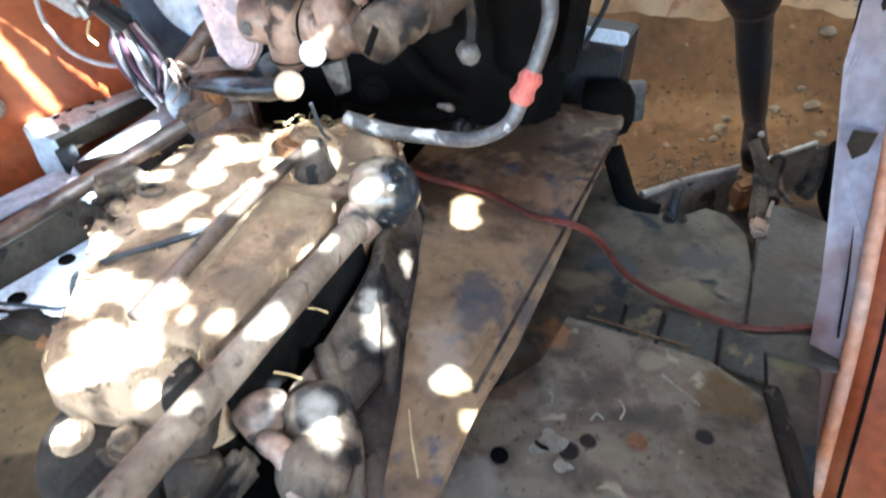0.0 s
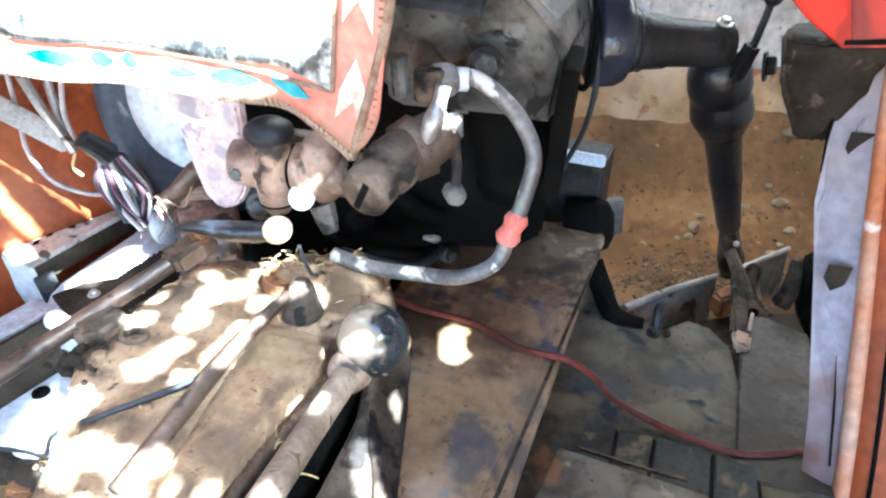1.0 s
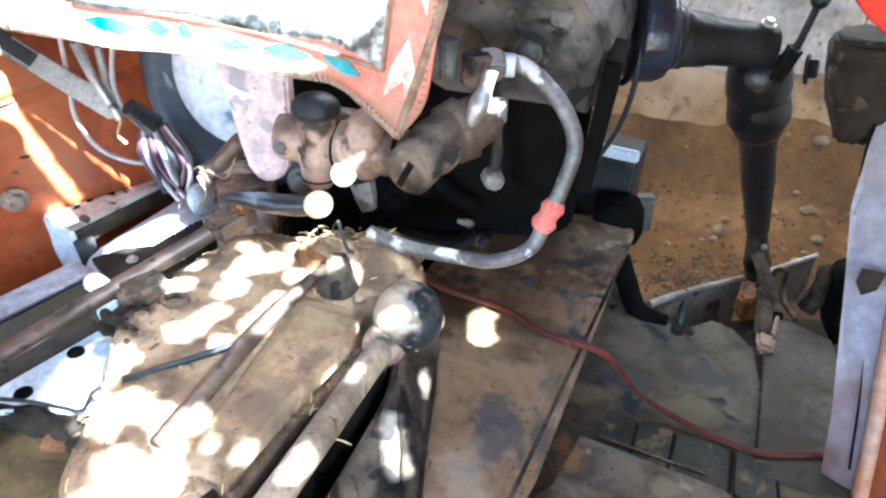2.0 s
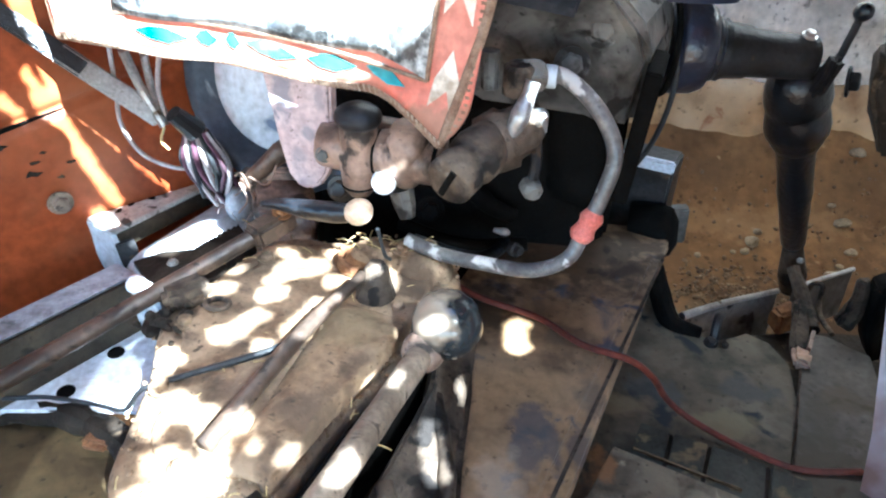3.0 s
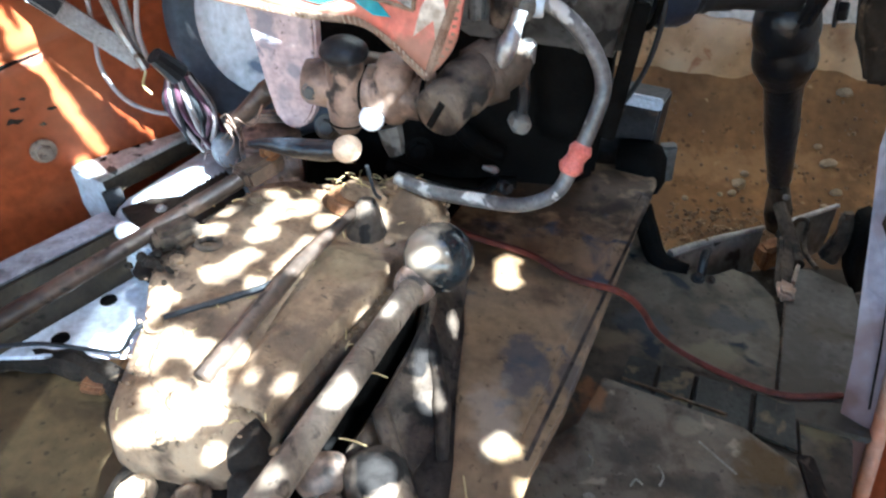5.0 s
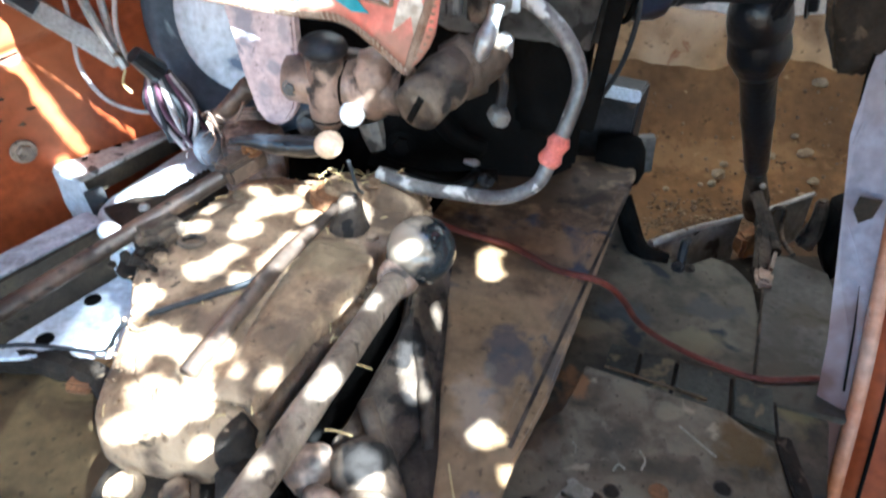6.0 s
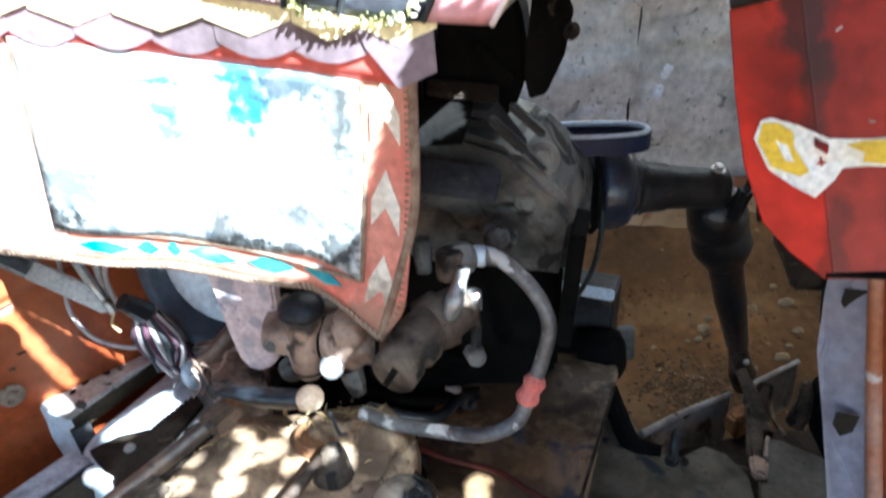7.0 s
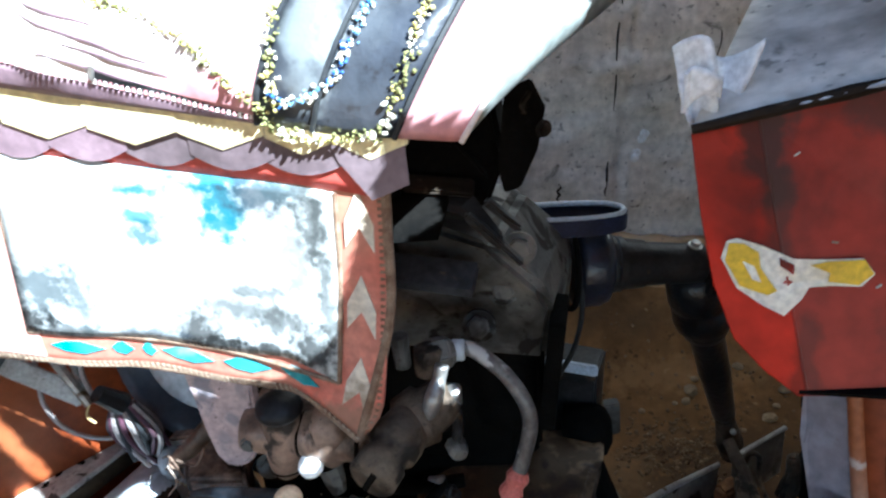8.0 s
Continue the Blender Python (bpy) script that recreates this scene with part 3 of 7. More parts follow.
def build_plinth():
    """Rounded mud skirt along the wall's foot."""
    def face(u, v):
        x = -3.2 + 6.4 * u
        top = 0.375 + 0.03 * noise.noise(V(x * 3, 0, 9)) + 0.012 * noise.noise(V(x * 12, 0, 4))
        z = -0.02 + (top + 0.02) * v
        y = wall_line(x) - 0.10 * (1 - v) ** 1.5 - 0.028 + 0.026 * max(0, (v - 0.9) / 0.1) ** 2 + 0.012 * noise.noise(V(x * 5, z * 5, 2)) + 0.005 * noise.noise(V(x * 18, z * 18, 6))
        return V(x, y, z)
    return tagged(part("wall_plinth", sheet(face, 420, 40, -0.01), PLINTH, None, smooth=True), "light brown mud skirt along the wall foot", "plinth", kind="structure")


# Unseen wall, added to keep sky light off the right side.
def build_side_wall():
    face = lambda u, v: V(1.85 + 0.015 * noise.noise(V(u * 9, v * 4, 0)), -2.4 + 3.98 * u, -0.1 + 1.9 * v)
    return tagged(part("wall_east_blocker", sheet(face, 60, 30, -0.16), MUD_WALL, None, smooth=True), "unseen wall added to keep light off the right side", "wall", kind="structure")


build_side_wall()
build_ground()
build_wall()
build_plinth()


# ---- unseen roof sheet, added to shape the sunlight ----
ROOF_Z = 1.42
# light patches on the housing lid: plan place of one end and the other, half width
PATCHES_LID = [
    (-0.333, 0.465, -0.326, 0.467, 0.016), (-0.269, 0.458, -0.257, 0.465, 0.014), (-0.266, 0.492, -0.256, 0.524, 0.013), (-0.270, 0.555, -0.257, 0.540, 0.011),
    (-0.249, 0.512, -0.222, 0.524, 0.018), (-0.190, 0.494, -0.168, 0.499, 0.014), (-0.206, 0.552, -0.200, 0.562, 0.010), (-0.322, 0.510, -0.316, 0.514, 0.008),
    (-0.294, 0.384, -0.284, 0.391, 0.017), (-0.276, 0.407, -0.266, 0.417, 0.012), (-0.215, 0.395, -0.209, 0.414, 0.018), (-0.207, 0.438, -0.200, 0.449, 0.012), (-0.248, 0.368, -0.240, 0.371, 0.009),
]
PATCHES_REAR = [
    (-0.385, 0.302, -0.361, 0.288, 0.018), (-0.309, 0.277, -0.295, 0.270, 0.023), (-0.335, 0.258, -0.316, 0.252, 0.023), (-0.271, 0.265, -0.250, 0.252, 0.021), (-0.256, 0.239, -0.248, 0.232, 0.014),
    (-0.238, 0.272, -0.230, 0.260, 0.011), (-0.219, 0.234, -0.215, 0.243, 0.008), (-0.184, 0.226, -0.180, 0.229, 0.014), (-0.352, 0.282, -0.340, 0.280, 0.017), (-0.118, 0.323, -0.113, 0.331, 0.009),
]
# the same on lower and higher places: x, y, z of both ends, half width
PATCHES_ROUND = [
    (-0.317, 0.189, 0.419, -0.265, 0.189, 0.438, 0.016), (-0.294, 0.215, 0.445, -0.263, 0.200, 0.440, 0.017), (-0.247, 0.214, 0.449, -0.242, 0.201, 0.440, 0.012), (-0.311, 0.145, 0.396, -0.306, 0.146, 0.396, 0.012),
    (-0.237, 0.175, 0.416, -0.228, 0.175, 0.407, 0.009), (-0.119, 0.168, 0.510, -0.112, 0.182, 0.505, 0.012), (-0.122, 0.180, 0.405, -0.119, 0.190, 0.405, 0.009), (-0.093, 0.168, 0.412, -0.089, 0.164, 0.405, 0.014),
    (-0.086, 0.158, 0.392, -0.077, 0.143, 0.400, 0.014), (0.028, 0.222, 0.378, 0.032, 0.222, 0.378, 0.014), (0.048, 0.177, 0.378, 0.052, 0.177, 0.378, 0.009), (-0.064, 0.364, 0.498, -0.062, 0.367, 0.498, 0.010),
]
PATCHES_SIDE = [
    (-0.058, 0.316, 0.400, -0.044, 0.262, 0.389, 0.010), (-0.026, 0.398, 0.388, -0.021, 0.374, 0.383, 0.006), (0.049, 0.518, 0.378, 0.046, 0.474, 0.378, 0.014), (0.040, 0.512, 0.378, 0.038, 0.480, 0.378, 0.010),
    (-0.508, 0.577, 0.360, -0.480, 0.562, 0.360, 0.009), (-0.645, 0.738, 0.372, -0.615, 0.712, 0.372, 0.013), (-0.560, 0.690, 0.360, -0.545, 0.700, 0.360, 0.010),
]


# Made-up roof: holes are cut wherever a patch of sun should land.
def build_roof():
    drop = lambda x, y, z: (x + SUN.x / SUN.z * (ROOF_Z - z), y + SUN.y / SUN.z * (ROOF_Z - z))
    gap = lambda p, q, r: (*drop(*p), *drop(*q), r)
    gaps = [gap((a, b, 0.451), (c, d, 0.451), r) for a, b, c, d, r in PATCHES_LID] + [gap((a, b, 0.451), (c, d, 0.451), 0.78 * r) for a, b, c, d, r in PATCHES_REAR] + [gap((a, b, c), (d, e, f), r) for a, b, c, d, e, f, r in PATCHES_ROUND + PATCHES_SIDE]
    gaps += [gap((-0.130, 0.522, 0.582), (-0.129, 0.524, 0.583), 0.009), gap((0.030, 0.53, 0.695), (0.022, 0.538, 0.645), 0.010), gap((-0.068, 0.441, 0.642), (-0.066, 0.439, 0.628), 0.0075), gap((-0.112, 0.503, 0.470), (-0.106, 0.482, 0.470), 0.010)]
    gaps += [gap((-0.656, 0.729, 0.546), (-0.624, 0.761, 0.385), 0.010), gap((-0.664, 0.721, 0.582), (-0.659, 0.726, 0.562), 0.015), gap((-0.673, 0.712, 0.622), (-0.666, 0.719, 0.592), 0.006), gap((-0.700, 0.685, 0.590), (-0.690, 0.695, 0.560), 0.008)]
    gaps += [gap((-0.505, 0.465, 0.235), (-0.49, 0.505, 0.235), 0.020), gap((-0.520, 0.690, 0.335), (-0.475, 0.745, 0.335), 0.026)]
    gaps += [gap((-0.250, 0.540, 0.542), (-0.238, 0.537, 0.543), 0.008), gap((-0.264, 0.558, 0.508), (-0.256, 0.552, 0.508), 0.009)]
    cloth = [drop(-0.62, 0.69, 0.635), drop(-0.40, 0.62, 0.650), drop(-0.26, 0.58, 0.664), drop(-0.16, 0.545, 0.685), drop(-0.10, 0.52, 0.74), drop(-0.032, 0.49, 0.91), drop(-0.018, 0.49, 0.985), drop(0.050, 0.43, 1.050), drop(0.10, 0.41, 1.060), drop(0.16, 0.40, 1.085), drop(0.24, 0.40, 1.14), drop(0.25, 0.42, 1.25), drop(0.1, 0.45, 1.35), drop(-0.70, 0.66, 1.35), drop(-0.63, 0.66, 0.9)]

    def open_at(x, y):
        w = 0.004 * noise.noise(V(x * 60, y * 60, 0))
        for ax, ay, bx, by, r in gaps:
            dx, dy = bx - ax, by - ay
            t = max(0.0, min(1.0, ((x - ax) * dx + (y - ay) * dy) / (dx * dx + dy * dy)))
            if (x - ax - t * dx) ** 2 + (y - ay - t * dy) ** 2 < (r + w) ** 2:
                return True
        inside = False
        for (x0, y0), (x1, y1) in zip(cloth, cloth[1:] + cloth[:1]):
            if (y0 > y) != (y1 > y) and x < x0 + (x1 - x0) * (y - y0) / (y1 - y0) + w:
                inside = not inside
        return inside
    x0, y0, n, m, c = -0.90, -1.15, 350, 345, 0.0058
    bm = bmesh.new()
    verts = {}

    def vert(i, j):
        if (i, j) not in verts:
            verts[i, j] = bm.verts.new((x0 + i * c, y0 + j * c, ROOF_Z))
        return verts[i, j]
    left, near = drop(-0.43, 0.06, 0.446)
    right, far = drop(-0.02, 0.62, 0.446)
    for i in range(n):
        for j in range(m):
            x, y = x0 + (i + 0.5) * c, y0 + (j + 0.5) * c
            if open_at(x, y):
                continue
            if left < x < right and near < y < far:  # narrow slits added to let a little sun through
                a, b, d, e = x - c / 2, x + c / 2, y - c * 0.475, y + c * 0.475
                bm.faces.new([bm.verts.new((p, q, ROOF_Z)) for p, q in ((a, d), (b, d), (b, e), (a, e))])
            else:
                bm.faces.new((vert(i, j), vert(i + 1, j), vert(i + 1, j + 1), vert(i, j + 1)))
    x1, y1 = x0 + n * c, y0 + m * c
    for a, b, d, e in ((-1.9, -2.7, x0, 1.38), (x1, -2.7, 2.6, 1.38), (x0, -2.7, x1, y0), (x0, y1, x1, 1.38)):
        prism([V(a, b, ROOF_Z), V(d, b, ROOF_Z), V(d, e, ROOF_Z), V(a, e, ROOF_Z)], (0, 0, 0.03), 0, bm)
    return tagged(part("sun_mask_roof", bm, ROOF_TAN, None), "unseen roof sheet added to shape the sunlight, with holes for sun patches", "roof", kind="structure")


build_roof()

# ---- the tractor ----
tractor = thing("tractor", (0, 0.4, 0), "old orange tractor with dusty gearbox and bare metal foot plates", "tractor")


def z_plate(points, z, thick, edge=0.002):
    return prism([V(x, y, z) for x, y in points], (0, 0, -thick), edge)


def build_floor():
    out = [(-0.03, -0.10), (0.34, -0.10), (0.40, 0.15), (0.50, 0.36), (0.485, 0.575), (0.500, 0.640), (0.485, 0.690), (0.455, 0.712), (0.41, 0.690), (0.36, 0.700), (0.34, 0.84), (0.16, 0.80), (-0.02, 0.28)]
    floor = part("foot_plate", z_plate(out, 0.23, 0.012), FLOOR_MAT, tractor, "grey painted sheet-metal foot plate with flaking paint")
    side = part("side_plate", roughen(prism([V(0.410, 0.395, 0.236), V(0.486, 0.572, 0.234), V(0.514, 0.632, 0.232), V(0.566, 0.722, 0.230), V(0.590, 0.716, 0.230), V(0.640, 0.672, 0.232), V(0.60, 0.52, 0.234), V(0.52, 0.36, 0.236)], (0, 0, -0.010), 0.002), 0.002, 18, 2), SIDE_GREY, tractor, "pale grey sheet beside the foot plate, rubbed and dusty")
    part("upturned_edge", roughen(bar(V(0.566, 0.718, 0.231), V(0.540, 0.672, 0.231), 0.006, 0.020, edge=0.001), 0.0012, 60), CASTING_TAN, side, "pale upturned edge")
    part("seam", bar(V(0.512, 0.630, 0.234), V(0.412, 0.398, 0.237), 0.004, 0.003), GRIMY, side)
    part("side_bracket", roughen(prism([V(0.634, 0.705, 0.330), V(0.660, 0.712, 0.340), V(0.690, 0.712, 0.190), V(0.668, 0.700, 0.190), V(0.640, 0.700, 0.245)], (0.01, 0.05, 0), 0.003), 0.004, 30, 1), OIL_SHADE_BLACK, tractor, "dark bracket between floor and fender", smooth=True)
    part("mud_lump", roughen(prism([V(0.612, 0.735, 0.330), V(0.632, 0.735, 0.335), V(0.645, 0.73, 0.270), V(0.638, 0.73, 0.225), V(0.604, 0.735, 0.235), V(0.616, 0.735, 0.285)], (0.01, 0.02, 0), 0.004), 0.006, 45, 2), GRIMY, tractor, "caked brown mud on the bracket", smooth=True)
    # Added dark sheet, so the gap under the pedals looks shaded.
    part("pedal_gap_sheet", z_plate([(0.28, 0.60), (0.64, 0.60), (0.72, 0.72), (0.73, 0.80), (0.60, 0.80), (0.44, 0.765), (0.30, 0.74)], 0.17, 0.006), OLIVE_DARK, tractor, "dark sheet that paints the shaded gap below the pedals")
    # raised ribs of the tread
    top = [V(0.232, 0.492, 0.2335), V(0.276, 0.476, 0.2335), V(0.324, 0.459, 0.2335), V(0.394, 0.432, 0.2335), V(0.445, 0.410, 0.2335)]
    low = [V(0.205, 0.432, 0.2335), V(0.250, 0.412, 0.2335), V(0.294, 0.390, 0.2335), V(0.366, 0.362, 0.2335), V(0.420, 0.335, 0.2335)]
    for k in range(4):
        w = (top[k + 1] - top[k]).normalized() * 0.0035
        part("tread_tile", roughen(prism([top[k] + w, top[k + 1] - w, low[k + 1] - w, low[k] + w], (0, 0, 0.004), 0.0015), 0.0008, 30), TREAD, floor)
        part("joint", bar(top[k + 1] + V(0, 0, -0.001), low[k + 1] + V(0, 0, -0.001), 0.005, 0.003), OLIVE_DARK, floor)
    # lower step with a row of holes
    step = [(0.185, 0.428), (0.35, 0.355), (0.395, 0.300), (0.37, 0.10), (0.33, -0.05), (-0.09, -0.05), (-0.06, 0.12), (0.0, 0.215), (0.07, 0.30), (0.140, 0.350)]
    lower = part("step_plate", roughen(z_plate(step, 0.258, 0.014), 0.002, 20), RUSTY_PLATE, tractor, "rusty dusty step plate with bolt holes")
    # Dark discs paint the darkness inside the bolt holes.
    for x, y, r, mat in ((0.083, 0.217, 0.0085, OIL_SHADE_BLACK), (0.159, 0.224, 0.0095, GRIMY), (0.182, 0.236, 0.0085, GRIMY), (0.236, 0.237, 0.0095, RUST), (0.312, 0.243, 0.0095, GRIMY)):
        rim = part("hole_rim", roughen(lathe(V(x, y, 0.2575), (0, 0, 1), [(0, r * 1.22), (0.0018, r * 1.18), (0.0014, r), (0.0004, r * 0.98)], 16), 0.0008, 60), mat, lower)
        part("hole", lathe(V(x, y, 0.2560), (0, 0, 1), [(0, r), (0.0024, r * 0.97), (0.0025, 0.0005)], 16), OIL_SHADE_BLACK if mat is OIL_SHADE_BLACK else OLIVE_DARK if mat is GRIMY else RUST, rim)
    for x, y, r, q in ((0.140, 0.236, 0.017, 1.2), (0.128, 0.226, 0.012, 3.4), (0.150, 0.205, 0.010, 5.0)):
        pts = [V(x + r * math.cos(w) * (1 + 0.8 * noise.noise(V(math.cos(w), math.sin(w), q))), y + r * 0.8 * math.sin(w) * (1 + 0.8 * noise.noise(V(math.cos(w), math.sin(w), q + 4))), 0.2588) for w in (k * math.pi / 10 for k in range(20))]
        part("smear", prism(pts, (0, 0, 0.0008), 0), SMEAR, lower, "dried whitish smear")
    for a, b, c in (((0.188, 0.262), (0.196, 0.270), (0.203, 0.264)), ((0.222, 0.264), (0.229, 0.276), (0.226, 0.290)), ((0.147, 0.285), (0.149, 0.295), (0.146, 0.300))):
        part("paint_curl", tube([V(*a, 0.2605), V(*b, 0.2615), V(*c, 0.2605)], 0.0014, 6, 4), SMEAR, lower)
    part("scratch", bar(V(0.285, 0.330, 0.2585), V(0.318, 0.285, 0.2585), 0.004, 0.0015), SMEAR, lower)
    part("rim", bar(V(0.205, 0.426, 0.260), V(0.335, 0.370, 0.260), 0.006, 0.006), CASTING, lower)
    # Dark bar painting the shadow between step plate and fender.
    part("gap_strip", roughen(bar(V(0.412, 0.318, 0.255), V(0.378, 0.03, 0.255), 0.020, 0.008, edge=0.002), 0.005, 45, 3), OLIVE_DARK, lower, "dark strip that paints the shadow beside the fender")


def build_tunnel():
    out = [(0.308, 0.79), (0.296, 0.735), (0.262, 0.661), (0.098, 0.270), (0.054, 0.186), (0.005, 0.060), (-0.030, 0.060), (-0.018, 0.200), (-0.017, 0.285), (-0.010, 0.390), (-0.012, 0.50), (-0.04, 0.60), (0.0, 0.70), (0.10, 0.76), (0.20, 0.80)]
    tunnel = part("tunnel_cover", z_plate(out, 0.378, 0.008, 0.003), BROWN_PLATE, tractor, "brown worn transmission cover plate")
    # Recessed wall; its near-black stands for the shaded void under the plate.
    part("side_skirt", prism([V(0.20, 0.72, 0.370), V(0.0, 0.27, 0.370), V(-0.015, 0.12, 0.370), V(-0.015, 0.12, 0.235), V(0.0, 0.27, 0.235), V(0.20, 0.72, 0.235)], (-0.006, 0.003, 0), 0), OIL_SHADE_BLACK, tunnel, "near-black wall that paints the void below the cover plate")
    part("fold", bar(V(0.262, 0.705, 0.3795), V(0.046, 0.234, 0.3795), 0.010, 0.005, edge=0.002), BROWN_PLATE, tunnel, "raised fold along the edge")
    part("edge_strip", bar(V(0.280, 0.70, 0.379), V(0.052, 0.206, 0.379), 0.0045, 0.006), GRIMY, tunnel, "dark folded seam")


def build_gearbox():
    """The cast gear housing with its raised lid, lobes and bolt heads."""
    out = [(-0.300, 0.605), (-0.378, 0.450), (-0.376, 0.385), (-0.360, 0.330), (-0.350, 0.250), (-0.330, 0.185), (-0.245, 0.165), (-0.190, 0.182), (-0.165, 0.228), (-0.140, 0.285), (-0.112, 0.330), (-0.085, 0.378), (-0.062, 0.430), (-0.035, 0.555), (-0.100, 0.620), (-0.180, 0.615)]
    mid = V(-0.2, 0.38, 0)
    body = bmesh.new()
    levels = [(0.0, 0.90), (0.30, 0.97), (0.39, 1.03), (0.405, 1.02), (0.428, 1.0), (0.438, 0.95), (0.442, 0.86), (0.446, 0.5), (0.448, 0.02)]
    dense = curve([V(x, y, 0) for x, y in out + out[:1]], 5)[:-1]
    rings = []
    for z, k in levels:
        ring = []
        for p in dense:
            q = mid + (p - mid) * k
            q.z = z
            q += V(0, 0, 0.006 * noise.noise(q * 14) + 0.004 * noise.noise(q * 40)) if z > 0.35 else V(0, 0, 0)
            ring.append(body.verts.new(q))
        rings.append(ring)
    for a, b in zip(rings, rings[1:]):
        for j in range(len(a)):
            body.faces.new((a[j], a[(j + 1) % len(a)], b[(j + 1) % len(a)], b[j]))
    body.faces.new(rings[-1])
    body.faces.new(rings[0][::-1])
    box = part("gear_housing", body, CASTING, tractor, "cast gear housing caked with tan dust", smooth=True)
    fine = curve([V(x, y, 0) for x, y in out + out[:1]], 12)[:-1]
    lid = bmesh.new()
    rings = []
    for k, z in ((0.81, 0.438), (0.805, 0.446), (0.79, 0.4502), (0.74, 0.4508), (0.66, 0.451), (0.57, 0.451), (0.48, 0.451), (0.39, 0.451), (0.30, 0.451), (0.21, 0.451), (0.12, 0.451), (0.04, 0.451)):
        ring = []
        for p in fine:
            q = mid + (p - mid) * k * (1 + 0.02 * noise.noise(p * 30))
            lump = 0.0035 * noise.noise(q * 22) + 0.0022 * noise.noise(q * 55 + V(3, 0, 0)) + 0.0012 * noise.noise(q * 120)
            ring.append(lid.verts.new((q.x, q.y, z + (lump if z > 0.44 else 0))))
        rings.append(ring)
    for a, b in zip(rings, rings[1:]):
        for m in range(len(a)):
            lid.faces.new((a[m], a[(m + 1) % len(a)], b[(m + 1) % len(a)], b[m]))
    lid.faces.new(rings[-1])
    lid.faces.new(rings[0][::-1])
    part("lid", lid, CASTING, box, "dust-caked cover lid", smooth=True)
    for x, y in ((-0.345, 0.400), (-0.290, 0.535), (-0.215, 0.560), (-0.105, 0.450), (-0.270, 0.205), (-0.330, 0.300)):
        bolt((x, y, 0.449), (0.03, 0, 1), 0.0085, box, CASTING)
    rng = random.Random(31)
    dirt = bmesh.new()
    for k in range(420):
        w = rng.uniform(0, 2 * math.pi)
        p = mid + (dense[int(w / 2 / math.pi * len(dense))] - mid) * rng.uniform(0.74, 1.0)
        r = rng.uniform(0.0012, 0.0038)
        ball((p.x, p.y, 0.446 - 0.012 * rng.random()), r, (rng.uniform(-1, 1), rng.uniform(-1, 1), 0.4), rng.uniform(0.5, 1.4), bm=dirt, sides=6)
    tagged(part("dirt", roughen(dirt, 0.002, 90), CASTING, box), "clods of dried dirt", kind="stuff")
    for x, y, z, r in ((-0.392, 0.500, 0.405, 0.026), (-0.372, 0.545, 0.412, 0.024), (-0.350, 0.580, 0.415, 0.022), (-0.400, 0.455, 0.400, 0.022)):
        part("dark_lump", roughen(ball((x, y, z), r, (0.5, 0.8, 0.1), 1.5, sides=16), 0.009, 48), OLIVE_DARK, box, smooth=True)
    # lid seam, bosses, lobe at the rear with two bolts
    part("boss", roughen(lathe((-0.150, 0.548, 0.43), (0, 0, 1), [(0, 0.042), (0.03, 0.036), (0.042, 0.022), (0.045, 0.005)], 18), 0.003, 40), CASTING, box, smooth=True)
    part("boss", roughen(lathe((-0.085, 0.548, 0.425), (0, 0, 1), [(0, 0.046), (0.03, 0.040), (0.046, 0.026), (0.05, 0.005)], 18), 0.004, 40), CASTING, box, smooth=True)
    part("peg", lathe((-0.136, 0.470, 0.43), (0.02, 0.25, 1), [(0, 0.028), (0.022, 0.025), (0.055, 0.015), (0.064, 0.009)], 16), GRIMY, box, "dark conical peg")
    part("lobe", roughen(lathe((-0.276, 0.232, 0.32), (0, 0, 1), [(0, 0.066), (0.085, 0.064), (0.105, 0.056), (0.113, 0.02)], 26), 0.004, 30), CASTING, box, smooth=True)
    part("lobe", roughen(lathe((-0.279, 0.158, 0.29), (0, -0.06, 1), [(0, 0.066), (0.075, 0.064), (0.088, 0.058), (0.092, 0.01)], 26), 0.004, 34), OLIVE_DARK, box, "dark brown rear lobe", smooth=True)
    for x, y in ((-0.306, 0.150), (-0.254, 0.146)):
        bolt((x, y, 0.383), (0, -0.12, 1), 0.0125, box, CASTING)
    part("transmission_case", roughen(prism([V(-0.325, -0.10, 0.325), V(-0.06, -0.10, 0.325), V(-0.05, 0.26, 0.325), V(-0.30, 0.26, 0.325)], (0, 0, -0.3), 0.01), 0.004, 12), OIL_SHADE_BLACK, tractor, "near-black transmission case below the housing")
    part("flange", roughen(bar(V(-0.215, 0.06, 0.335), V(-0.155, 0.16, 0.345), 0.035, 0.03, edge=0.008), 0.004, 40, 1), GRIMY, box)
    bolt((-0.352, 0.445, 0.440), (0, 0, 1), 0.012, box, CASTING)
    bolt((-0.325, 0.425, 0.440), (0, 0, 1), 0.010, box, CASTING)
    bolt((-0.235, 0.215, 0.442), (0, 0, 1), 0.006, box, CASTING)
    bolt((-0.110, 0.545, 0.470), (0, 0, 1), 0.010, box, CASTING)
    # bracket lump by the selector rod
    part("bracket", roughen(bar(V(-0.385, 0.43, 0.455), V(-0.345, 0.47, 0.455), 0.030, 0.026, edge=0.006), 0.005, 50, 2), GRIMY, box)
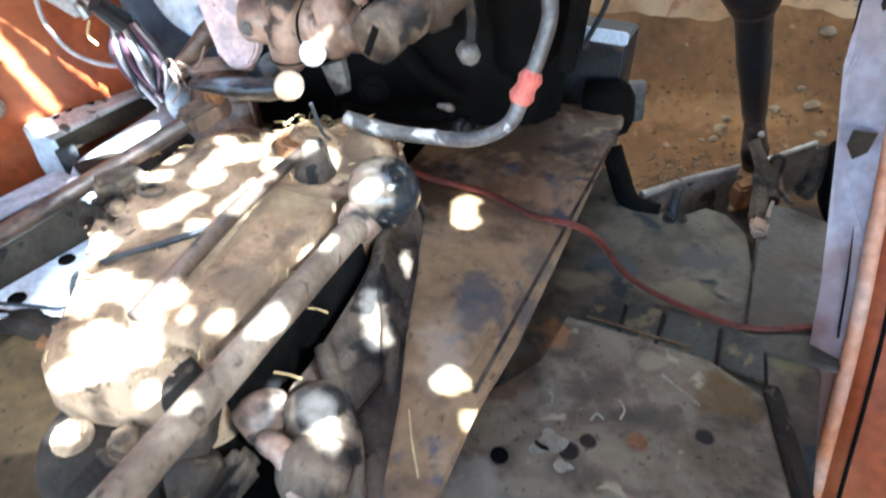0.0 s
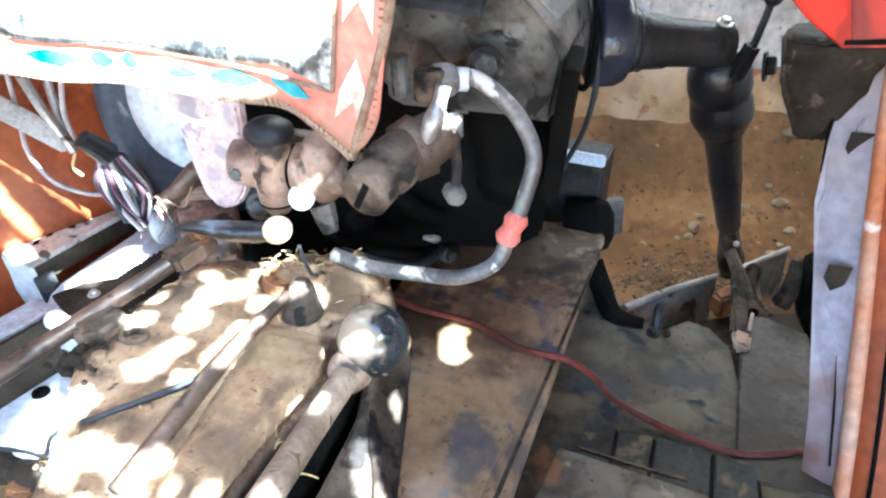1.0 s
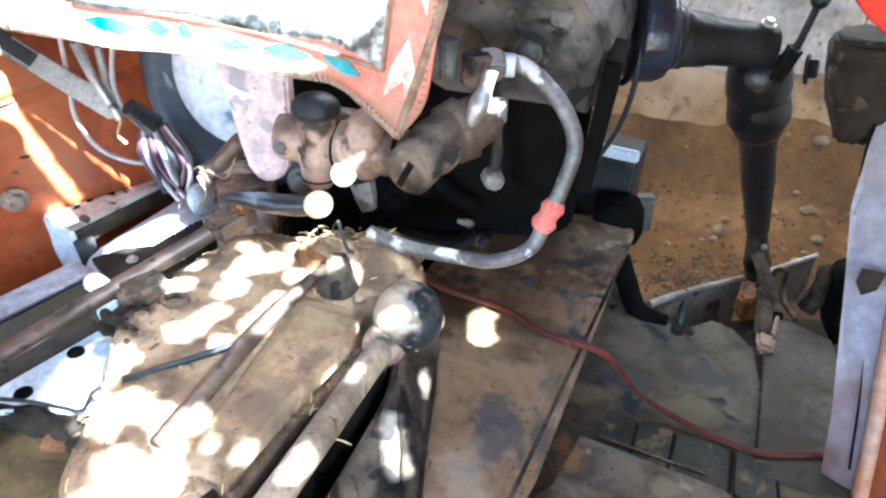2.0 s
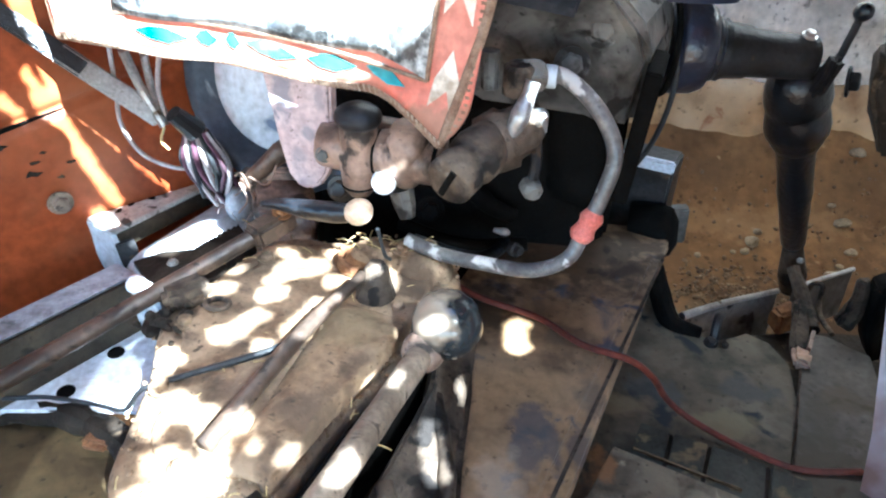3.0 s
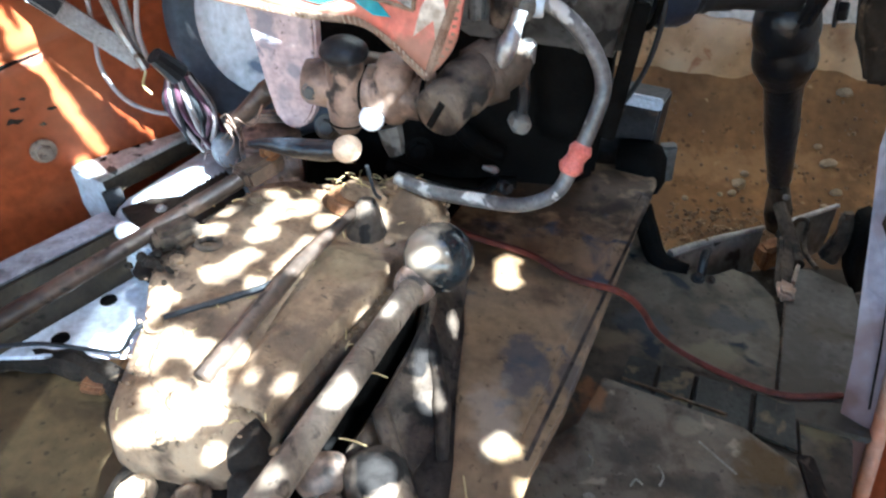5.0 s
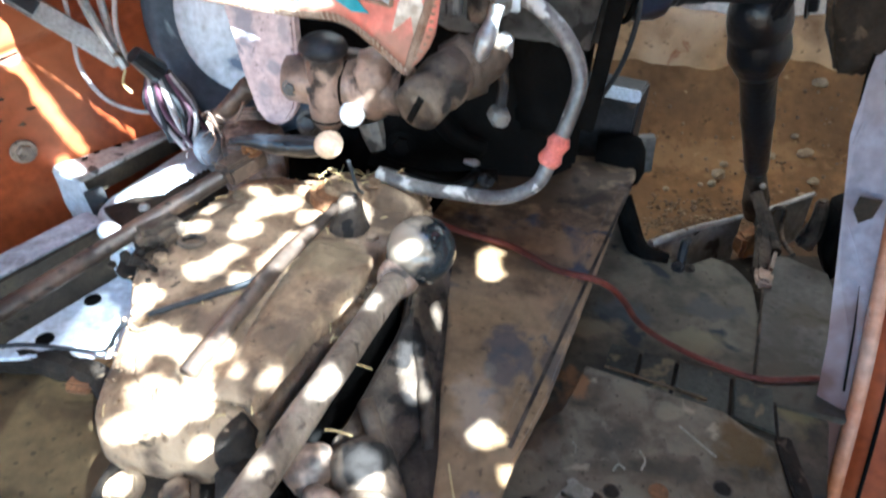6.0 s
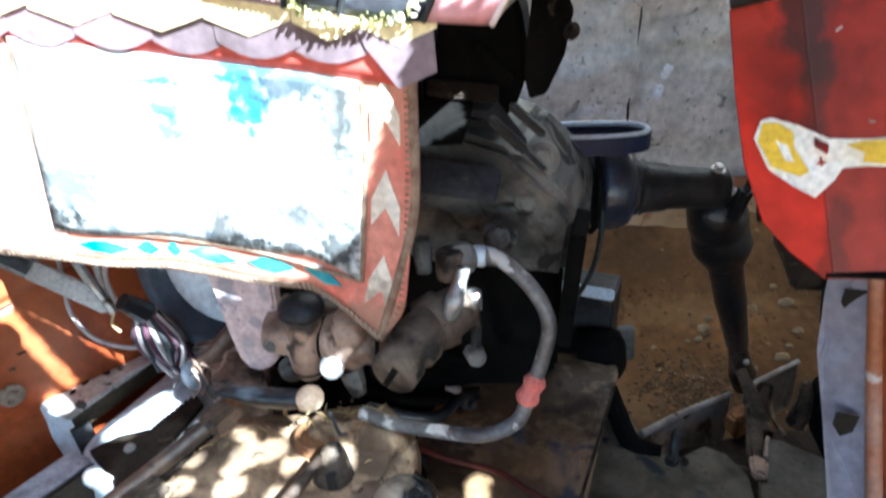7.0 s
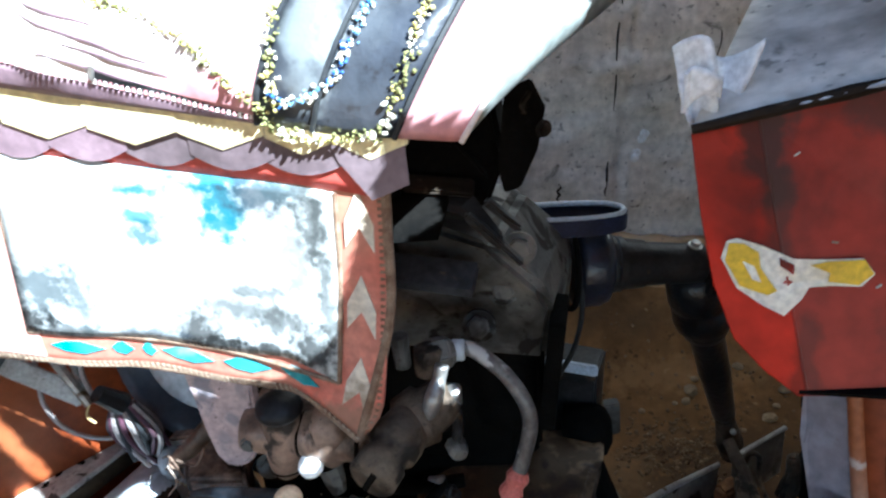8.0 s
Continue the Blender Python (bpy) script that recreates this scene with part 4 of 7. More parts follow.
# raised ridge along the lever gate; its inner side drops into a gap painted near-black
    left, right = curve([V(-0.176, 0.455, 0), V(-0.196, 0.384, 0), V(-0.215, 0.292, 0), V(-0.232, 0.205, 0)], 10), curve([V(-0.085, 0.425, 0), V(-0.112, 0.348, 0), V(-0.148, 0.285, 0), V(-0.186, 0.192, 0)], 10)

    def ridge(u, v):
        k = v * (len(left) - 1)
        a = min(int(k), len(left) - 2)
        p, q = left[a].lerp(left[a + 1], k - a), right[a].lerp(right[a + 1], k - a)
        top = 0.4515 + 0.011 * min(1, u / 0.22) ** 0.6 * min(1, v / 0.12, (1.02 - v) / 0.12)
        drop = max(0, (u - 0.88) / 0.12)
        place = p.lerp(q, min(1, u / 0.93))
        return V(place.x, place.y, top - 0.055 * drop ** 1.6 + 0.0022 * noise.noise(place * 34) + 0.0012 * noise.noise(place * 90))
    part("ridge", sheet(ridge, 26, 60, -0.012), CASTING, box, "raised ridge of the housing beside the lever gate", smooth=True)
    gap_line = curve([V(-0.084, 0.395, 0.455), V(-0.106, 0.345, 0.452), V(-0.142, 0.280, 0.450), V(-0.182, 0.186, 0.445)], 8)
    # Near-black wall puts the darkness of the gate gap into colour.
    part("gate_wall", sheet(lambda u, v: gap_line[round(u * (len(gap_line) - 1))] + V(0.010 + 0.010 * v, -0.007 - 0.006 * v, -0.016 - 0.10 * v), len(gap_line) - 1, 6, 0.004), OIL_SHADE_BLACK, box, "near-black wall that paints the dark of the lever gate", smooth=True)
    part("socket", roughen(lathe((-0.166, 0.529, 0.455), (0.05, -0.05, 1), [(0, 0.028), (0.014, 0.027), (0.0155, 0.024), (0.0145, 0.019), (0.010, 0.017)], 22), 0.0015, 50), RUST, box, "rusty plug")
    part("wire_eye", tube([V(-0.318 + 0.014 * math.cos(w), 0.431 + 0.010 * math.sin(w), 0.455) for w in (k * math.pi / 5 for k in range(11))], 0.0035, 6, 3), GRIMY, box)
    for x, y, z, r in ((-0.196, 0.150, 0.405, 0.024), (-0.188, 0.115, 0.375, 0.022), (-0.205, 0.178, 0.425, 0.020)):
        part("dark_lump", roughen(ball((x, y, z), r, (0.2, 1, 0.3), 1.3, sides=16), 0.010, 45), OLIVE_DARK, box, smooth=True)
    rng = random.Random(17)
    for k in range(26):
        x, y = rng.gauss(-0.362, 0.016), rng.gauss(0.415, 0.024)
        part("clod", roughen(ball((x, y, 0.448), rng.uniform(0.003, 0.007), (rng.uniform(-1, 1), rng.uniform(-1, 1), 0.6), rng.uniform(0.5, 1.3), sides=7), 0.003, 70), OLIVE_DARK, box)
    # side of the housing, with ribs
    side = part("side_cover", roughen(prism([V(-0.048, 0.52, 0.428), V(-0.058, 0.36, 0.412), V(-0.108, 0.225, 0.394), V(-0.135, 0.165, 0.388), V(-0.085, 0.135, 0.378), V(-0.03, 0.24, 0.376), V(0.002, 0.50, 0.379)], (-0.01, 0.002, -0.03), 0.004), 0.004, 25, 2), GRIMY, box, "oil-dark side of the housing")
    part("valley", roughen(prism([V(-0.10, -0.10, 0.345), V(0.0, -0.10, 0.350), V(-0.010, 0.12, 0.372), V(-0.014, 0.30, 0.374), V(-0.002, 0.42, 0.374), V(0.006, 0.52, 0.374), V(-0.06, 0.52, 0.372), V(-0.085, 0.30, 0.362), V(-0.10, 0.15, 0.350)], (0, 0, -0.03), 0.003), 0.004, 30, 2), GRIMY, box, "oily trough between housing and cover", smooth=True)
    for k, (x, y, z, dx, dy, dz, r) in enumerate(((-0.050, 0.36, 0.402, 0.022, -0.15, -0.035, 0.010), (-0.092, 0.235, 0.410, 0.045, -0.13, -0.050, 0.012))):
        a = V(x, y, z)
        part("rib", tube([a, a + V(dx, dy, dz) * 0.5 + V(0.004, 0, 0.003), a + V(dx, dy, dz)], [r * 0.6, r, r * 0.7], 10, 4, wobble=0.5), GRIMY, side, smooth=True)
    part("straw", tube([V(-0.008, 0.185, 0.382), V(-0.003, 0.150, 0.383), V(0.004, 0.118, 0.380)], 0.0011, 5, 4), STRAW, side)
    part("lug", roughen(lathe((-0.096, 0.178, 0.365), (0.25, -0.2, 1), [(0, 0.034), (0.03, 0.031), (0.045, 0.024), (0.050, 0.012), (0.046, 0.004)], 20), 0.004, 40), GRIMY, box, smooth=True)
    part("lug", roughen(lathe((-0.086, 0.128, 0.355), (0.15, -0.35, 1), [(0, 0.036), (0.03, 0.034), (0.05, 0.026), (0.056, 0.006)], 20), 0.005, 36), GRIMY, box, smooth=True)
    part("web", tube([V(-0.135, 0.150, 0.385), V(-0.105, 0.125, 0.392), V(-0.085, 0.085, 0.375), V(-0.075, 0.03, 0.345)], [0.010, 0.013, 0.012, 0.010], 12, 5, wobble=0.3), CASTING_TAN, box, "curved cast web", smooth=True)
    part("lug", roughen(ball((-0.140, 0.172, 0.388), 0.022, (0.6, 0.4, 0.4), 1.2, sides=16), 0.006, 45), CASTING_TAN, box, smooth=True)


def build_left_floor():
    out = [(-0.86, 0.30), (-0.72, 0.55), (-0.535, 0.665), (-0.42, 0.64), (-0.385, 0.50), (-0.46, 0.445), (-0.55, 0.44), (-0.66, 0.43), (-0.74, 0.30)]
    plate = part("left_foot_plate", z_plate(out, 0.235, 0.006), ZINC, tractor, "pale galvanised foot plate with bolt holes")
    # Closed dark rings paint the holes of this plate.
    for x, y in ((-0.561, 0.557), (-0.593, 0.472), (-0.655, 0.47)):
        part("hole_rim", lathe(V(x, y, 0.2345), (0, 0, 1), [(0, 0.013), (0.003, 0.0125), (0.0025, 0.010), (0.001, 0.0095)], 16), OIL_SHADE_BLACK, plate)
    # beige housing of the rear transmission below
    out = [(-0.74, 0.47), (-0.64, 0.475), (-0.55, 0.455), (-0.44, 0.42), (-0.37, 0.37), (-0.33, 0.20), (-0.33, 0.0), (-0.75, 0.0), (-0.85, 0.25)]
    part("rear_housing", roughen(prism([V(x, y, 0.20) for x, y in out], (0, 0, -0.20), 0.03), 0.004, 10), BEIGE_PAINT, tractor, "beige-brown painted lower housing")
    part("housing_edge", tube([V(-0.76, 0.435, 0.215), V(-0.66, 0.445, 0.215), V(-0.589, 0.445, 0.218), V(-0.523, 0.425, 0.220), V(-0.454, 0.390, 0.220), V(-0.415, 0.350, 0.205)], [0.016, 0.018, 0.019, 0.022, 0.024, 0.018], 10, wobble=0.35), OLIVE_DARK, tractor, "oily dark gasket lip")
    part("bracket", roughen(bar(V(-0.53, 0.405, 0.222), V(-0.49, 0.40, 0.222), 0.03, 0.02, edge=0.006), 0.004, 40, 1), RUST, tractor)
    part("bracket", roughen(bar(V(-0.455, 0.385, 0.215), V(-0.425, 0.37, 0.215), 0.03, 0.02, edge=0.008), 0.004, 40, 1), OLIVE_DARK, tractor)


def build_left_irons():
    # angle iron with two holes, along the side panel
    a, b = V(-0.80, 0.285, 0.33), V(-0.563, 0.648, 0.33)
    iron = part("angle_iron", bar(a, b, 0.055, 0.006), IRON_BLUE, tractor, "worn angle iron with bolt holes")
    along = (b - a).normalized()
    side = along.cross(V(0, 0, 1))
    part("web", bar(a + side * 0.030 - V(0, 0, 0.052), b + side * 0.030 - V(0, 0, 0.052), 0.006, 0.11), OLIVE_IRON, iron, "oily olive-brown web")
    for k in (0.28, 0.40):
        part("hole_rim", lathe(a + (b - a) * k + V(0, 0, 0.0025), (0, 0, 1), [(0, 0.011), (0.002, 0.0105), (0.0015, 0.0085), (0.0006, 0.008)], 14), OIL_SHADE_BLACK, iron)
    # box bar with a post below its end
    frame_bar = part("frame_bar", roughen(prism([V(-0.688, 0.742, 0.372), V(-0.578, 0.930, 0.372), V(-0.480, 1.06, 0.372), V(-0.400, 1.02, 0.372), V(-0.520, 0.830, 0.372), V(-0.598, 0.690, 0.372)], (0, 0, -0.010), 0.002), 0.0012, 25), PINK_CHIP, tractor, "pale chipped flat iron of the side frame")
    part("web", prism([V(-0.397, 1.018, 0.364), V(-0.518, 0.828, 0.364), V(-0.593, 0.693, 0.364), V(-0.593, 0.693, 0.336), V(-0.518, 0.828, 0.336), V(-0.397, 1.018, 0.336)], (-0.006, 0.004, 0), 0), OLIVE_IRON, frame_bar, "dark inner face")
    part("post", prism([V(-0.687, 0.740, 0.368), V(-0.600, 0.688, 0.368), V(-0.560, 0.668, 0.20), V(-0.625, 0.700, 0.20)], (0.004, 0.008, 0), 0.002), WHITE_DRUM, frame_bar, "pale post of the frame")
    part("leg", bar(V(-0.586, 0.694, 0.352), V(-0.558, 0.672, 0.230), 0.030, 0.010, (0.5, -0.8, 0.2), 0.002), DARK_STEEL, frame_bar, "dark inner leg")
    rng = random.Random(8)
    for k in range(14):
        p = V(-0.62, 0.80, 0.3725) + V(0.115, 0.185, 0) * rng.uniform(-0.3, 0.9) + V(-0.03, 0.018, 0) * rng.uniform(-1, 1.6)
        part("chip", prism([p + V(math.cos(w) * 0.007 * rng.uniform(0.4, 1.3), math.sin(w) * 0.009 * rng.uniform(0.4, 1.3), 0) for w in (m * math.pi / 4 for m in range(8))], (0, 0, 0.0008), 0), OIL_SHADE_BLACK, frame_bar)
    part("drum_housing", lathe((-0.532, 0.606, 0.240), (0.50, 0.85, 0.08), [(0, 0.03), (0.015, 0.085), (0.045, 0.108), (0.07, 0.114), (0.22, 0.116), (0.30, 0.10)], 32), WHITE_DRUM, tractor, "dull white rounded drive housing", smooth=True)
    sector = [V(-0.533, 0.622, 0.366), V(-0.498, 0.650, 0.368), V(-0.456, 0.660, 0.368)]
    teeth = [V(-0.452, 0.660, 0.368), V(-0.434, 0.696, 0.368), V(-0.405, 0.741, 0.368)]
    for k in range(22):
        p = curve(teeth, 11)[k]
        sector.append(p + V(-0.35, 0.55, 0).normalized() * (0.006 if k % 2 else 0.0))
    sector += [V(-0.390, 0.716, 0.368), V(-0.425, 0.604, 0.366), V(-0.466, 0.553, 0.364)]
    part("inner_plate", z_plate([(-0.585, 0.685), (-0.40, 1.00), (-0.33, 0.95), (-0.36, 0.74), (-0.52, 0.60)], 0.25, 0.006), CASTING_TAN, tractor, "tan plate behind the drive housing")
    part("sector", prism(sector, (0, 0, -0.010), 0.0), OLIVE_DARK, tractor, "toothed quadrant plate")
    part("spacer", lathe((-0.520, 0.588, 0.352), (0.75, -0.45, 0.0), [(0, 0.013), (0.004, 0.015), (0.05, 0.0145), (0.055, 0.011)], 16), ZINC, tractor, "pale spacer sleeve", smooth=True)
    bolt((-0.470, 0.620, 0.369), (0, 0, 1), 0.006, tractor, STEEL)
    part("bearing_cap", lathe((-0.412, 0.770, 0.375), (0.1, -0.3, 1), [(0, 0.022), (0.012, 0.025), (0.032, 0.024), (0.046, 0.017), (0.052, 0.004)], 18), IRON_BLUE, tractor, smooth=True)


def build_side_panels():
    # orange panel: upright, with a pressed crease and bolts
    a, b = V(-1.15, 0.235, 0), V(-0.22, 1.165, 0)
    way = (b - a).normalized()
    out = V(way.y, -way.x, 0)

    def face(u, v):
        z = 0.22 + 1.15 * v
        crease = -0.012 * math.exp(-((z - 0.545 - 0.23 * (u - 0.466)) / 0.008) ** 2)
        p = a + (b - a) * u + V(0, 0, z) + out * (crease + 0.004 * noise.noise(V(u * 9, v * 9, 0)))
        return p
    left = part("side_panel", sheet(face, 60, 200, 0.004), ORANGE, tractor, "orange painted side panel with dents and rust spots", smooth=True)
    bolt(V(-0.677, 0.700, 0.416) + out * 0.004, out, 0.013, left, ROD)
    part("seam", tube([a + (b - a) * u + V(0, 0, 0.542 + 0.23 * (u - 0.466)) + out * -0.003 for u in (0.2, 0.35, 0.45, 0.50, 0.54)], [0.004, 0.004, 0.004, 0.003, 0.001], 6), OIL_SHADE_BLACK, left, "dark open seam")
    rng = random.Random(23)
    # Small dark marks paint the shading of dents in the panel.
    for u, z, r in ((0.465, 0.522, 0.010), (0.493, 0.487, 0.008), (0.488, 0.470, 0.012), (0.443, 0.472, 0.011), (0.515, 0.455, 0.006), (0.53, 0.475, 0.007), (0.42, 0.545, 0.007), (0.505, 0.500, 0.005)):
        c = a + (b - a) * u + V(0, 0, z) + out * 0.0015
        part("chip", prism([c + way * (math.cos(w) * r * rng.uniform(0.5, 1.3)) + V(0, 0, math.sin(w) * r * 0.45 * rng.uniform(0.4, 1.3)) for w in (k * math.pi / 5 for k in range(10))], out * 0.0016, 0), OLIVE_DARK, left, "dark flat mark standing in for a dent")
    # fender at the other side: pale inner face, folded ridge, orange face
    n = V(-0.8, -0.55, 0.2).normalized()
    p = [V(0.478, 0.585, 0.74), V(0.470, 0.575, 0.64), V(0.463, 0.545, 0.555), V(0.472, 0.510, 0.47), V(0.478, 0.43, 0.31), V(0.478, 0.385, 0.20), V(0.475, 0.33, 0.0), V(0.515, 0.30, 0.03), V(0.512, 0.375, 0.26), V(0.510, 0.44, 0.42), V(0.505, 0.50, 0.57), V(0.500, 0.565, 0.74)]
    p = [q + V(0.022, 0.004, 0) for q in p]
    start, end = p[3].lerp(p[4], 0.40), p[9].lerp(p[8], 0.30)
    worn = [start.lerp(end, k / 8) + V(0, 0, 0.018 * noise.noise(V(k * 1.9, 3.3, 0)) if 0 < k < 8 else 0) for k in range(9)]
    fender = part("fender", prism([*p[:4], *worn, *p[9:]], n * -0.004, 0.0), LILAC, tractor, "pale lilac inner face of the fender, pinker and darker lower down")
    part("lower_face", prism([*worn[::-1], *p[4:9]], n * -0.004, 0.0), LILAC, fender, "lower part of the inner face, darker brownish pink")
    part("front_edge", tube([p[0].lerp(p[1], 0.3) + n * 0.001, p[1] + n * 0.001, p[1].lerp(p[2], 0.6) + n * 0.001], [0.0012, 0.0022, 0.0008], 6), OIL_SHADE_BLACK, fender, "dark open front edge")
    part("fold", tube([V(0.512, 0.556, 0.66) + n * 0.001, V(0.503, 0.556, 0.60), V(0.490, 0.545, 0.545)], [0.0015, 0.004, 0.002], 8), LILAC, fender, smooth=True)
    part("crack_line", tube([V(0.517, 0.452, 0.394) + n * 0.001, V(0.519, 0.425, 0.34) + n * 0.001, V(0.521, 0.390, 0.262) + n * 0.001], [0.0004, 0.0013, 0.0016], 6), OIL_SHADE_BLACK, fender, "dark hairline split")
    ridge = [V(0.500, 0.565, 0.75), V(0.505, 0.50, 0.57), V(0.510, 0.44, 0.42), V(0.512, 0.375, 0.26), V(0.516, 0.30, 0.03)]
    ridge = [q + V(0.022, 0.004, 0) for q in ridge]
    part("ridge", tube(ridge, [0.008, 0.009, 0.010, 0.010, 0.010], 10), FADED, fender, "worn folded ridge", smooth=True)
    right = V(0.85, -0.50, 0.0)
    line = curve(ridge, 6)
    part("outer_face", sheet(lambda u, v: line[round(v * (len(line) - 1))] + right * (0.45 * u) + V(0, 0, -0.02 * math.sin(u * 3)), 12, len(line) - 1, 0.004), ORANGE, fender, "orange outer face", smooth=True)
    part("crease", tube([p + right * 0.030 + V(-0.003, -0.004, 0) for p in line[6:]], [0.0006 + 0.0022 * min(1, k / 6) for k in range(len(line[6:]))], 6, 1), OIL_SHADE_BLACK, fender, "dark split along the fold")
    for q in (V(0.505, 0.490, 0.487), V(0.513, 0.549, 0.63)):
        part("chip", prism([q + V(-0.010, 0.006, 0.014) + n * 0.002, q + V(0.010, -0.008, 0.018) + n * 0.002, q + V(0.008, -0.008, -0.008) + n * 0.002, q + V(0.0, 0, -0.022) + n * 0.002, q + V(-0.010, 0.006, -0.006) + n * 0.002], n * 0.001, 0), OLIVE_DARK, fender, "dark bare chip in the paint")


def build_mudguard():
    """The red box over the fender, with its lid and a torn sticker."""
    tl, tr, bl, br = V(0.225, 0.384, 0.999), V(0.51, 0.290, 1.085), V(0.294, 0.301, 0.817), V(0.51, 0.222, 0.84)
    n = V(-0.32, -0.84, 0.26).normalized()
    n = (V(0.92, -0.38, 0).cross(bl - tl)).normalized()
    n = n if n.y < 0 else -n
    out = [tl, V(0.231, 0.364, 0.942), V(0.239, 0.346, 0.893), V(0.253, 0.329, 0.853), V(0.272, 0.315, 0.833), bl, V(0.346, 0.282, 0.824), br, tr]
    fold = V(0.268, 0.366, 1.004)
    bend = lambda p: p - n * 0.16 * max(0.0, (p - fold).dot(V(0.92, -0.38, 0)) - 0.022 * (1.004 - p.z) / 0.184)
    f0, f1 = V(0.268, 0.371, 1.012), V(0.300, 0.299, 0.818)
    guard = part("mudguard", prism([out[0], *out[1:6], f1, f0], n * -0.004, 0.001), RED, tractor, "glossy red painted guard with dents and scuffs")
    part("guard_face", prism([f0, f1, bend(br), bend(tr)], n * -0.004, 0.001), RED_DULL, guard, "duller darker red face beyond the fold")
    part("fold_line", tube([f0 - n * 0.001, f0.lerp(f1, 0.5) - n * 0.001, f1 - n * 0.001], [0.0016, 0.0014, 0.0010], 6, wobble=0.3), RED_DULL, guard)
    back = V(0.16, 0.30, 0)
    for p, q in zip(out[:6], out[1:6]):
        part("guard_side", prism([p, q, q + back, p + back], (0.003, 0.002, 0), 0), RED, guard)
    part("guard_bottom", prism([bl + V(0, 0, 0.002), br + V(0, 0, 0.002), br + back, bl + back], (0, 0, 0.003), 0), OIL_SHADE_BLACK, guard)
    up = V(0, 0, 0.004)
    part("lid", sheet(lambda u, v: tl.lerp(tr, u) + (back * 1.2 + V(0.06, 0, 0.14)) * v + up + V(0, 0, 0.012 * math.sin(v * 3)), 10, 8, 0.005), GREY_LID, guard, "dull grey sloping lid", smooth=True)
    part("lip", tube([tl + up, tl.lerp(tr, 0.5) + up, tr + up], 0.0045, 8, wobble=0.5), OLIVE_DARK, guard, "chipped bare lip")
    part("tail_bracket", roughen(prism([V(0.405, 0.575, 0.745), V(0.425, 0.590, 0.690), V(0.452, 0.598, 0.632), V(0.462, 0.600, 0.618), V(0.492, 0.592, 0.610), V(0.512, 0.570, 0.640), V(0.520, 0.555, 0.745)], (0.030, 0.070, 0.0), 0.006), 0.007, 36, 2), OLIVE_DARK, guard, "oil-caked iron bracket under the guard", smooth=True)
    rng = random.Random(41)
    for k in range(16):
        q = f0.lerp(f1, rng.uniform(0.1, 0.95)) + V(0.92, -0.38, 0) * rng.uniform(0.0, 0.16)
        q = bend(q) + n * 0.0015
        w = V(rng.uniform(-1, 1) * 0.92, rng.uniform(-1, 1) * 0.1, rng.uniform(-0.6, 0.6)).normalized() * rng.uniform(0.0008, 0.0028)
        part("scratch", bar(q - w, q + w, 0.0014, 0.0012, n, 0), STEEL if k % 3 else SMEAR, guard)
    # Pale strips paint the lip's highlights, along with its chips.
    for a0, a1, r in ((0.22, 0.34, 0.0012), (0.35, 0.60, 0.0020), (0.62, 0.70, 0.0014), (0.74, 0.97, 0.0018)):
        pts = [tl.lerp(tr, a0 + (a1 - a0) * k / 6) + up + n * 0.0035 + V(0, 0, 0.0012 * noise.noise(V(k * 1.7, a0 * 40, 0))) for k in range(7)]
        part("lip_highlight", tube(pts, [r * 0.3, r, r * 0.6, r * 1.2, r * 0.7, r, r * 0.3], 6, 2, wobble=0.5), PALE_EDGE, guard, "pale strip painting highlights and chips along the lip")
    # sticker: torn white patch and yellow tail
    a, b = V(0.083, -0.037, -0.003), V(0.032, -0.029, -0.051)
    at = lambda u, v, k=0.0: bend(V(0.248, 0.353, 0.925) + a * u + b * v) + n * (0.003 + k)
    part("sticker", prism([at(0, 0), at(0.10, -0.06), at(0.27, 0.0), at(0.45, 0.14), at(0.69, 0.10), at(1.0, 0.02), at(1.01, 0.22), at(0.84, 0.42), at(0.60, 0.46), at(0.42, 0.52), at(0.30, 0.70), at(0.06, 0.98), at(-0.06, 0.86), at(-0.18, 0.66), at(-0.14, 0.25)], n * 0.0008, 0), STICKER_WHITE, guard, "torn white and yellow sticker")
    part("sticker_print", prism([at(0.55, 0.20, 0.002), at(0.70, 0.12, 0.002), at(1.0, 0.035, 0.002), at(1.0, 0.215, 0.002), at(0.82, 0.40, 0.002), at(0.60, 0.40, 0.002), at(0.66, 0.28, 0.002)], n * 0.0006, 0), STICKER_YELLOW, guard, "yellow print")
    part("sticker_print", prism([at(0.01, 0.02, 0.002), at(0.13, 0.0, 0.002), at(0.20, 0.10, 0.002), at(0.13, 0.32, 0.002), at(0.14, 0.62, 0.002), at(0.04, 0.70, 0.002), at(-0.14, 0.62, 0.002), at(-0.12, 0.28, 0.002)], n * 0.0006, 0), STICKER_YELLOW, guard)
    part("sticker_tear", prism([at(0.02, 0.25, 0.0035), at(0.09, 0.30, 0.0035), at(0.06, 0.52, 0.0035), at(0.0, 0.50, 0.0035)], n * 0.0004, 0), STICKER_WHITE, guard, "torn white spot")
    part("sticker_print", prism([at(0.34, 0.14, 0.002), at(0.42, 0.22, 0.002), at(0.36, 0.36, 0.002), at(0.30, 0.26, 0.002)], n * 0.0006, 0), RED, guard)


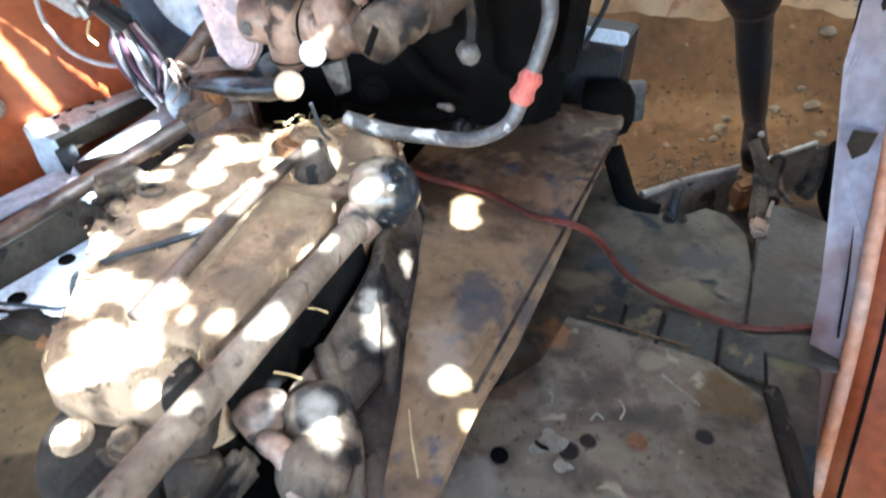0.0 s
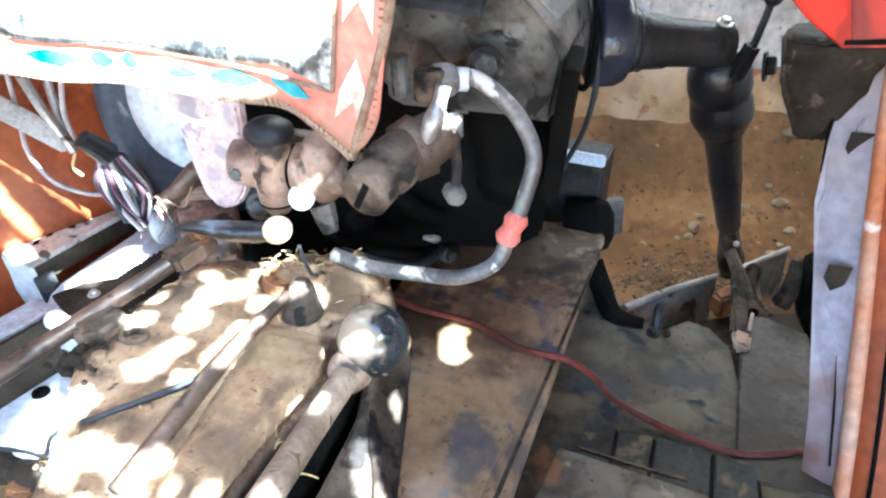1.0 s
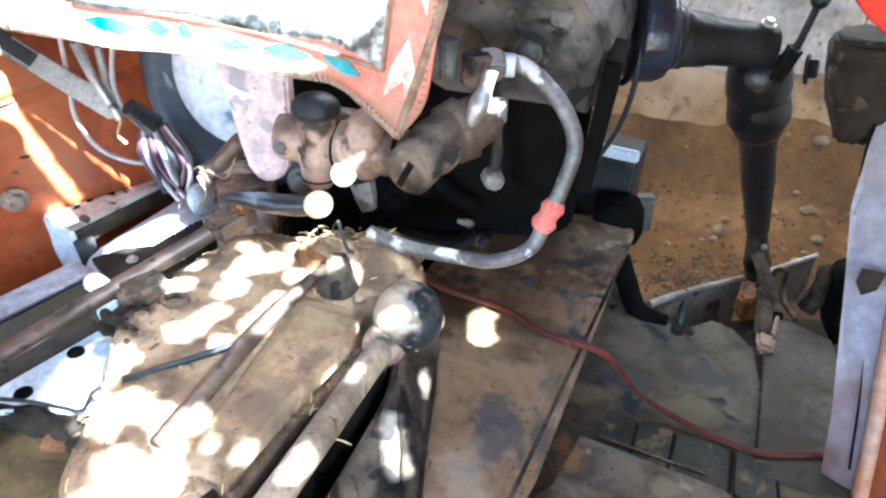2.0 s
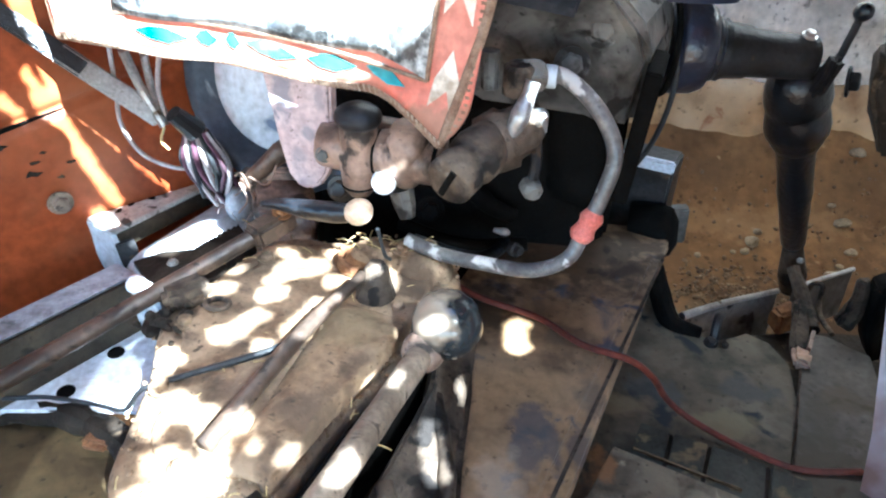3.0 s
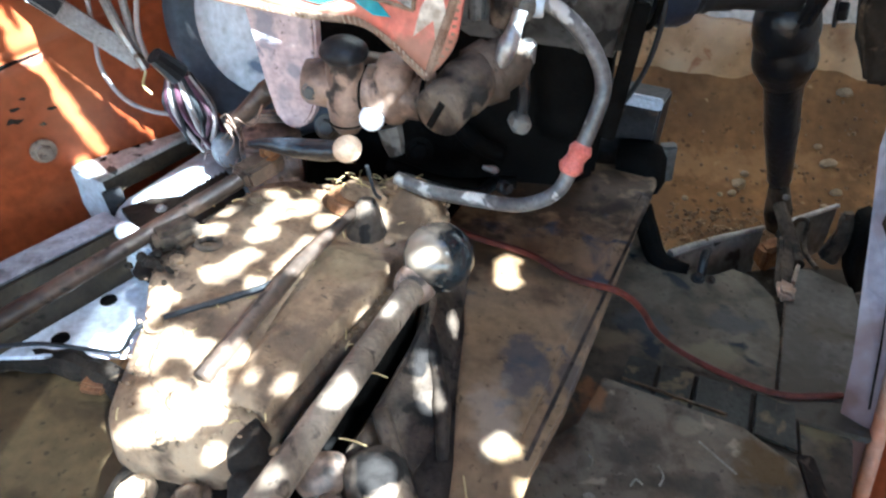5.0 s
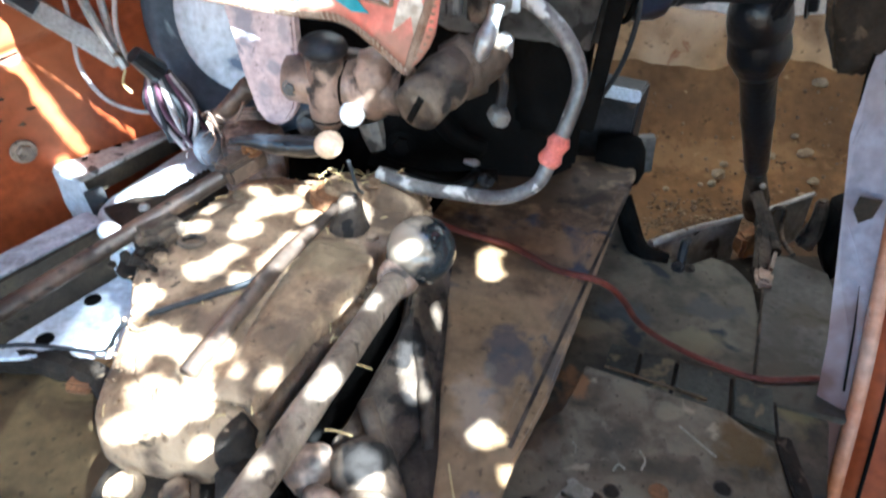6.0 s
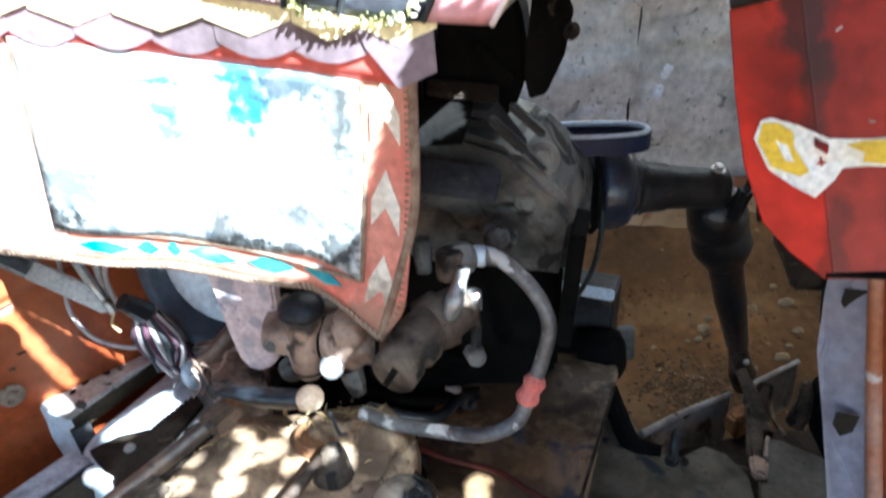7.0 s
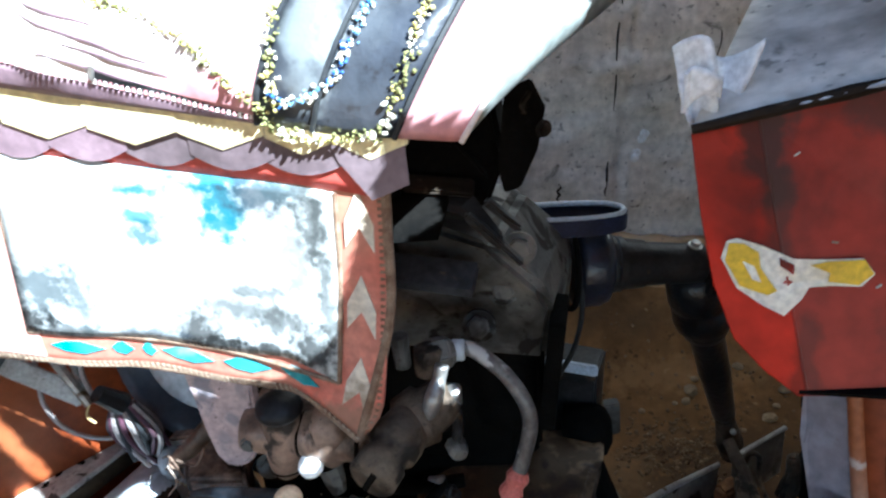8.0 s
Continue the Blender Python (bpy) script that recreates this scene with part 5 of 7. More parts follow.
def build_steering():
    """Steering gear: dark casting, cross shaft, drop arm in a rubber boot."""
    box = bmesh.new()
    prism([V(-0.05, 0.66, 0.86), V(0.095, 0.612, 0.815), V(0.165, 0.635, 0.745), V(0.185, 0.64, 0.70), V(0.185, 0.68, 0.60), V(-0.05, 0.74, 0.60)], (0.075, 0.20, 0.0), 0.012, box)
    housing = part("steering_housing", box, GREY_IRON, tractor, "grey cast steering housing with oil stains")
    # Block, bell housing and pipes: the hollow's darkness is put into their near-black colour.
    part("engine_block", prism([V(-0.50, 1.06, 0.15), V(-0.42, 1.02, 0.15), V(-0.31, 0.95, 0.15), V(-0.29, 0.86, 0.15), V(-0.265, 0.74, 0.15), V(0.15, 0.72, 0.15), V(0.20, 0.76, 0.15), V(0.22, 0.95, 0.15), V(-0.26, 1.0, 0.15)], (0, 0, 0.495), 0.015), OIL_SHADE_BLACK, tractor, "engine block in near-black that carries the dark of the hollow")
    part("bell_housing", roughen(prism([V(0.055, 0.715, 0.640), V(0.175, 0.700, 0.655), V(0.185, 0.695, 0.52), V(0.150, 0.700, 0.445), V(0.085, 0.712, 0.470)], (0.01, 0.04, 0), 0.010), 0.006, 26, 2), OIL_SHADE_BLACK, tractor, "dark cast bell housing behind the hose", smooth=True)
    bolt((-0.083, 0.655, 0.468), (0.1, -1, 0.3), 0.014, tractor, OIL_SHADE_BLACK)
    part("pipe_elbow", tube([V(0.008, 0.60, 0.476), V(0.022, 0.597, 0.475), V(0.028, 0.61, 0.466)], [0.003, 0.006, 0.004], 10, 5), STEEL, tractor, "bright pipe elbow", smooth=True)
    part("flange_nut", roughen(lathe((0.036, 0.612, 0.438), (0.6, -0.7, 0.3), [(0, 0.010), (0.008, 0.011), (0.010, 0.008), (0.020, 0.007)], 8), 0.002, 60), DARK_STEEL, tractor)
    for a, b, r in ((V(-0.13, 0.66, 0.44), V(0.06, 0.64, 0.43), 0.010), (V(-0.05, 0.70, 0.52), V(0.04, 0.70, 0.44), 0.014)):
        part("pipe", tube([a, a.lerp(b, 0.5) + V(0, -0.01, -0.012), b], r, 10, 5, wobble=0.2), OIL_SHADE_BLACK, tractor, "near-black pipe under the valve", smooth=True)
    part("web", bar(V(0.195, 0.655, 0.70), V(0.192, 0.690, 0.50), 0.022, 0.07, (0.3, 1, 0)), OIL_SHADE_BLACK, housing)
    part("flange", prism([V(-0.03, 0.63, 0.800), V(0.085, 0.600, 0.790), V(0.075, 0.575, 0.765), V(-0.02, 0.595, 0.775)], (0, 0.004, 0.010), 0.002), DARK_STEEL, housing)
    part("flange", prism([V(0.0, 0.66, 0.860), V(0.085, 0.645, 0.860), V(0.115, 0.605, 0.825), V(0.10, 0.595, 0.820), V(0.065, 0.625, 0.850)], (0, 0.004, 0.008), 0.002), DARK_STEEL, housing)
    part("bracket", bar(V(0.085, 0.60, 0.85), V(0.135, 0.59, 0.80), 0.018, 0.006), DARK_STEEL, housing)
    part("column", lathe((-0.06, 0.70, 0.80), (0.05, -0.35, 1), [(0, 0.06), (0.10, 0.05), (0.22, 0.045), (0.30, 0.045)], 18), OIL_SHADE_BLACK, housing, "dark steering column", smooth=True)
    part("strut", bar(V(0.070, 0.60, 0.862), V(0.112, 0.592, 0.822), 0.014, 0.010), DARK_STEEL, housing)
    part("strut", bar(V(0.095, 0.62, 0.870), V(0.135, 0.612, 0.835), 0.016, 0.010), DARK_STEEL, housing)
    dash = part("dash_back", roughen(prism([V(-0.10, 0.68, 0.80), V(0.105, 0.68, 0.84), V(0.125, 0.68, 0.90), V(0.115, 0.68, 0.96), V(0.09, 0.68, 1.02), V(-0.10, 0.68, 1.04)], (0.02, 0.09, 0), 0.006), 0.003, 20), OIL_SHADE_BLACK, housing, "near-black back of the dash")
    part("bracket", bar(V(0.00, 0.655, 0.885), V(0.085, 0.650, 0.875), 0.030, 0.008, (0, -0.5, 1)), OLIVE_DARK, dash)
    part("bracket", bar(V(0.060, 0.66, 0.93), V(0.100, 0.655, 0.885), 0.014, 0.010), OIL_SHADE_BLACK, dash)
    # Made-up plate: near-black, so stray sun here still looks shaded.
    part("apron", roughen(prism([V(-0.07, 0.645, 0.868), V(0.055, 0.636, 0.866), V(0.040, 0.600, 0.830), V(-0.05, 0.605, 0.826)], (0, 0.010, 0.006), 0.002), 0.002, 30), OIL_SHADE_BLACK, dash, "near-black plate added to hide stray sun under the dash")
    part("lens", lathe((-0.005, 0.66, 0.945), (0.3, -1, 0.2), [(0, 0.016), (0.01, 0.018), (0.014, 0.012), (0.016, 0.002)], 16), RUBBER, dash, "small dark glossy lens", smooth=True)
    quad = prism([V(0.150, 0.650, 1.00), V(0.168, 0.655, 0.965), V(0.160, 0.655, 0.915), V(0.140, 0.65, 0.872), V(0.120, 0.645, 0.868), V(0.112, 0.645, 0.90), V(0.120, 0.645, 0.99)], (0.004, 0.010, 0), 0.002)
    quad = part("quadrant_plate", quad, OIL_SHADE_BLACK, housing, "dark oval lever plate")
    bolt((0.165, 0.642, 0.945), (0.3, -1, 0), 0.007, quad, GRIMY)
    for x, z in ((0.12, 0.735), (0.085, 0.70), (0.14, 0.79)):
        bolt((x, 0.655 - 0.03 * (z < 0.72), z), (-0.2, -1, 0.25), 0.015, housing, GREY_IRON)
    s0, s1 = V(0.175, 0.86, 0.668), V(0.475, 0.85, 0.655)
    way = (s1 - s0).normalized()
    shaft = part("cross_shaft", lathe(s0 - way * 0.04, way, [(0, 0.074), (0.105, 0.074), (0.11, 0.066)], 24), GREY_IRON, tractor, "steering cross shaft", smooth=True)
    part("collar", lathe(s0 + way * 0.085, way, [(0, 0.060), (0.004, 0.069), (0.012, 0.071), (0.042, 0.068), (0.054, 0.062), (0.060, 0.048), (0.07, 0.046)], 28), BOOT_BLUE, shaft, "blue-black glossy rubber collar", smooth=True)
    part("seal_ring", tube([s0 + way * 0.078 + (V(0, 1, 0) * math.cos(w) + V(0, 0, 1) * math.sin(w)) * 0.0735 for w in (k * math.pi / 10 for k in range(21))], 0.005, 8, 2), OIL_SHADE_BLACK, shaft, smooth=True)
    part("shaft_end", lathe(s0 + way * 0.14, way, [(0, 0.050), (0.012, 0.047), (0.016, 0.044), (0.022, 0.046), (0.028, 0.042), (0.06, 0.039), (0.064, 0.036), (0.13, 0.033), (0.155, 0.034), (0.16, 0.028)], 20), DARK_STEEL, shaft, smooth=True)
    bolt(s1 + V(-0.02, -0.005, 0.035), (0.1, -0.3, 1), 0.008, shaft)
    axis = V(0.115, 0.04, -0.33).normalized()
    arm = part("drop_arm", lathe((0.463, 0.862, 0.640), axis, [(0, 0.030), (0.012, 0.043), (0.03, 0.048), (0.055, 0.050), (0.070, 0.0475), (0.076, 0.0455), (0.082, 0.0475), (0.105, 0.050), (0.118, 0.048), (0.128, 0.042), (0.136, 0.040), (0.15, 0.033)], 22), RUBBER, tractor, "black rubber boot of the steering drop arm", smooth=True)
    part("sleeve", lathe(V(0.463, 0.862, 0.640) + axis * 0.145, axis, [(0, 0.034), (0.01, 0.030), (0.08, 0.028), (0.10, 0.029), (0.12, 0.0265), (0.22, 0.021), (0.235, 0.012)], 18), RUBBER, arm, smooth=True)
    part("rod_end", lathe(V(0.463, 0.862, 0.640) + axis * 0.33, axis, [(0, 0.015), (0.05, 0.018), (0.12, 0.026), (0.16, 0.022)], 14), GRIMY, arm, "rusty rod end", smooth=True)
    part("grease_nipple", ball((0.590, 0.873, 0.278), 0.006), STEEL, arm)
    # hand lever with a ball
    BALL = V(0.500, 0.81, 0.735)
    lever = part("throttle_lever", tube([V(0.478, 0.83, 0.645), V(0.488, 0.812, 0.660), V(0.494, 0.81, 0.695), V(0.499, 0.81, 0.73)], 0.0055, 8), DARK_STEEL, tractor, "thin hand lever with a black ball")
    part("lever_ball", ball(BALL, 0.0135), RUBBER, lever, smooth=True)
    part("clevis", roughen(bar(V(0.478, 0.82, 0.61), V(0.490, 0.81, 0.675), 0.020, 0.03, (0, 1, 0), 0.008), 0.003, 40, 1), DARK_STEEL, lever)
    bolt((0.508, 0.80, 0.640), (0.8, -0.5, 0.2), 0.015, lever, DARK_STEEL)
    # band lying over the shaft
    ring = [V(0.135, 0.795, 0.765), V(0.19, 0.800, 0.765), V(0.27, 0.800, 0.765), V(0.318, 0.812, 0.765), V(0.328, 0.835, 0.766), V(0.305, 0.856, 0.766), V(0.25, 0.862, 0.767), V(0.185, 0.862, 0.767)]
    line = curve(ring, 6)
    strap = part("band", sheet(lambda u, v: line[round(u * (len(line) - 1))] + V(0, 0, -0.026 * v), len(line) - 1, 2, 0.006), BLUE_STRAP, tractor, "dark blue plastic band with pale rim")
    part("band_rim", tube([p + V(0, 0, 0.001) for p in line], 0.0045, 6, 1), PALE_EDGE, strap)


def build_pedals():
    one = part("brake_pedal", prism([V(0.352, 0.735, 0.234), V(0.44, 0.785, 0.231), V(0.556, 0.842, 0.224), V(0.552, 0.820, 0.135), V(0.43, 0.755, 0.14), V(0.37, 0.720, 0.17)], (-0.004, 0.008, 0), 0.002), GREY_IRON, tractor, "dull grey brake pedal plate with a worn bright edge")
    part("edge", tube([V(0.352, 0.738, 0.236), V(0.44, 0.788, 0.233), V(0.556, 0.845, 0.226)], [0.0075, 0.006, 0.0045], 8), STEEL, one)
    part("pedal_arm", tube([V(0.300, 0.79, 0.30), V(0.312, 0.765, 0.265), V(0.330, 0.722, 0.232), V(0.375, 0.702, 0.226)], [0.017, 0.019, 0.018, 0.014], 10), OIL_SHADE_BLACK, one)
    two = part("brake_pedal", prism([V(0.605, 0.872, 0.214), V(0.735, 0.932, 0.222), V(0.735, 0.92, 0.12), V(0.60, 0.85, 0.11)], (-0.004, 0.008, 0), 0.002), GREY_IRON, tractor, "dull grey brake pedal plate with a worn bright edge")
    part("edge", tube([V(0.605, 0.875, 0.217), V(0.735, 0.935, 0.225)], 0.0045, 8, 2), STEEL, two)
    part("pedal_pin", tube([V(0.392, 0.685, 0.228), V(0.395, 0.70, 0.262), V(0.405, 0.715, 0.262)], 0.008, 8), DARK_STEEL, one)
    bolt((0.385, 0.678, 0.232), (0, -0.3, 1), 0.008, one, DARK_STEEL)
    bolt((0.405, 0.676, 0.232), (0, -0.3, 1), 0.006, one, GRIMY)
    link = part("link_rod", tube([V(0.575, 0.86, 0.27), V(0.585, 0.80, 0.235), V(0.575, 0.735, 0.225)], 0.012, 10, wobble=0.2), GRIMY, tractor, "rusty brake link")
    part("clevis", roughen(bar(V(0.578, 0.80, 0.235), V(0.530, 0.675, 0.222), 0.026, 0.024, edge=0.006), 0.004, 50, 2), GRIMY, link)
    part("clevis_tip", roughen(bar(V(0.534, 0.680, 0.226), V(0.512, 0.628, 0.238), 0.026, 0.016, edge=0.005), 0.004, 50, 2), CASTING_TAN, link, "pinkish tan worn clevis tip")
    part("yoke", roughen(bar(V(0.535, 0.79, 0.20), V(0.575, 0.80, 0.205), 0.034, 0.05, edge=0.006), 0.005, 40, 2), RUST, link, "rusty red-brown yoke")
    part("hook", tube([V(0.60, 0.835, 0.215), V(0.612, 0.845, 0.245), V(0.625, 0.835, 0.25), V(0.622, 0.82, 0.225), V(0.61, 0.78, 0.22), V(0.60, 0.72, 0.232)], 0.0045, 8), GRIMY, link)


def build_battery_tray():
    box = part("battery_tray", prism([V(0.205, 0.861, 0.478), V(0.302, 0.818, 0.478), V(0.335, 0.885, 0.478), V(0.238, 0.93, 0.478)], (0, 0, -0.24), 0.004), DARK_STEEL, tractor, "dark steel tray with a bright top edge")
    part("rim", bar(V(0.203, 0.864, 0.476), V(0.303, 0.820, 0.476), 0.012, 0.020), PALE_EDGE, box)
    part("drum", lathe((0.25, 0.815, 0.36), (0.67, -0.2, 0.1), [(0, 0.045), (0.05, 0.048), (0.07, 0.04), (0.08, 0.02)], 18), OIL_SHADE_BLACK, box, smooth=True)
    part("lug", bar(V(0.335, 0.84, 0.395), V(0.345, 0.85, 0.32), 0.02, 0.03, (1, 0, 0)), GREY_IRON, box)


build_floor()
build_tunnel()
build_gearbox()
build_left_floor()
build_left_irons()
build_side_panels()
build_mudguard()
build_steering()
build_pedals()
build_battery_tray()


# ---- levers, valve, hoses ----
def build_levers():
    a, b = V(-0.175, -0.02, 0.530), V(-0.066, 0.366, 0.464)
    lever = part("gear_lever", tube([a, a.lerp(b, 0.5), b], [0.0128, 0.0136, 0.0145], 18, wobble=0.07), ROD, tractor, "worn brown steel gear lever", smooth=True)
    way = (b - a).normalized()
    part("ferrule", lathe(b - way * 0.018, way, [(0, 0.017), (0.006, 0.022), (0.016, 0.024), (0.022, 0.020), (0.030, 0.024)], 18), CASTING_TAN, lever, smooth=True)
    part("knob", ball((-0.043, 0.388, 0.484), 0.0395, way, 1.0, sides=28), BAKELITE, lever, "black ball knob with dusty scuffs", smooth=True)
    rod = part("selector_rod", tube([V(-0.150, 0.475, 0.478), V(-0.20, 0.375, 0.470), V(-0.255, 0.225, 0.457)], [0.007, 0.0095, 0.0095], 12, wobble=0.1), DARK_ROD, tractor, "thin brown selector rod", smooth=True)
    part("rod_eye", ball((-0.248, 0.238, 0.448), 0.012), CASTING, rod, smooth=True)
    hand = part("clutch_rod", tube([V(-0.66, 0.165, 0.395), V(-0.528, 0.31, 0.42), V(-0.40, 0.44, 0.455), V(-0.290, 0.552, 0.486)], 0.0112, 14, wobble=0.05), DARK_ROD, tractor, "long brown clutch rod", smooth=True)
    part("joint", roughen(bar(V(-0.305, 0.53, 0.485), V(-0.265, 0.58, 0.492), 0.034, 0.030, edge=0.006), 0.002, 50), DARK_ROD, hand)
    bolt((-0.272, 0.565, 0.505), (0.3, -0.4, 1), 0.009, hand, RUST)
    arm = part("valve_lever", tube([V(-0.292, 0.548, 0.527), V(-0.265, 0.542, 0.531), V(-0.225, 0.530, 0.533), V(-0.190, 0.520, 0.537), V(-0.165, 0.512, 0.543)], [0.0035, 0.008, 0.0130, 0.0135, 0.011], 14), RUBBER, tractor, "short blue-black lever with a beige knob", smooth=True)
    part("knob", ball((-0.158, 0.505, 0.549), 0.0165, (0.6, -0.3, 0.5), 1.15), BEIGE_KNOB, arm, "worn beige knob", smooth=True)
    # flat strap lever with a black grip
    c, d = V(-0.495, 0.728, 0.555), V(-0.70, 0.700, 0.728)
    strap = part("park_lever", bar(c, c.lerp(d, 0.58), 0.030, 0.005, (0.5, -0.8, 0.4)), STEEL, tractor, "flat steel hand lever with black grip")
    part("grip", bar(c.lerp(d, 0.42), c.lerp(d, 0.98), 0.028, 0.012, (0.5, -0.8, 0.4), 0.004), RUBBER, strap, "black grip")
    part("stay", tube([c + V(-0.01, 0.01, 0), c + V(-0.02, 0.03, 0.05), c + V(-0.03, 0.05, 0.12)], 0.006, 8), STEEL, strap)
    part("grip_end", tube([c.lerp(d, 0.98), c.lerp(d, 1.25)], 0.011, 10, 2), DARK_STEEL, strap)
    # tall lever close to the seat
    e, f = V(-0.368, 0.320, 0.895), V(-0.402, 0.210, 0.704)
    tall = part("hydraulic_lever", bar(e + (e - f) * 0.1, f + (f - e) * 0.55, 0.034, 0.012, (0.45, -0.8, 0.35), 0.003), OLIVE_IRON, tractor, "dark lever wrapped with cord")
    out = V(0.45, -0.8, 0.35).normalized()
    part("grip", lathe(e + (e - f) * 0.02, e - f, [(0, 0.012), (0.006, 0.022), (0.05, 0.025), (0.09, 0.022), (0.10, 0.012)], 16), RUBBER, tall, "black grip", smooth=True)
    side = (e - f).cross(out).normalized()
    for k in range(14):
        q = e.lerp(f, k * 0.052 + 0.14) + out * 0.0075
        part("winding", tube([q + side * 0.013, q + out * 0.002, q - side * 0.013], 0.0032, 6, 2), DARK_STEEL if k < 9 else OLIVE_IRON, tall)


def build_valve():
    body = bmesh.new()
    roughen(bar(V(-0.215, 0.605, 0.605), V(-0.060, 0.560, 0.605), 0.060, 0.060, edge=0.016, bm=body), 0.005, 25)
    block = part("valve_block", body, CASTING_TAN, tractor, "tan cast hydraulic valve block", smooth=True)
    part("neck", lathe((-0.164, 0.550, 0.548), (0.02, -0.02, 1), [(0, 0.012), (0.012, 0.021), (0.045, 0.024), (0.06, 0.021), (0.085, 0.0225), (0.11, 0.021)], 20), CASTING_TAN, block, smooth=True)
    part("neck", roughen(lathe((-0.105, 0.545, 0.572), (0.05, -0.06, 1), [(0, 0.016), (0.02, 0.026), (0.05, 0.028), (0.075, 0.020)], 18), 0.003, 40), CASTING_TAN, block, smooth=True)
    part("barrel", roughen(lathe((-0.215, 0.575, 0.602), (0.155, -0.035, 0.0), [(0, 0.018), (0.004, 0.028), (0.05, 0.031), (0.075, 0.027), (0.09, 0.031), (0.15, 0.029), (0.158, 0.02)], 22), 0.003, 35), CASTING_TAN, block, smooth=True)
    # Raised near-black rings paint the shade of grooves.
    for k, (t, r) in enumerate(((0.076, 0.029), (0.150, 0.0305))):
        w = V(0.155, -0.035, 0.0).normalized()
        part("groove", lathe(V(-0.215, 0.575, 0.602) + w * t, w, [(0, r - 0.003), (0.0005, r), (0.0035, r), (0.004, r - 0.003)], 22), OIL_SHADE_BLACK, block)
    for z, r in ((0.562, 0.0225),):
        part("groove", lathe((-0.164 + (z - 0.548) * 0.02, 0.550, z), (0.02, -0.02, 1), [(0, r - 0.003), (0.0005, r), (0.003, r), (0.0035, r - 0.003)], 20), OIL_SHADE_BLACK, block)
    part("rib", bar(V(-0.136, 0.538, 0.575), V(-0.134, 0.536, 0.625), 0.009, 0.010, (0, -1, 0), 0.003), CASTING_TAN, block)
    for x, y, z in ((-0.205, 0.545, 0.602),):
        bolt((x, y, z), (-0.1, -1, 0.1), 0.007, block, GREY_IRON)
    # White material puts the sunlit spot on this fitting into its colour.
    part("fitting", lathe((-0.130, 0.530, 0.577), (0.0, -0.7, 0.5), [(0, 0.012), (0.004, 0.0155), (0.008, 0.0150), (0.012, 0.010), (0.014, 0.001)], 18), RAG, block, "round fitting whitened for its sunlit spot")
    part("cap", lathe((-0.162, 0.548, 0.644), (0.04, -0.10, 1), [(0, 0.018), (0.002, 0.0265), (0.007, 0.0285), (0.013, 0.027), (0.018, 0.021), (0.021, 0.011), (0.022, 0.001)], 24), DARK_STEEL, block, "dark domed cap", smooth=True)
    p, way = V(-0.049, 0.446, 0.628), V(-0.50, -0.80, -0.20).normalized()
    spool = part("spool", lathe(p - way * 0.085, way, [(0, 0.026), (0.03, 0.031), (0.045, 0.030), (0.048, 0.024), (0.060, 0.024), (0.062, 0.0275), (0.085, 0.0275), (0.089, 0.024)], 22), GRIMY, block, "dusty spool with slotted plug", smooth=True)
    part("body", roughen(lathe((-0.02, 0.52, 0.63), (0.55, 0.1, 0.30), [(0, 0.02), (0.01, 0.034), (0.035, 0.036), (0.04, 0.030), (0.06, 0.028), (0.075, 0.018)], 18), 0.003, 30), GRIMY, block, smooth=True)
    across = V(0.012, 0, 0.019)
    across = (across - way * across.dot(way)).normalized() * 0.021
    # Near-black bar paints the dark of the plug's slot.
    part("slot", bar(p + way * 0.0035 + across, p + way * 0.0035 - across, 0.0075, 0.003, way, 0), OIL_SHADE_BLACK, spool)
    part("stem", tube([V(0.013, 0.505, 0.655), V(0.022, 0.508, 0.680), V(0.029, 0.520, 0.697), V(0.033, 0.524, 0.712)], [0.008, 0.0112, 0.0078, 0.0080], 14, 5), STEEL, block, "pale sleeve between valve and union", smooth=True)
    part("union", bevel(lathe((0.005, 0.550, 0.705), (0.85, 0.2, 0.05), [(0, 0.017), (0.022, 0.021), (0.036, 0.021), (0.045, 0.014)], 6), 0.002), GREY_IRON, block)
    part("union", lathe((0.018, 0.548, 0.690), (0.0, -0.1, 1), [(0, 0.017), (0.030, 0.017), (0.034, 0.012)], 12), GRIMY, block)
    part("union", lathe((-0.012, 0.560, 0.690), (-0.05, 0.0, 1), [(0, 0.010), (0.042, 0.011), (0.044, 0.007)], 10), GREY_IRON, block)
    part("union", lathe((0.046, 0.535, 0.648), (-0.05, -0.15, 1), [(0, 0.006), (0.004, 0.0095), (0.026, 0.0100), (0.030, 0.006)], 12), STEEL, block)
    part("union", lathe((0.045, 0.56, 0.57), (0.2, -0.7, -0.1), [(0, 0.014), (0.015, 0.013), (0.022, 0.009)], 8), GREY_IRON, block)
    part("pipe", tube([V(0.045, 0.555, 0.64), V(0.050, 0.56, 0.60), V(0.046, 0.552, 0.565)], 0.007, 8), DARK_STEEL, block)
    part("union", lathe((-0.112, 0.545, 0.560), (0.25, -0.25, -0.9), [(0, 0.016), (0.02, 0.014), (0.036, 0.010)], 8), GREY_IRON, block)
    bolt((-0.194, 0.575, 0.540), (-0.1, -1, 0.3), 0.012, block, GREY_IRON)
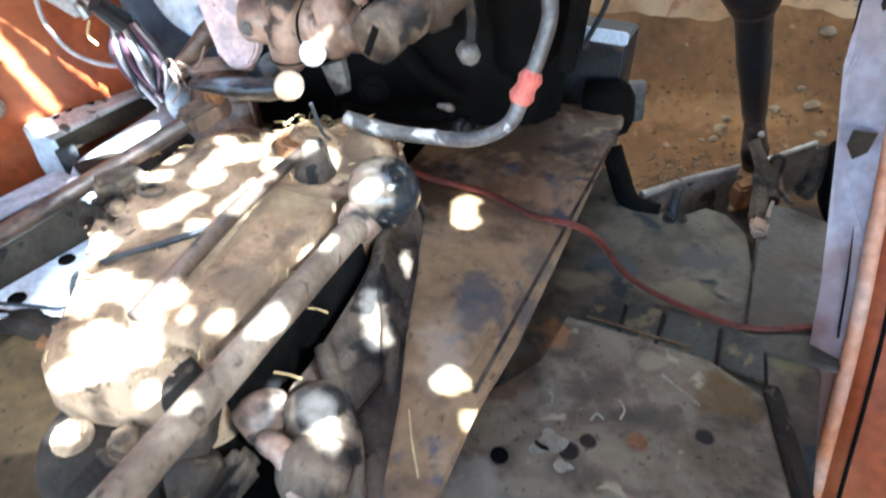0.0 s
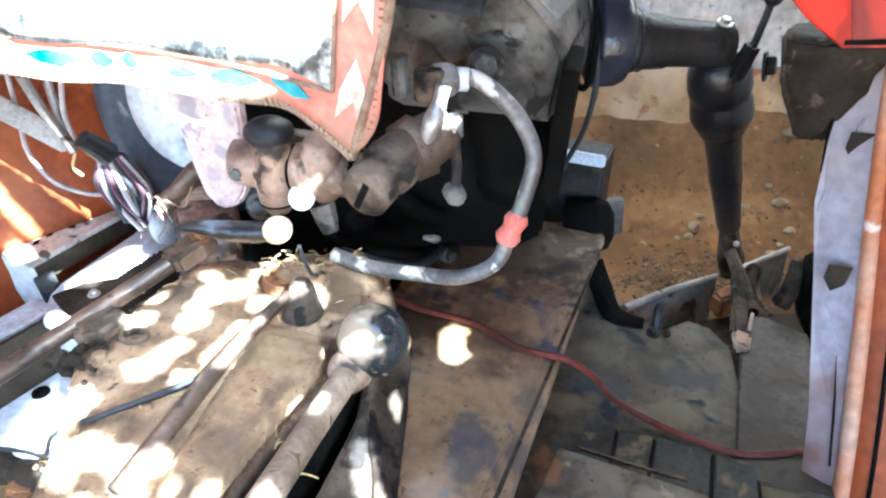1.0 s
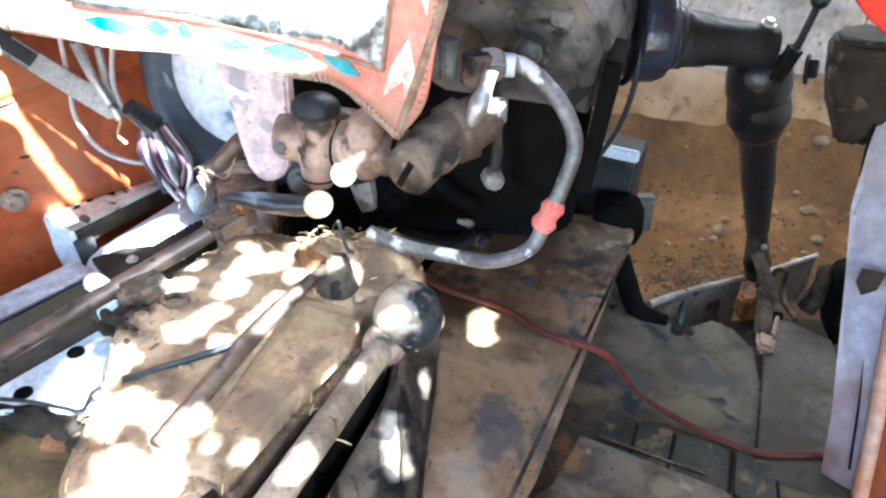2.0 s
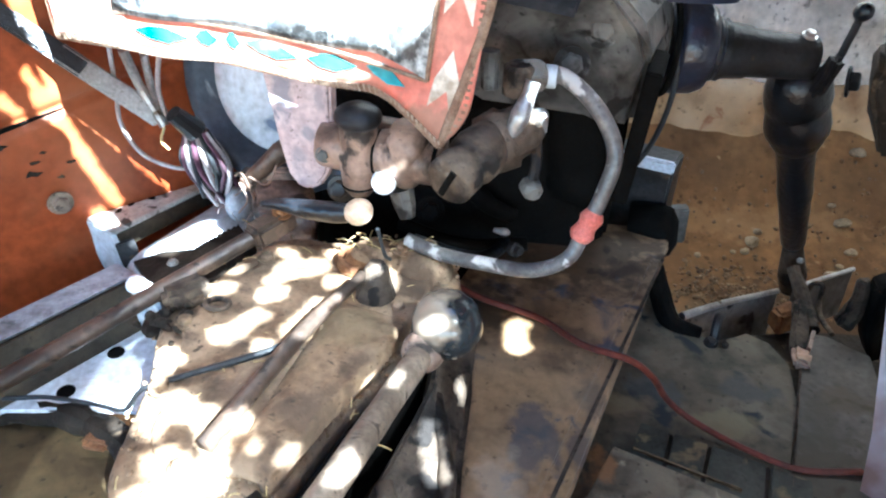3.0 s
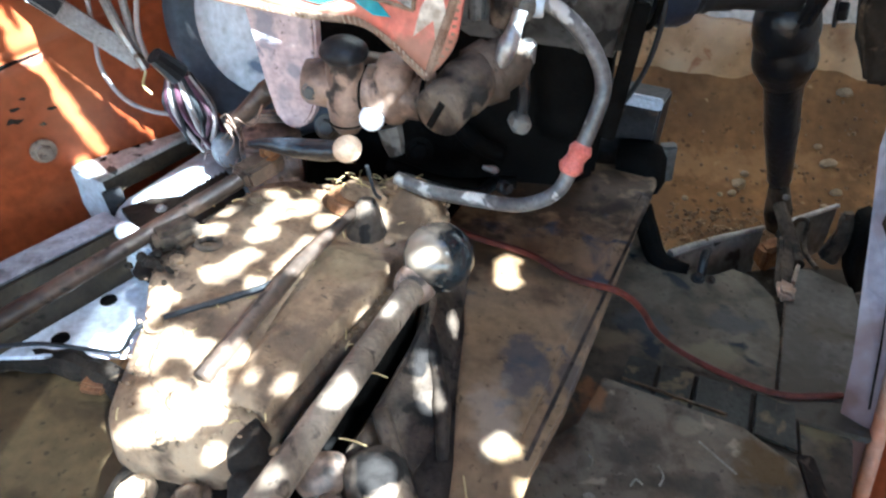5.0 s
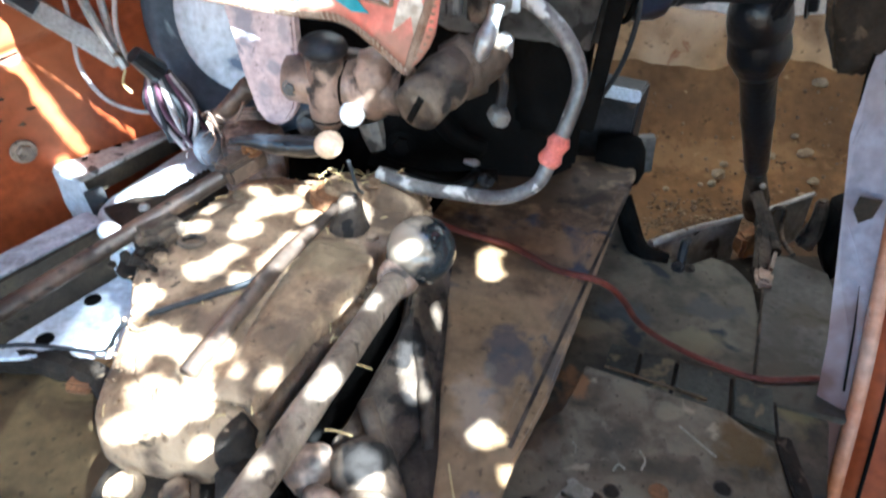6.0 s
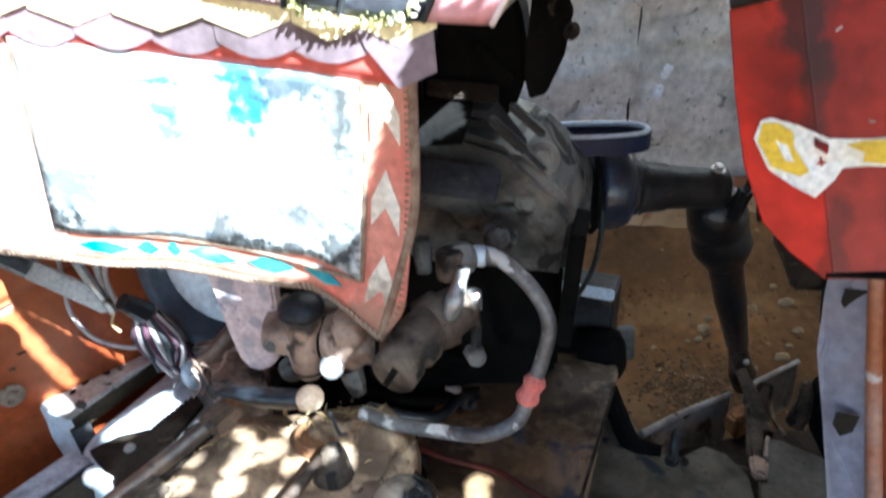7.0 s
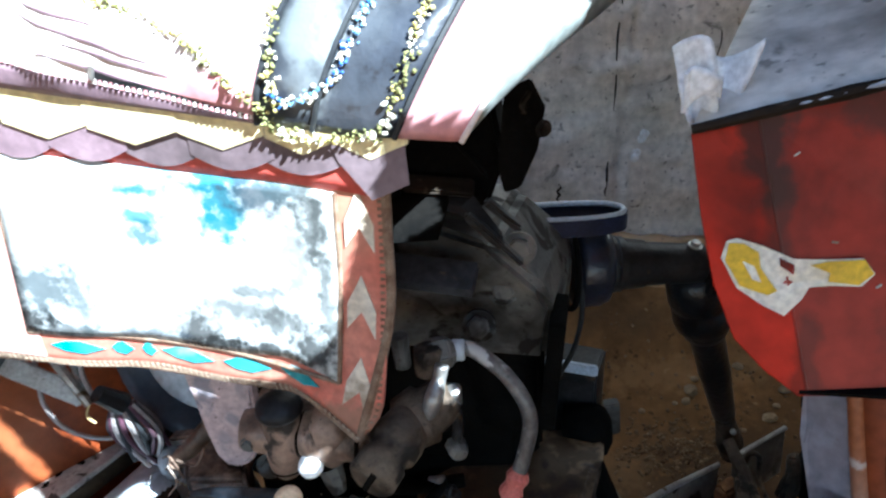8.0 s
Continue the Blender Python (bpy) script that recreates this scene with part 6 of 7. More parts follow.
    # pink strap plate and the drum behind
    part("stay_plate", roughen(prism([V(-0.292, 0.595, 0.72), V(-0.199, 0.575, 0.72), V(-0.202, 0.577, 0.62), V(-0.205, 0.578, 0.585), V(-0.214, 0.580, 0.555), V(-0.226, 0.583, 0.538), V(-0.240, 0.586, 0.530), V(-0.254, 0.589, 0.532), V(-0.266, 0.592, 0.549), V(-0.275, 0.594, 0.594), V(-0.281, 0.595, 0.640)], (0.008, 0.012, 0), 0.003), 0.001, 30), PINK_PAINT, tractor, "pinkish primed flat stay")
    centre, axis = V(-0.327, 0.780, 0.609), V(-0.25, -0.9, 0.25).normalized()
    air = part("air_drum", lathe(centre - axis * 0.03, axis, [(-0.04, 0.09), (0, 0.114), (0.020, 0.117), (0.028, 0.113), (0.032, 0.093), (0.034, 0.056), (0.033, 0.005)], 40), WHITE_DRUM, tractor, "dull white metal drum with a dark rim", smooth=True)
    part("rim", lathe(centre - axis * 0.05, axis, [(0, 0.143), (0.0, 0.172), (0.030, 0.182), (0.040, 0.177), (0.039, 0.154), (0.01, 0.141)], 40), BLUE_GREY, air, "blue-grey rim", smooth=True)
    # Disc in near-black paints the shaded gap between rim and drum.
    part("backing", lathe(centre - axis * 0.07, axis, [(0, 0.001), (0, 0.155), (0.004, 0.155), (0.004, 0.001)], 36), OIL_SHADE_BLACK, air, "near-black disc that paints the hollow behind the drum")
    # dusty flank of the housing below the drum, with a short stub
    flank = part("housing_flank", roughen(prism([V(-0.338, 0.643, 0.462), V(-0.252, 0.632, 0.468), V(-0.257, 0.662, 0.470), V(-0.268, 0.709, 0.472), V(-0.306, 0.728, 0.474), V(-0.350, 0.723, 0.474), V(-0.360, 0.692, 0.468)], (0, 0, -0.09), 0.006), 0.006, 24, 2), CASTING_TAN, tractor, "dusty brown flank of the housing", smooth=True)
    part("ledge", roughen(bar(V(-0.385, 0.728, 0.470), V(-0.262, 0.712, 0.486), 0.022, 0.018, edge=0.004), 0.003, 40, 1), CASTING_TAN, flank, "pale brown ledge")
    part("stub", roughen(tube([V(-0.335, 0.63, 0.514), V(-0.312, 0.622, 0.537), V(-0.276, 0.625, 0.570)], [0.010, 0.0125, 0.0135], 12, 5), 0.002, 50), DARK_ROD, flank, "short brown iron stub", smooth=True)
    part("stub_end", ball((-0.337, 0.628, 0.510), 0.0125, (-0.6, 0.1, -0.6), 0.6), CASTING_TAN, flank, smooth=True)
    for q0, q1, q2 in ((V(-0.350, 0.62, 0.525), V(-0.336, 0.612, 0.532), V(-0.325, 0.612, 0.495)), (V(-0.325, 0.605, 0.533), V(-0.300, 0.60, 0.526), V(-0.283, 0.60, 0.556)), (V(-0.342, 0.61, 0.520), V(-0.330, 0.60, 0.500), V(-0.345, 0.60, 0.478)), (V(-0.372, 0.66, 0.470), V(-0.352, 0.64, 0.492), V(-0.341, 0.63, 0.515))):
        part("cut_wire", tube([q0, q1, q2], 0.0016, 6, 5, wobble=0.3), CASTING_TAN, flank, "tan cut wire")


def build_hoses():
    hose_line = [V(0.045, 0.566, 0.706), V(0.073, 0.560, 0.705), V(0.112, 0.540, 0.675), V(0.133, 0.523, 0.633), V(0.124, 0.511, 0.583), V(0.110, 0.503, 0.545), V(0.095, 0.495, 0.508), V(0.055, 0.496, 0.486), V(0.0, 0.510, 0.481), V(-0.060, 0.528, 0.480), V(-0.105, 0.55, 0.484)]
    hose = part("hose", tube(hose_line, 0.0092, 14, 8), HOSE, tractor, "cloudy clear plastic hose", smooth=True)
    part("tape", tube([V(0.119, 0.508, 0.566), V(0.115, 0.505, 0.556), V(0.109, 0.502, 0.543), V(0.105, 0.500, 0.532)], [0.0105, 0.0150, 0.0125, 0.0145, 0.0105], 14, 4, wobble=0.3), TAPE, hose, "faded red tape wound round the joint")
    part("clip", lathe((0.046, 0.565, 0.705), (1, -0.15, 0), [(0, 0.0115), (0.002, 0.013), (0.014, 0.013), (0.016, 0.0115)], 16), WHITE_DRUM, hose, "white hose end", smooth=True)
    part("hose", tube([V(-0.10, 0.575, 0.468), V(-0.04, 0.565, 0.455), V(0.0, 0.585, 0.44), V(0.03, 0.64, 0.43)], 0.009, 10), RUBBER, tractor, "black rubber hose", smooth=True)
    part("wire", tube([V(-0.052, 0.578, 0.400), V(0.004, 0.551, 0.392), V(0.074, 0.528, 0.386), V(0.128, 0.480, 0.386), V(0.185, 0.457, 0.386), V(0.225, 0.470, 0.345), V(0.262, 0.490, 0.285), V(0.308, 0.491, 0.246), V(0.369, 0.456, 0.238), V(0.433, 0.428, 0.238), V(0.513, 0.43, 0.240)], 0.0046, 8), RED_WIRE, tractor, "dull red cable across the floor", smooth=True)
    part("wire", tube([V(-0.204, 0.378, 0.462), V(-0.229, 0.363, 0.454), V(-0.271, 0.338, 0.453), V(-0.325, 0.308, 0.452), V(-0.365, 0.315, 0.425), V(-0.432, 0.368, 0.33), V(-0.520, 0.435, 0.256), V(-0.60, 0.447, 0.250), V(-0.66, 0.440, 0.249), V(-0.80, 0.42, 0.249)], [0.0042, 0.0044, 0.0040, 0.0032, 0.0028, 0.0028, 0.0030, 0.0034, 0.0034, 0.0030], 8), BLACK_WIRE, tractor, "thin black cable", smooth=True)
    part("wire", tube([V(0.255, 0.80, 0.70), V(0.262, 0.79, 0.62), V(0.255, 0.80, 0.54), V(0.235, 0.83, 0.46)], 0.0045, 8), BLACK_WIRE, tractor, smooth=True)
    part("wire", tube([V(-0.135, 0.50, 0.53), V(-0.128, 0.505, 0.49), V(-0.125, 0.53, 0.465)], 0.0025, 6), BLACK_WIRE, tractor)
    # bundle of cut wires with a taped neck
    top, low = V(-0.448, 0.735, 0.535), V(-0.445, 0.765, 0.405)
    loom = part("wire_loom", tube([top + V(-0.02, -0.02, 0.035), top], [0.013, 0.018], 12, 3), RUBBER, tractor, "taped loom of loose coloured wires")
    rng = random.Random(4)
    for k in range(18):
        w = 2 * math.pi * k / 18
        o = V(math.cos(w), 0.5 * math.sin(w), 0)
        mat = (BLACK_WIRE, PURPLE_WIRE, PALE_WIRE)[k % 3]
        part("strand", tube([top + o * 0.016, top.lerp(low, 0.5) + o * rng.uniform(0.030, 0.042), low + o * rng.uniform(0.014, 0.03) + V(rng.uniform(-0.02, 0.02), 0, rng.uniform(-0.015, 0.02))], 0.0042, 6, 4), mat, loom)
    for k in range(16):
        p = V(-0.395 + rng.uniform(-0.03, 0.04), 0.745 + rng.uniform(-0.03, 0.03), 0.39 + rng.uniform(-0.02, 0.03))
        d = V(rng.uniform(-1, 1), rng.uniform(-0.6, 0.6), rng.uniform(-0.4, 1)) * 0.03
        part("fibre", tube([p, p + d * 0.5 + V(0, -0.006, 0.006), p + d], 0.0009, 5, 3), STRAW if k % 2 else PALE_WIRE, loom)
    part("wire", tube([V(-0.556, 0.745, 0.66), V(-0.561, 0.742, 0.592), V(-0.566, 0.74, 0.537), V(-0.545, 0.74, 0.490), V(-0.504, 0.742, 0.468), V(-0.462, 0.75, 0.462)], 0.0034, 8), PALE_WIRE, tractor, "stiff pale loose cable", smooth=True)
    part("wire", tube([V(-0.500, 0.742, 0.535), V(-0.507, 0.738, 0.515), V(-0.498, 0.738, 0.500)], 0.0022, 6), STRAW, tractor, "short cut wire")
    part("wire", tube([V(-0.480, 0.742, 0.66), V(-0.492, 0.735, 0.60), V(-0.488, 0.735, 0.55)], 0.0038, 8), PALE_WIRE, tractor, "pale loose wire", smooth=True)
    part("wire", tube([V(-0.52, 0.715, 0.66), V(-0.515, 0.73, 0.60), V(-0.49, 0.725, 0.545)], 0.007, 8), STEEL, tractor)


build_levers()
build_valve()
build_hoses()


# ---- decorated vinyl cover over the dashboard ----
cover = thing("dashboard_cover", (-0.27, 0.58, 0.66), "faded red and white vinyl dashboard cover with clear window and fringe", "cover")
TL, TR, BL, BR = V(-0.530, 0.612, 1.010), V(-0.012, 0.490, 0.985), V(-0.548, 0.645, 0.705), V(-0.040, 0.500, 0.690)
OUT = V(-0.27, -0.96, 0.05).normalized()


def on_cover(u, v, lift=0.0):
    """u across, v down the hanging front; the outer lower corner sags and billows."""
    w, low = max(0.0, (u - 0.85) / 0.15), max(0.0, v)
    p = TL.lerp(TR, u).lerp(BL.lerp(BR, u), v)
    p += (TR - TL) * (w * (0.022 * math.sin(2.4 * min(low, 1.0)) - 0.045 * max(0.0, (v - 0.86) / 0.14) ** 2))
    p += OUT * (0.012 * math.sin(u * 5 + v * 2) * v - 0.010 * math.sin(math.pi * u) * math.sin(math.pi * v) + lift)
    p += V(0, 0, -0.034 * max(0.0, (u - 0.80) / 0.20) ** 1.25 * low ** 1.5) + OUT * (0.014 * max(0.0, (u - 0.80) / 0.2) * v)
    p += V(0, 0, 0.003 * math.sin(u * 17) * v - 0.004 * low ** 3)
    return p


def patch(u0, u1, v0, v1, lift, thick, nu=24, nv=16):
    return sheet(lambda a, b: on_cover(u0 + (u1 - u0) * a, v0 + (v1 - v0) * b, lift), nu, nv, thick)


def flat_patch(points, lift, thick=0.001):
    own = bmesh.new()
    a = [own.verts.new(on_cover(u, v, lift)) for u, v in points]
    b = [own.verts.new(on_cover(u, v, lift + thick)) for u, v in points]
    own.faces.new(b)
    for i in range(len(a)):
        j = (i + 1) % len(a)
        own.faces.new((a[i], a[j], b[j], b[i]))
    return own


def film_marks():
    """Blue print and dirt of the clear window."""
    blue, pale, grey, dark, haze = (0.045, 0.21, 0.29), (0.12, 0.28, 0.34), (0.055, 0.072, 0.095), (0.012, 0.0125, 0.013), (0.085, 0.09, 0.09)
    marks = [(0.685, 0.165, 0.055, 0.030, blue, 0.9), (0.695, 0.26, 0.036, 0.065, blue, 0.95), (0.688, 0.34, 0.034, 0.045, blue, 0.9), (0.515, 0.235, 0.040, 0.014, blue, 0.9), (0.515, 0.335, 0.034, 0.018, pale, 0.95), (0.512, 0.41, 0.026, 0.032, (0.05, 0.14, 0.19), 0.85), (0.57, 0.14, 0.05, 0.02, pale, 0.7),
             (0.765, 0.225, 0.045, 0.055, grey, 0.85), (0.82, 0.20, 0.04, 0.035, (0.075, 0.11, 0.13), 0.85), (0.87, 0.30, 0.022, 0.12, haze, 0.8), (0.835, 0.42, 0.025, 0.12, haze, 0.55), (0.888, 0.50, 0.012, 0.24, (0.06, 0.066, 0.066), 0.75),
             (0.24, 0.66, 0.06, 0.08, (0.075, 0.095, 0.108), 0.85), (0.19, 0.80, 0.045, 0.035, dark, 0.85), (0.27, 0.83, 0.06, 0.022, dark, 0.7), (0.325, 0.70, 0.018, 0.11, (0.11, 0.13, 0.14), 0.75),
             (0.60, 0.80, 0.035, 0.06, (0.05, 0.05, 0.05), 0.85), (0.64, 0.835, 0.06, 0.022, dark, 0.8), (0.76, 0.84, 0.08, 0.020, dark, 0.85), (0.86, 0.80, 0.035, 0.05, dark, 0.85), (0.74, 0.60, 0.05, 0.018, (0.08, 0.085, 0.085), 0.75), (0.72, 0.68, 0.07, 0.03, haze, 0.7), (0.80, 0.72, 0.05, 0.035, (0.07, 0.073, 0.073), 0.75), (0.48, 0.835, 0.05, 0.014, grey, 0.7)]
    stain_shade(WINDOW_FILM, [(tuple(on_cover(u, v, 0.007)), (0.90 * ru, 0.07, 0.56 * rv), colour, strength) for u, v, ru, rv, colour, strength in marks], 80, 2.2, 1.5)


film_marks()


def build_cover():
    front = part("front_panel", patch(0, 1, 0, 1, 0.0, 0.004, 40, 24), VINYL_RED, cover, "faded red vinyl panel", smooth=True)
    window = part("window", sheet(lambda a, b: on_cover(0.915 - (0.737 - 0.035 * (1 - b)) * (1 - a), (0.112 + 0.075 * a) * (1 - b) + 0.862 * b, 0.005), 30, 20, 0.003), WINDOW_FILM, cover, "clouded clear plastic window", smooth=True)
    part("left_strip", patch(0.012, 0.200, 0.02, 0.98, 0.004, 0.002, 6, 14), VINYL_BLUSH, cover, "sun-bleached pink strip")
    part("top_strip", sheet(lambda a, b: on_cover(0.16 + 0.825 * a, 0.03 + (0.078 + 0.075 * a) * b, 0.0045), 24, 4, 0.002), VINYL_SCARLET, cover, "brighter red strip under the fringe", smooth=True)
    # braids round the window and the hem
    line = lambda pts, lift: [on_cover(u, v, lift) for u, v in pts]
    part("braid", tube(line([(0.213, 0.112), (0.196, 0.5), (0.178, 0.862)], 0.006), 0.0022, 6), TRIM_BROWN, front)
    part("braid", tube(line([(0.178, 0.865), (0.4, 0.865), (0.65, 0.865), (0.915, 0.865)], 0.006), 0.0024, 6), TRIM_BROWN, front)
    part("braid", tube(line([(0.914, 0.187), (0.916, 0.5), (0.915, 0.865)], 0.006), 0.0028, 6), TRIM_BROWN, front)
    part("hem", tube(line([(0.0, 0.0), (0.0, 0.5), (0.0, 1.0)], 0.0), 0.0048, 8), TRIM_BROWN, front, "brown stitched hem")
    part("hem", tube(line([(0.0, 1.0), (0.2, 1.0), (0.4, 1.0), (0.6, 1.0), (0.8, 1.0), (0.9, 1.0), (1.0, 1.0)], 0.0), 0.0052, 8), TRIM_BROWN, front, "brown stitched hem")
    part("hem", tube(line([(1.0, 0.0), (1.0, 0.3), (1.0, 0.6), (1.0, 1.0)], 0.0), 0.0055, 8), TRIM_BROWN, front, "brown stitched hem")
    for k in range(150):
        p = on_cover(0.004 + 0.992 * k / 149, 0.995, 0.0045)
        part("stitch", bar(p + V(-0.0012, 0, 0.0040), p + V(0.0014, 0, -0.0045), 0.0017, 0.0020, OUT, 0), STITCH if k % 2 else TRIM_BROWN, front)
    for k in range(44):
        p = on_cover(0.988, 0.02 + 0.96 * k / 43, 0.005)
        part("stitch", bar(p, p + V(0.006, 0, 0), 0.0028, 0.002, OUT, 0), TRIM_BROWN, front)
    # white chevrons down the side, turquoise lozenges along the bottom
    for k in range(3):
        v = 0.165 + 0.285 * k
        a, b = 0.928, 0.980
        m = (a + b) / 2
        part("chevron", flat_patch([(m, v), (b, v + 0.11), (b, v + 0.20), (m, v + 0.125), (a, v + 0.20), (a, v + 0.11)], 0.005), CHEVRON, front)
    for k, (u, w) in enumerate(((0.287, 0.066), (0.397, 0.028), (0.462, 0.018), (0.556, 0.064), (0.701, 0.060), (0.830, 0.046))):
        part("lozenge", flat_patch([(u - w, 0.915), (u - 0.45 * w, 0.893), (u + 0.1 * w, 0.890), (u + w, 0.925), (u + 0.2 * w, 0.950), (u - 0.5 * w, 0.940)], 0.005), TEAL, front)
    # scalloped fringe over the top edge
    for k, u in enumerate((0.0, 0.15, 0.30, 0.45, 0.595, 0.735, 0.862)):
        pts = [(u - 0.08, -0.04)] + [(u - 0.08 + 0.16 * i / 8, 0.088 + 0.048 * math.sin(math.pi * i / 8)) for i in range(9)] + [(u + 0.08, -0.04)]
        part("scallop", flat_patch(pts, 0.0090 + 0.0010 * (k % 2), 0.0008), VINYL_MAUVE if k < 4 else VINYL_MAUVE_DULL, cover, "mauve scalloped fringe")
    tips = (0.03, 0.205, 0.377, 0.553, 0.721, 0.870, 0.987)
    for k, u in enumerate(tips):
        w = 0.088 if k < 4 else 0.080 if k == 4 else 0.066
        rise = -0.05 * max(0, 0.45 - u)
        part("zigzag", flat_patch([(u - w, min(-0.065, 0.155 * (u - w) - 0.158)), (u + w, min(-0.065, 0.155 * (u + w) - 0.158)), (u + w, 0.012 + rise), (u, 0.066 + rise), (u - w, 0.018 + rise)], 0.0112 + 0.0010 * (k % 2), 0.0008), VINYL_YELLOW, cover, "cream yellow zigzag trim")
    part("scallop", flat_patch([(0.90, -0.05), (1.04, -0.06), (1.05, 0.13), (0.985, 0.19), (0.93, 0.08)], 0.0105, 0.0008), VINYL_MAUVE_DULL, cover, "greyer mauve corner flap")

    # padded hood that leans out above the front
    def hood(u, v):
        end = max(0.0, (u - 0.865) / 0.135)
        v = v + (1 - v) * 0.55 * end ** 1.4
        along = -0.02 + 1.34 * min(u, 0.87) + 0.14 * max(0.0, u - 0.87)
        base = on_cover(along, -0.150 + 0.155 * min(along, 0.95), 0.0135)
        lean = V(0.02 + 0.13 * min(u, 0.87) ** 2 + 0.115 * end, 0.045, 0.165) * v
        puff = OUT * (0.022 * math.sin(math.pi * min(1.0, v * 1.25) ** 0.85) + (0.005 * math.sin(u * 23) + 0.003 * math.sin(u * 61)) * min(1, v * 4))
        return base + lean + puff + V(0, 0.10, 0) * max(0, v - 0.6) ** 1.5 * 2 + V(0.0, 0.07, 0.0) * end ** 2
    spans = ((0.0, 0.608, VINYL_WHITE, "pale pink and white quilted vinyl"), (0.608, 0.785, VINYL_NAVY, "dark blue-grey vinyl"), (0.785, 0.87, VINYL_PINK, "pink piped vinyl"), (0.87, 1.0, VINYL_GREY, "grey-white vinyl end"))
    for a, b, mat, label in spans:
        part("hood_panel", sheet(lambda u, v: hood(a + (b - a) * u, v), max(6, int(50 * (b - a))), 22, 0.005), mat, cover, label, smooth=True)
    for a in (0.608, 0.68, 0.785, 0.868):
        part("piping", tube([hood(a, v / 6) + OUT * 0.002 for v in range(7)], 0.0028, 6), VINYL_WHITE if a > 0.8 else BLACK_WIRE, cover)
    seam = lambda u: 0.19 - 0.16 * (u - 0.2) / 0.39
    part("zip", sheet(lambda a, b: hood(0.395 + 0.215 * a, seam(0.395 + 0.215 * a) + 0.012 + 0.055 * (1 - a) * b) + OUT * 0.0022, 24, 3, 0.002), DARK_STEEL, cover, "dark open zip")
    part("zip_slider", bar(hood(0.395, 0.125) + OUT * 0.004, hood(0.398, 0.205) + OUT * 0.004, 0.006, 0.003, OUT, 0.001), STEEL, cover, "zip slider")
    part("mauve_band", sheet(lambda a, b: hood(0.02 + 0.588 * a, (seam(0.02 + 0.588 * a) - 0.012) * b + 0.002) + OUT * 0.0016, 40, 4, 0.0015), VINYL_MAUVE, cover, "mauve band below the zip", smooth=True)
    for k in range(78):
        u = 0.04 + 0.563 * k / 77
        p = hood(u, seam(u)) + OUT * 0.0025
        part("zip_tooth", bar(p, p + V(0.0004, 0, 0.0042), 0.0030, 0.0020, OUT, 0), VINYL_WHITE if k % 2 else VINYL_PINK, cover)
    for k, (a, b, c, d) in enumerate(((0.30, 0.42, 0.47, 0.24), (0.30, 0.48, 0.40, 0.40), (0.33, 0.24, 0.50, 0.10), (0.36, 0.30, 0.52, 0.16))):
        part("pleat", tube([hood(a + (c - a) * q / 5, b + (d - b) * q / 5) + OUT * 0.0008 for q in range(6)], [0.0004, 0.0016, 0.0022, 0.002, 0.0014, 0.0004], 6), VINYL_MAUVE, cover)
    part("pink_quilt", sheet(lambda a, b: hood(0.44 + 0.166 * a, seam(0.44 + 0.166 * a) + 0.03 + 0.26 * a * b) + OUT * 0.0018, 16, 8, 0.0015), VINYL_PINK, cover, "pink quilted panel", smooth=True)
    stain_shade(VINYL_NAVY, [(tuple(hood(0.640, 0.55)), (0.028, 0.08, 0.075), (0.16, 0.175, 0.185), 0.75), (tuple(hood(0.655, 0.25)), (0.018, 0.06, 0.03), (0.12, 0.13, 0.14), 0.6)], 45)
    return hood


hood = build_cover()


def build_garland(name, points, mats, label):
    garland = thing(name, points[0], label, "garland")
    rng = random.Random(9)
    cord = curve(points, 40)
    k = 0
    last = cord[0]
    for p in cord:
        if (p - last).length < 0.0045:
            continue
        last = p
        for _ in range(5):
            o = V(rng.gauss(0, 1), rng.uniform(-1.0, 0.4), rng.gauss(0, 1)) * 0.0030
            part("bead", ball(p + o, rng.uniform(0.0010, 0.0024), (rng.uniform(-1, 1), rng.uniform(-1, 1), rng.uniform(-1, 1)), rng.uniform(0.35, 1.5), sides=6), mats[(k // 4 + rng.randrange(2)) % len(mats)], garland)
        k += 1
    return garland


over = lambda u, v: hood(u, v) + OUT * 0.003
garland_line = [over(0.37, 0.56), over(0.480, 0.42), over(0.560, 0.24), over(0.610, 0.10), over(0.640, 0.0) + V(0, 0, -0.002), over(0.68, 0.0) + V(0, 0, -0.006), over(0.735, 0.0) + V(0, 0, 0.0), over(0.768, 0.06), over(0.7625, 0.36), over(0.752, 0.64), over(0.74, 0.9)]
build_garland("bead_garland", garland_line, (BEAD_YELLOW, BEAD_GREEN, BEAD_GREEN, BEAD_WHITE), "faded yellow and olive bead garland over the cover")
build_garland("bead_garland", [over(0.622, 0.19), over(0.642, 0.155), over(0.664, 0.17), over(0.688, 0.26), over(0.692, 0.42), over(0.694, 0.68), over(0.70, 0.9)], (BEAD_BLUE, BEAD_WHITE, BEAD_PALE, BEAD_WHITE), "blue and white bead string on dark vinyl")
build_garland("bead_garland", [over(0.570, 0.9), over(0.590, 0.68), over(0.615, 0.36), over(0.632, 0.10)], (BEAD_YELLOW, BEAD_GREEN, BEAD_GREEN, BEAD_WHITE), "faded yellow and olive bead garland over the cover")


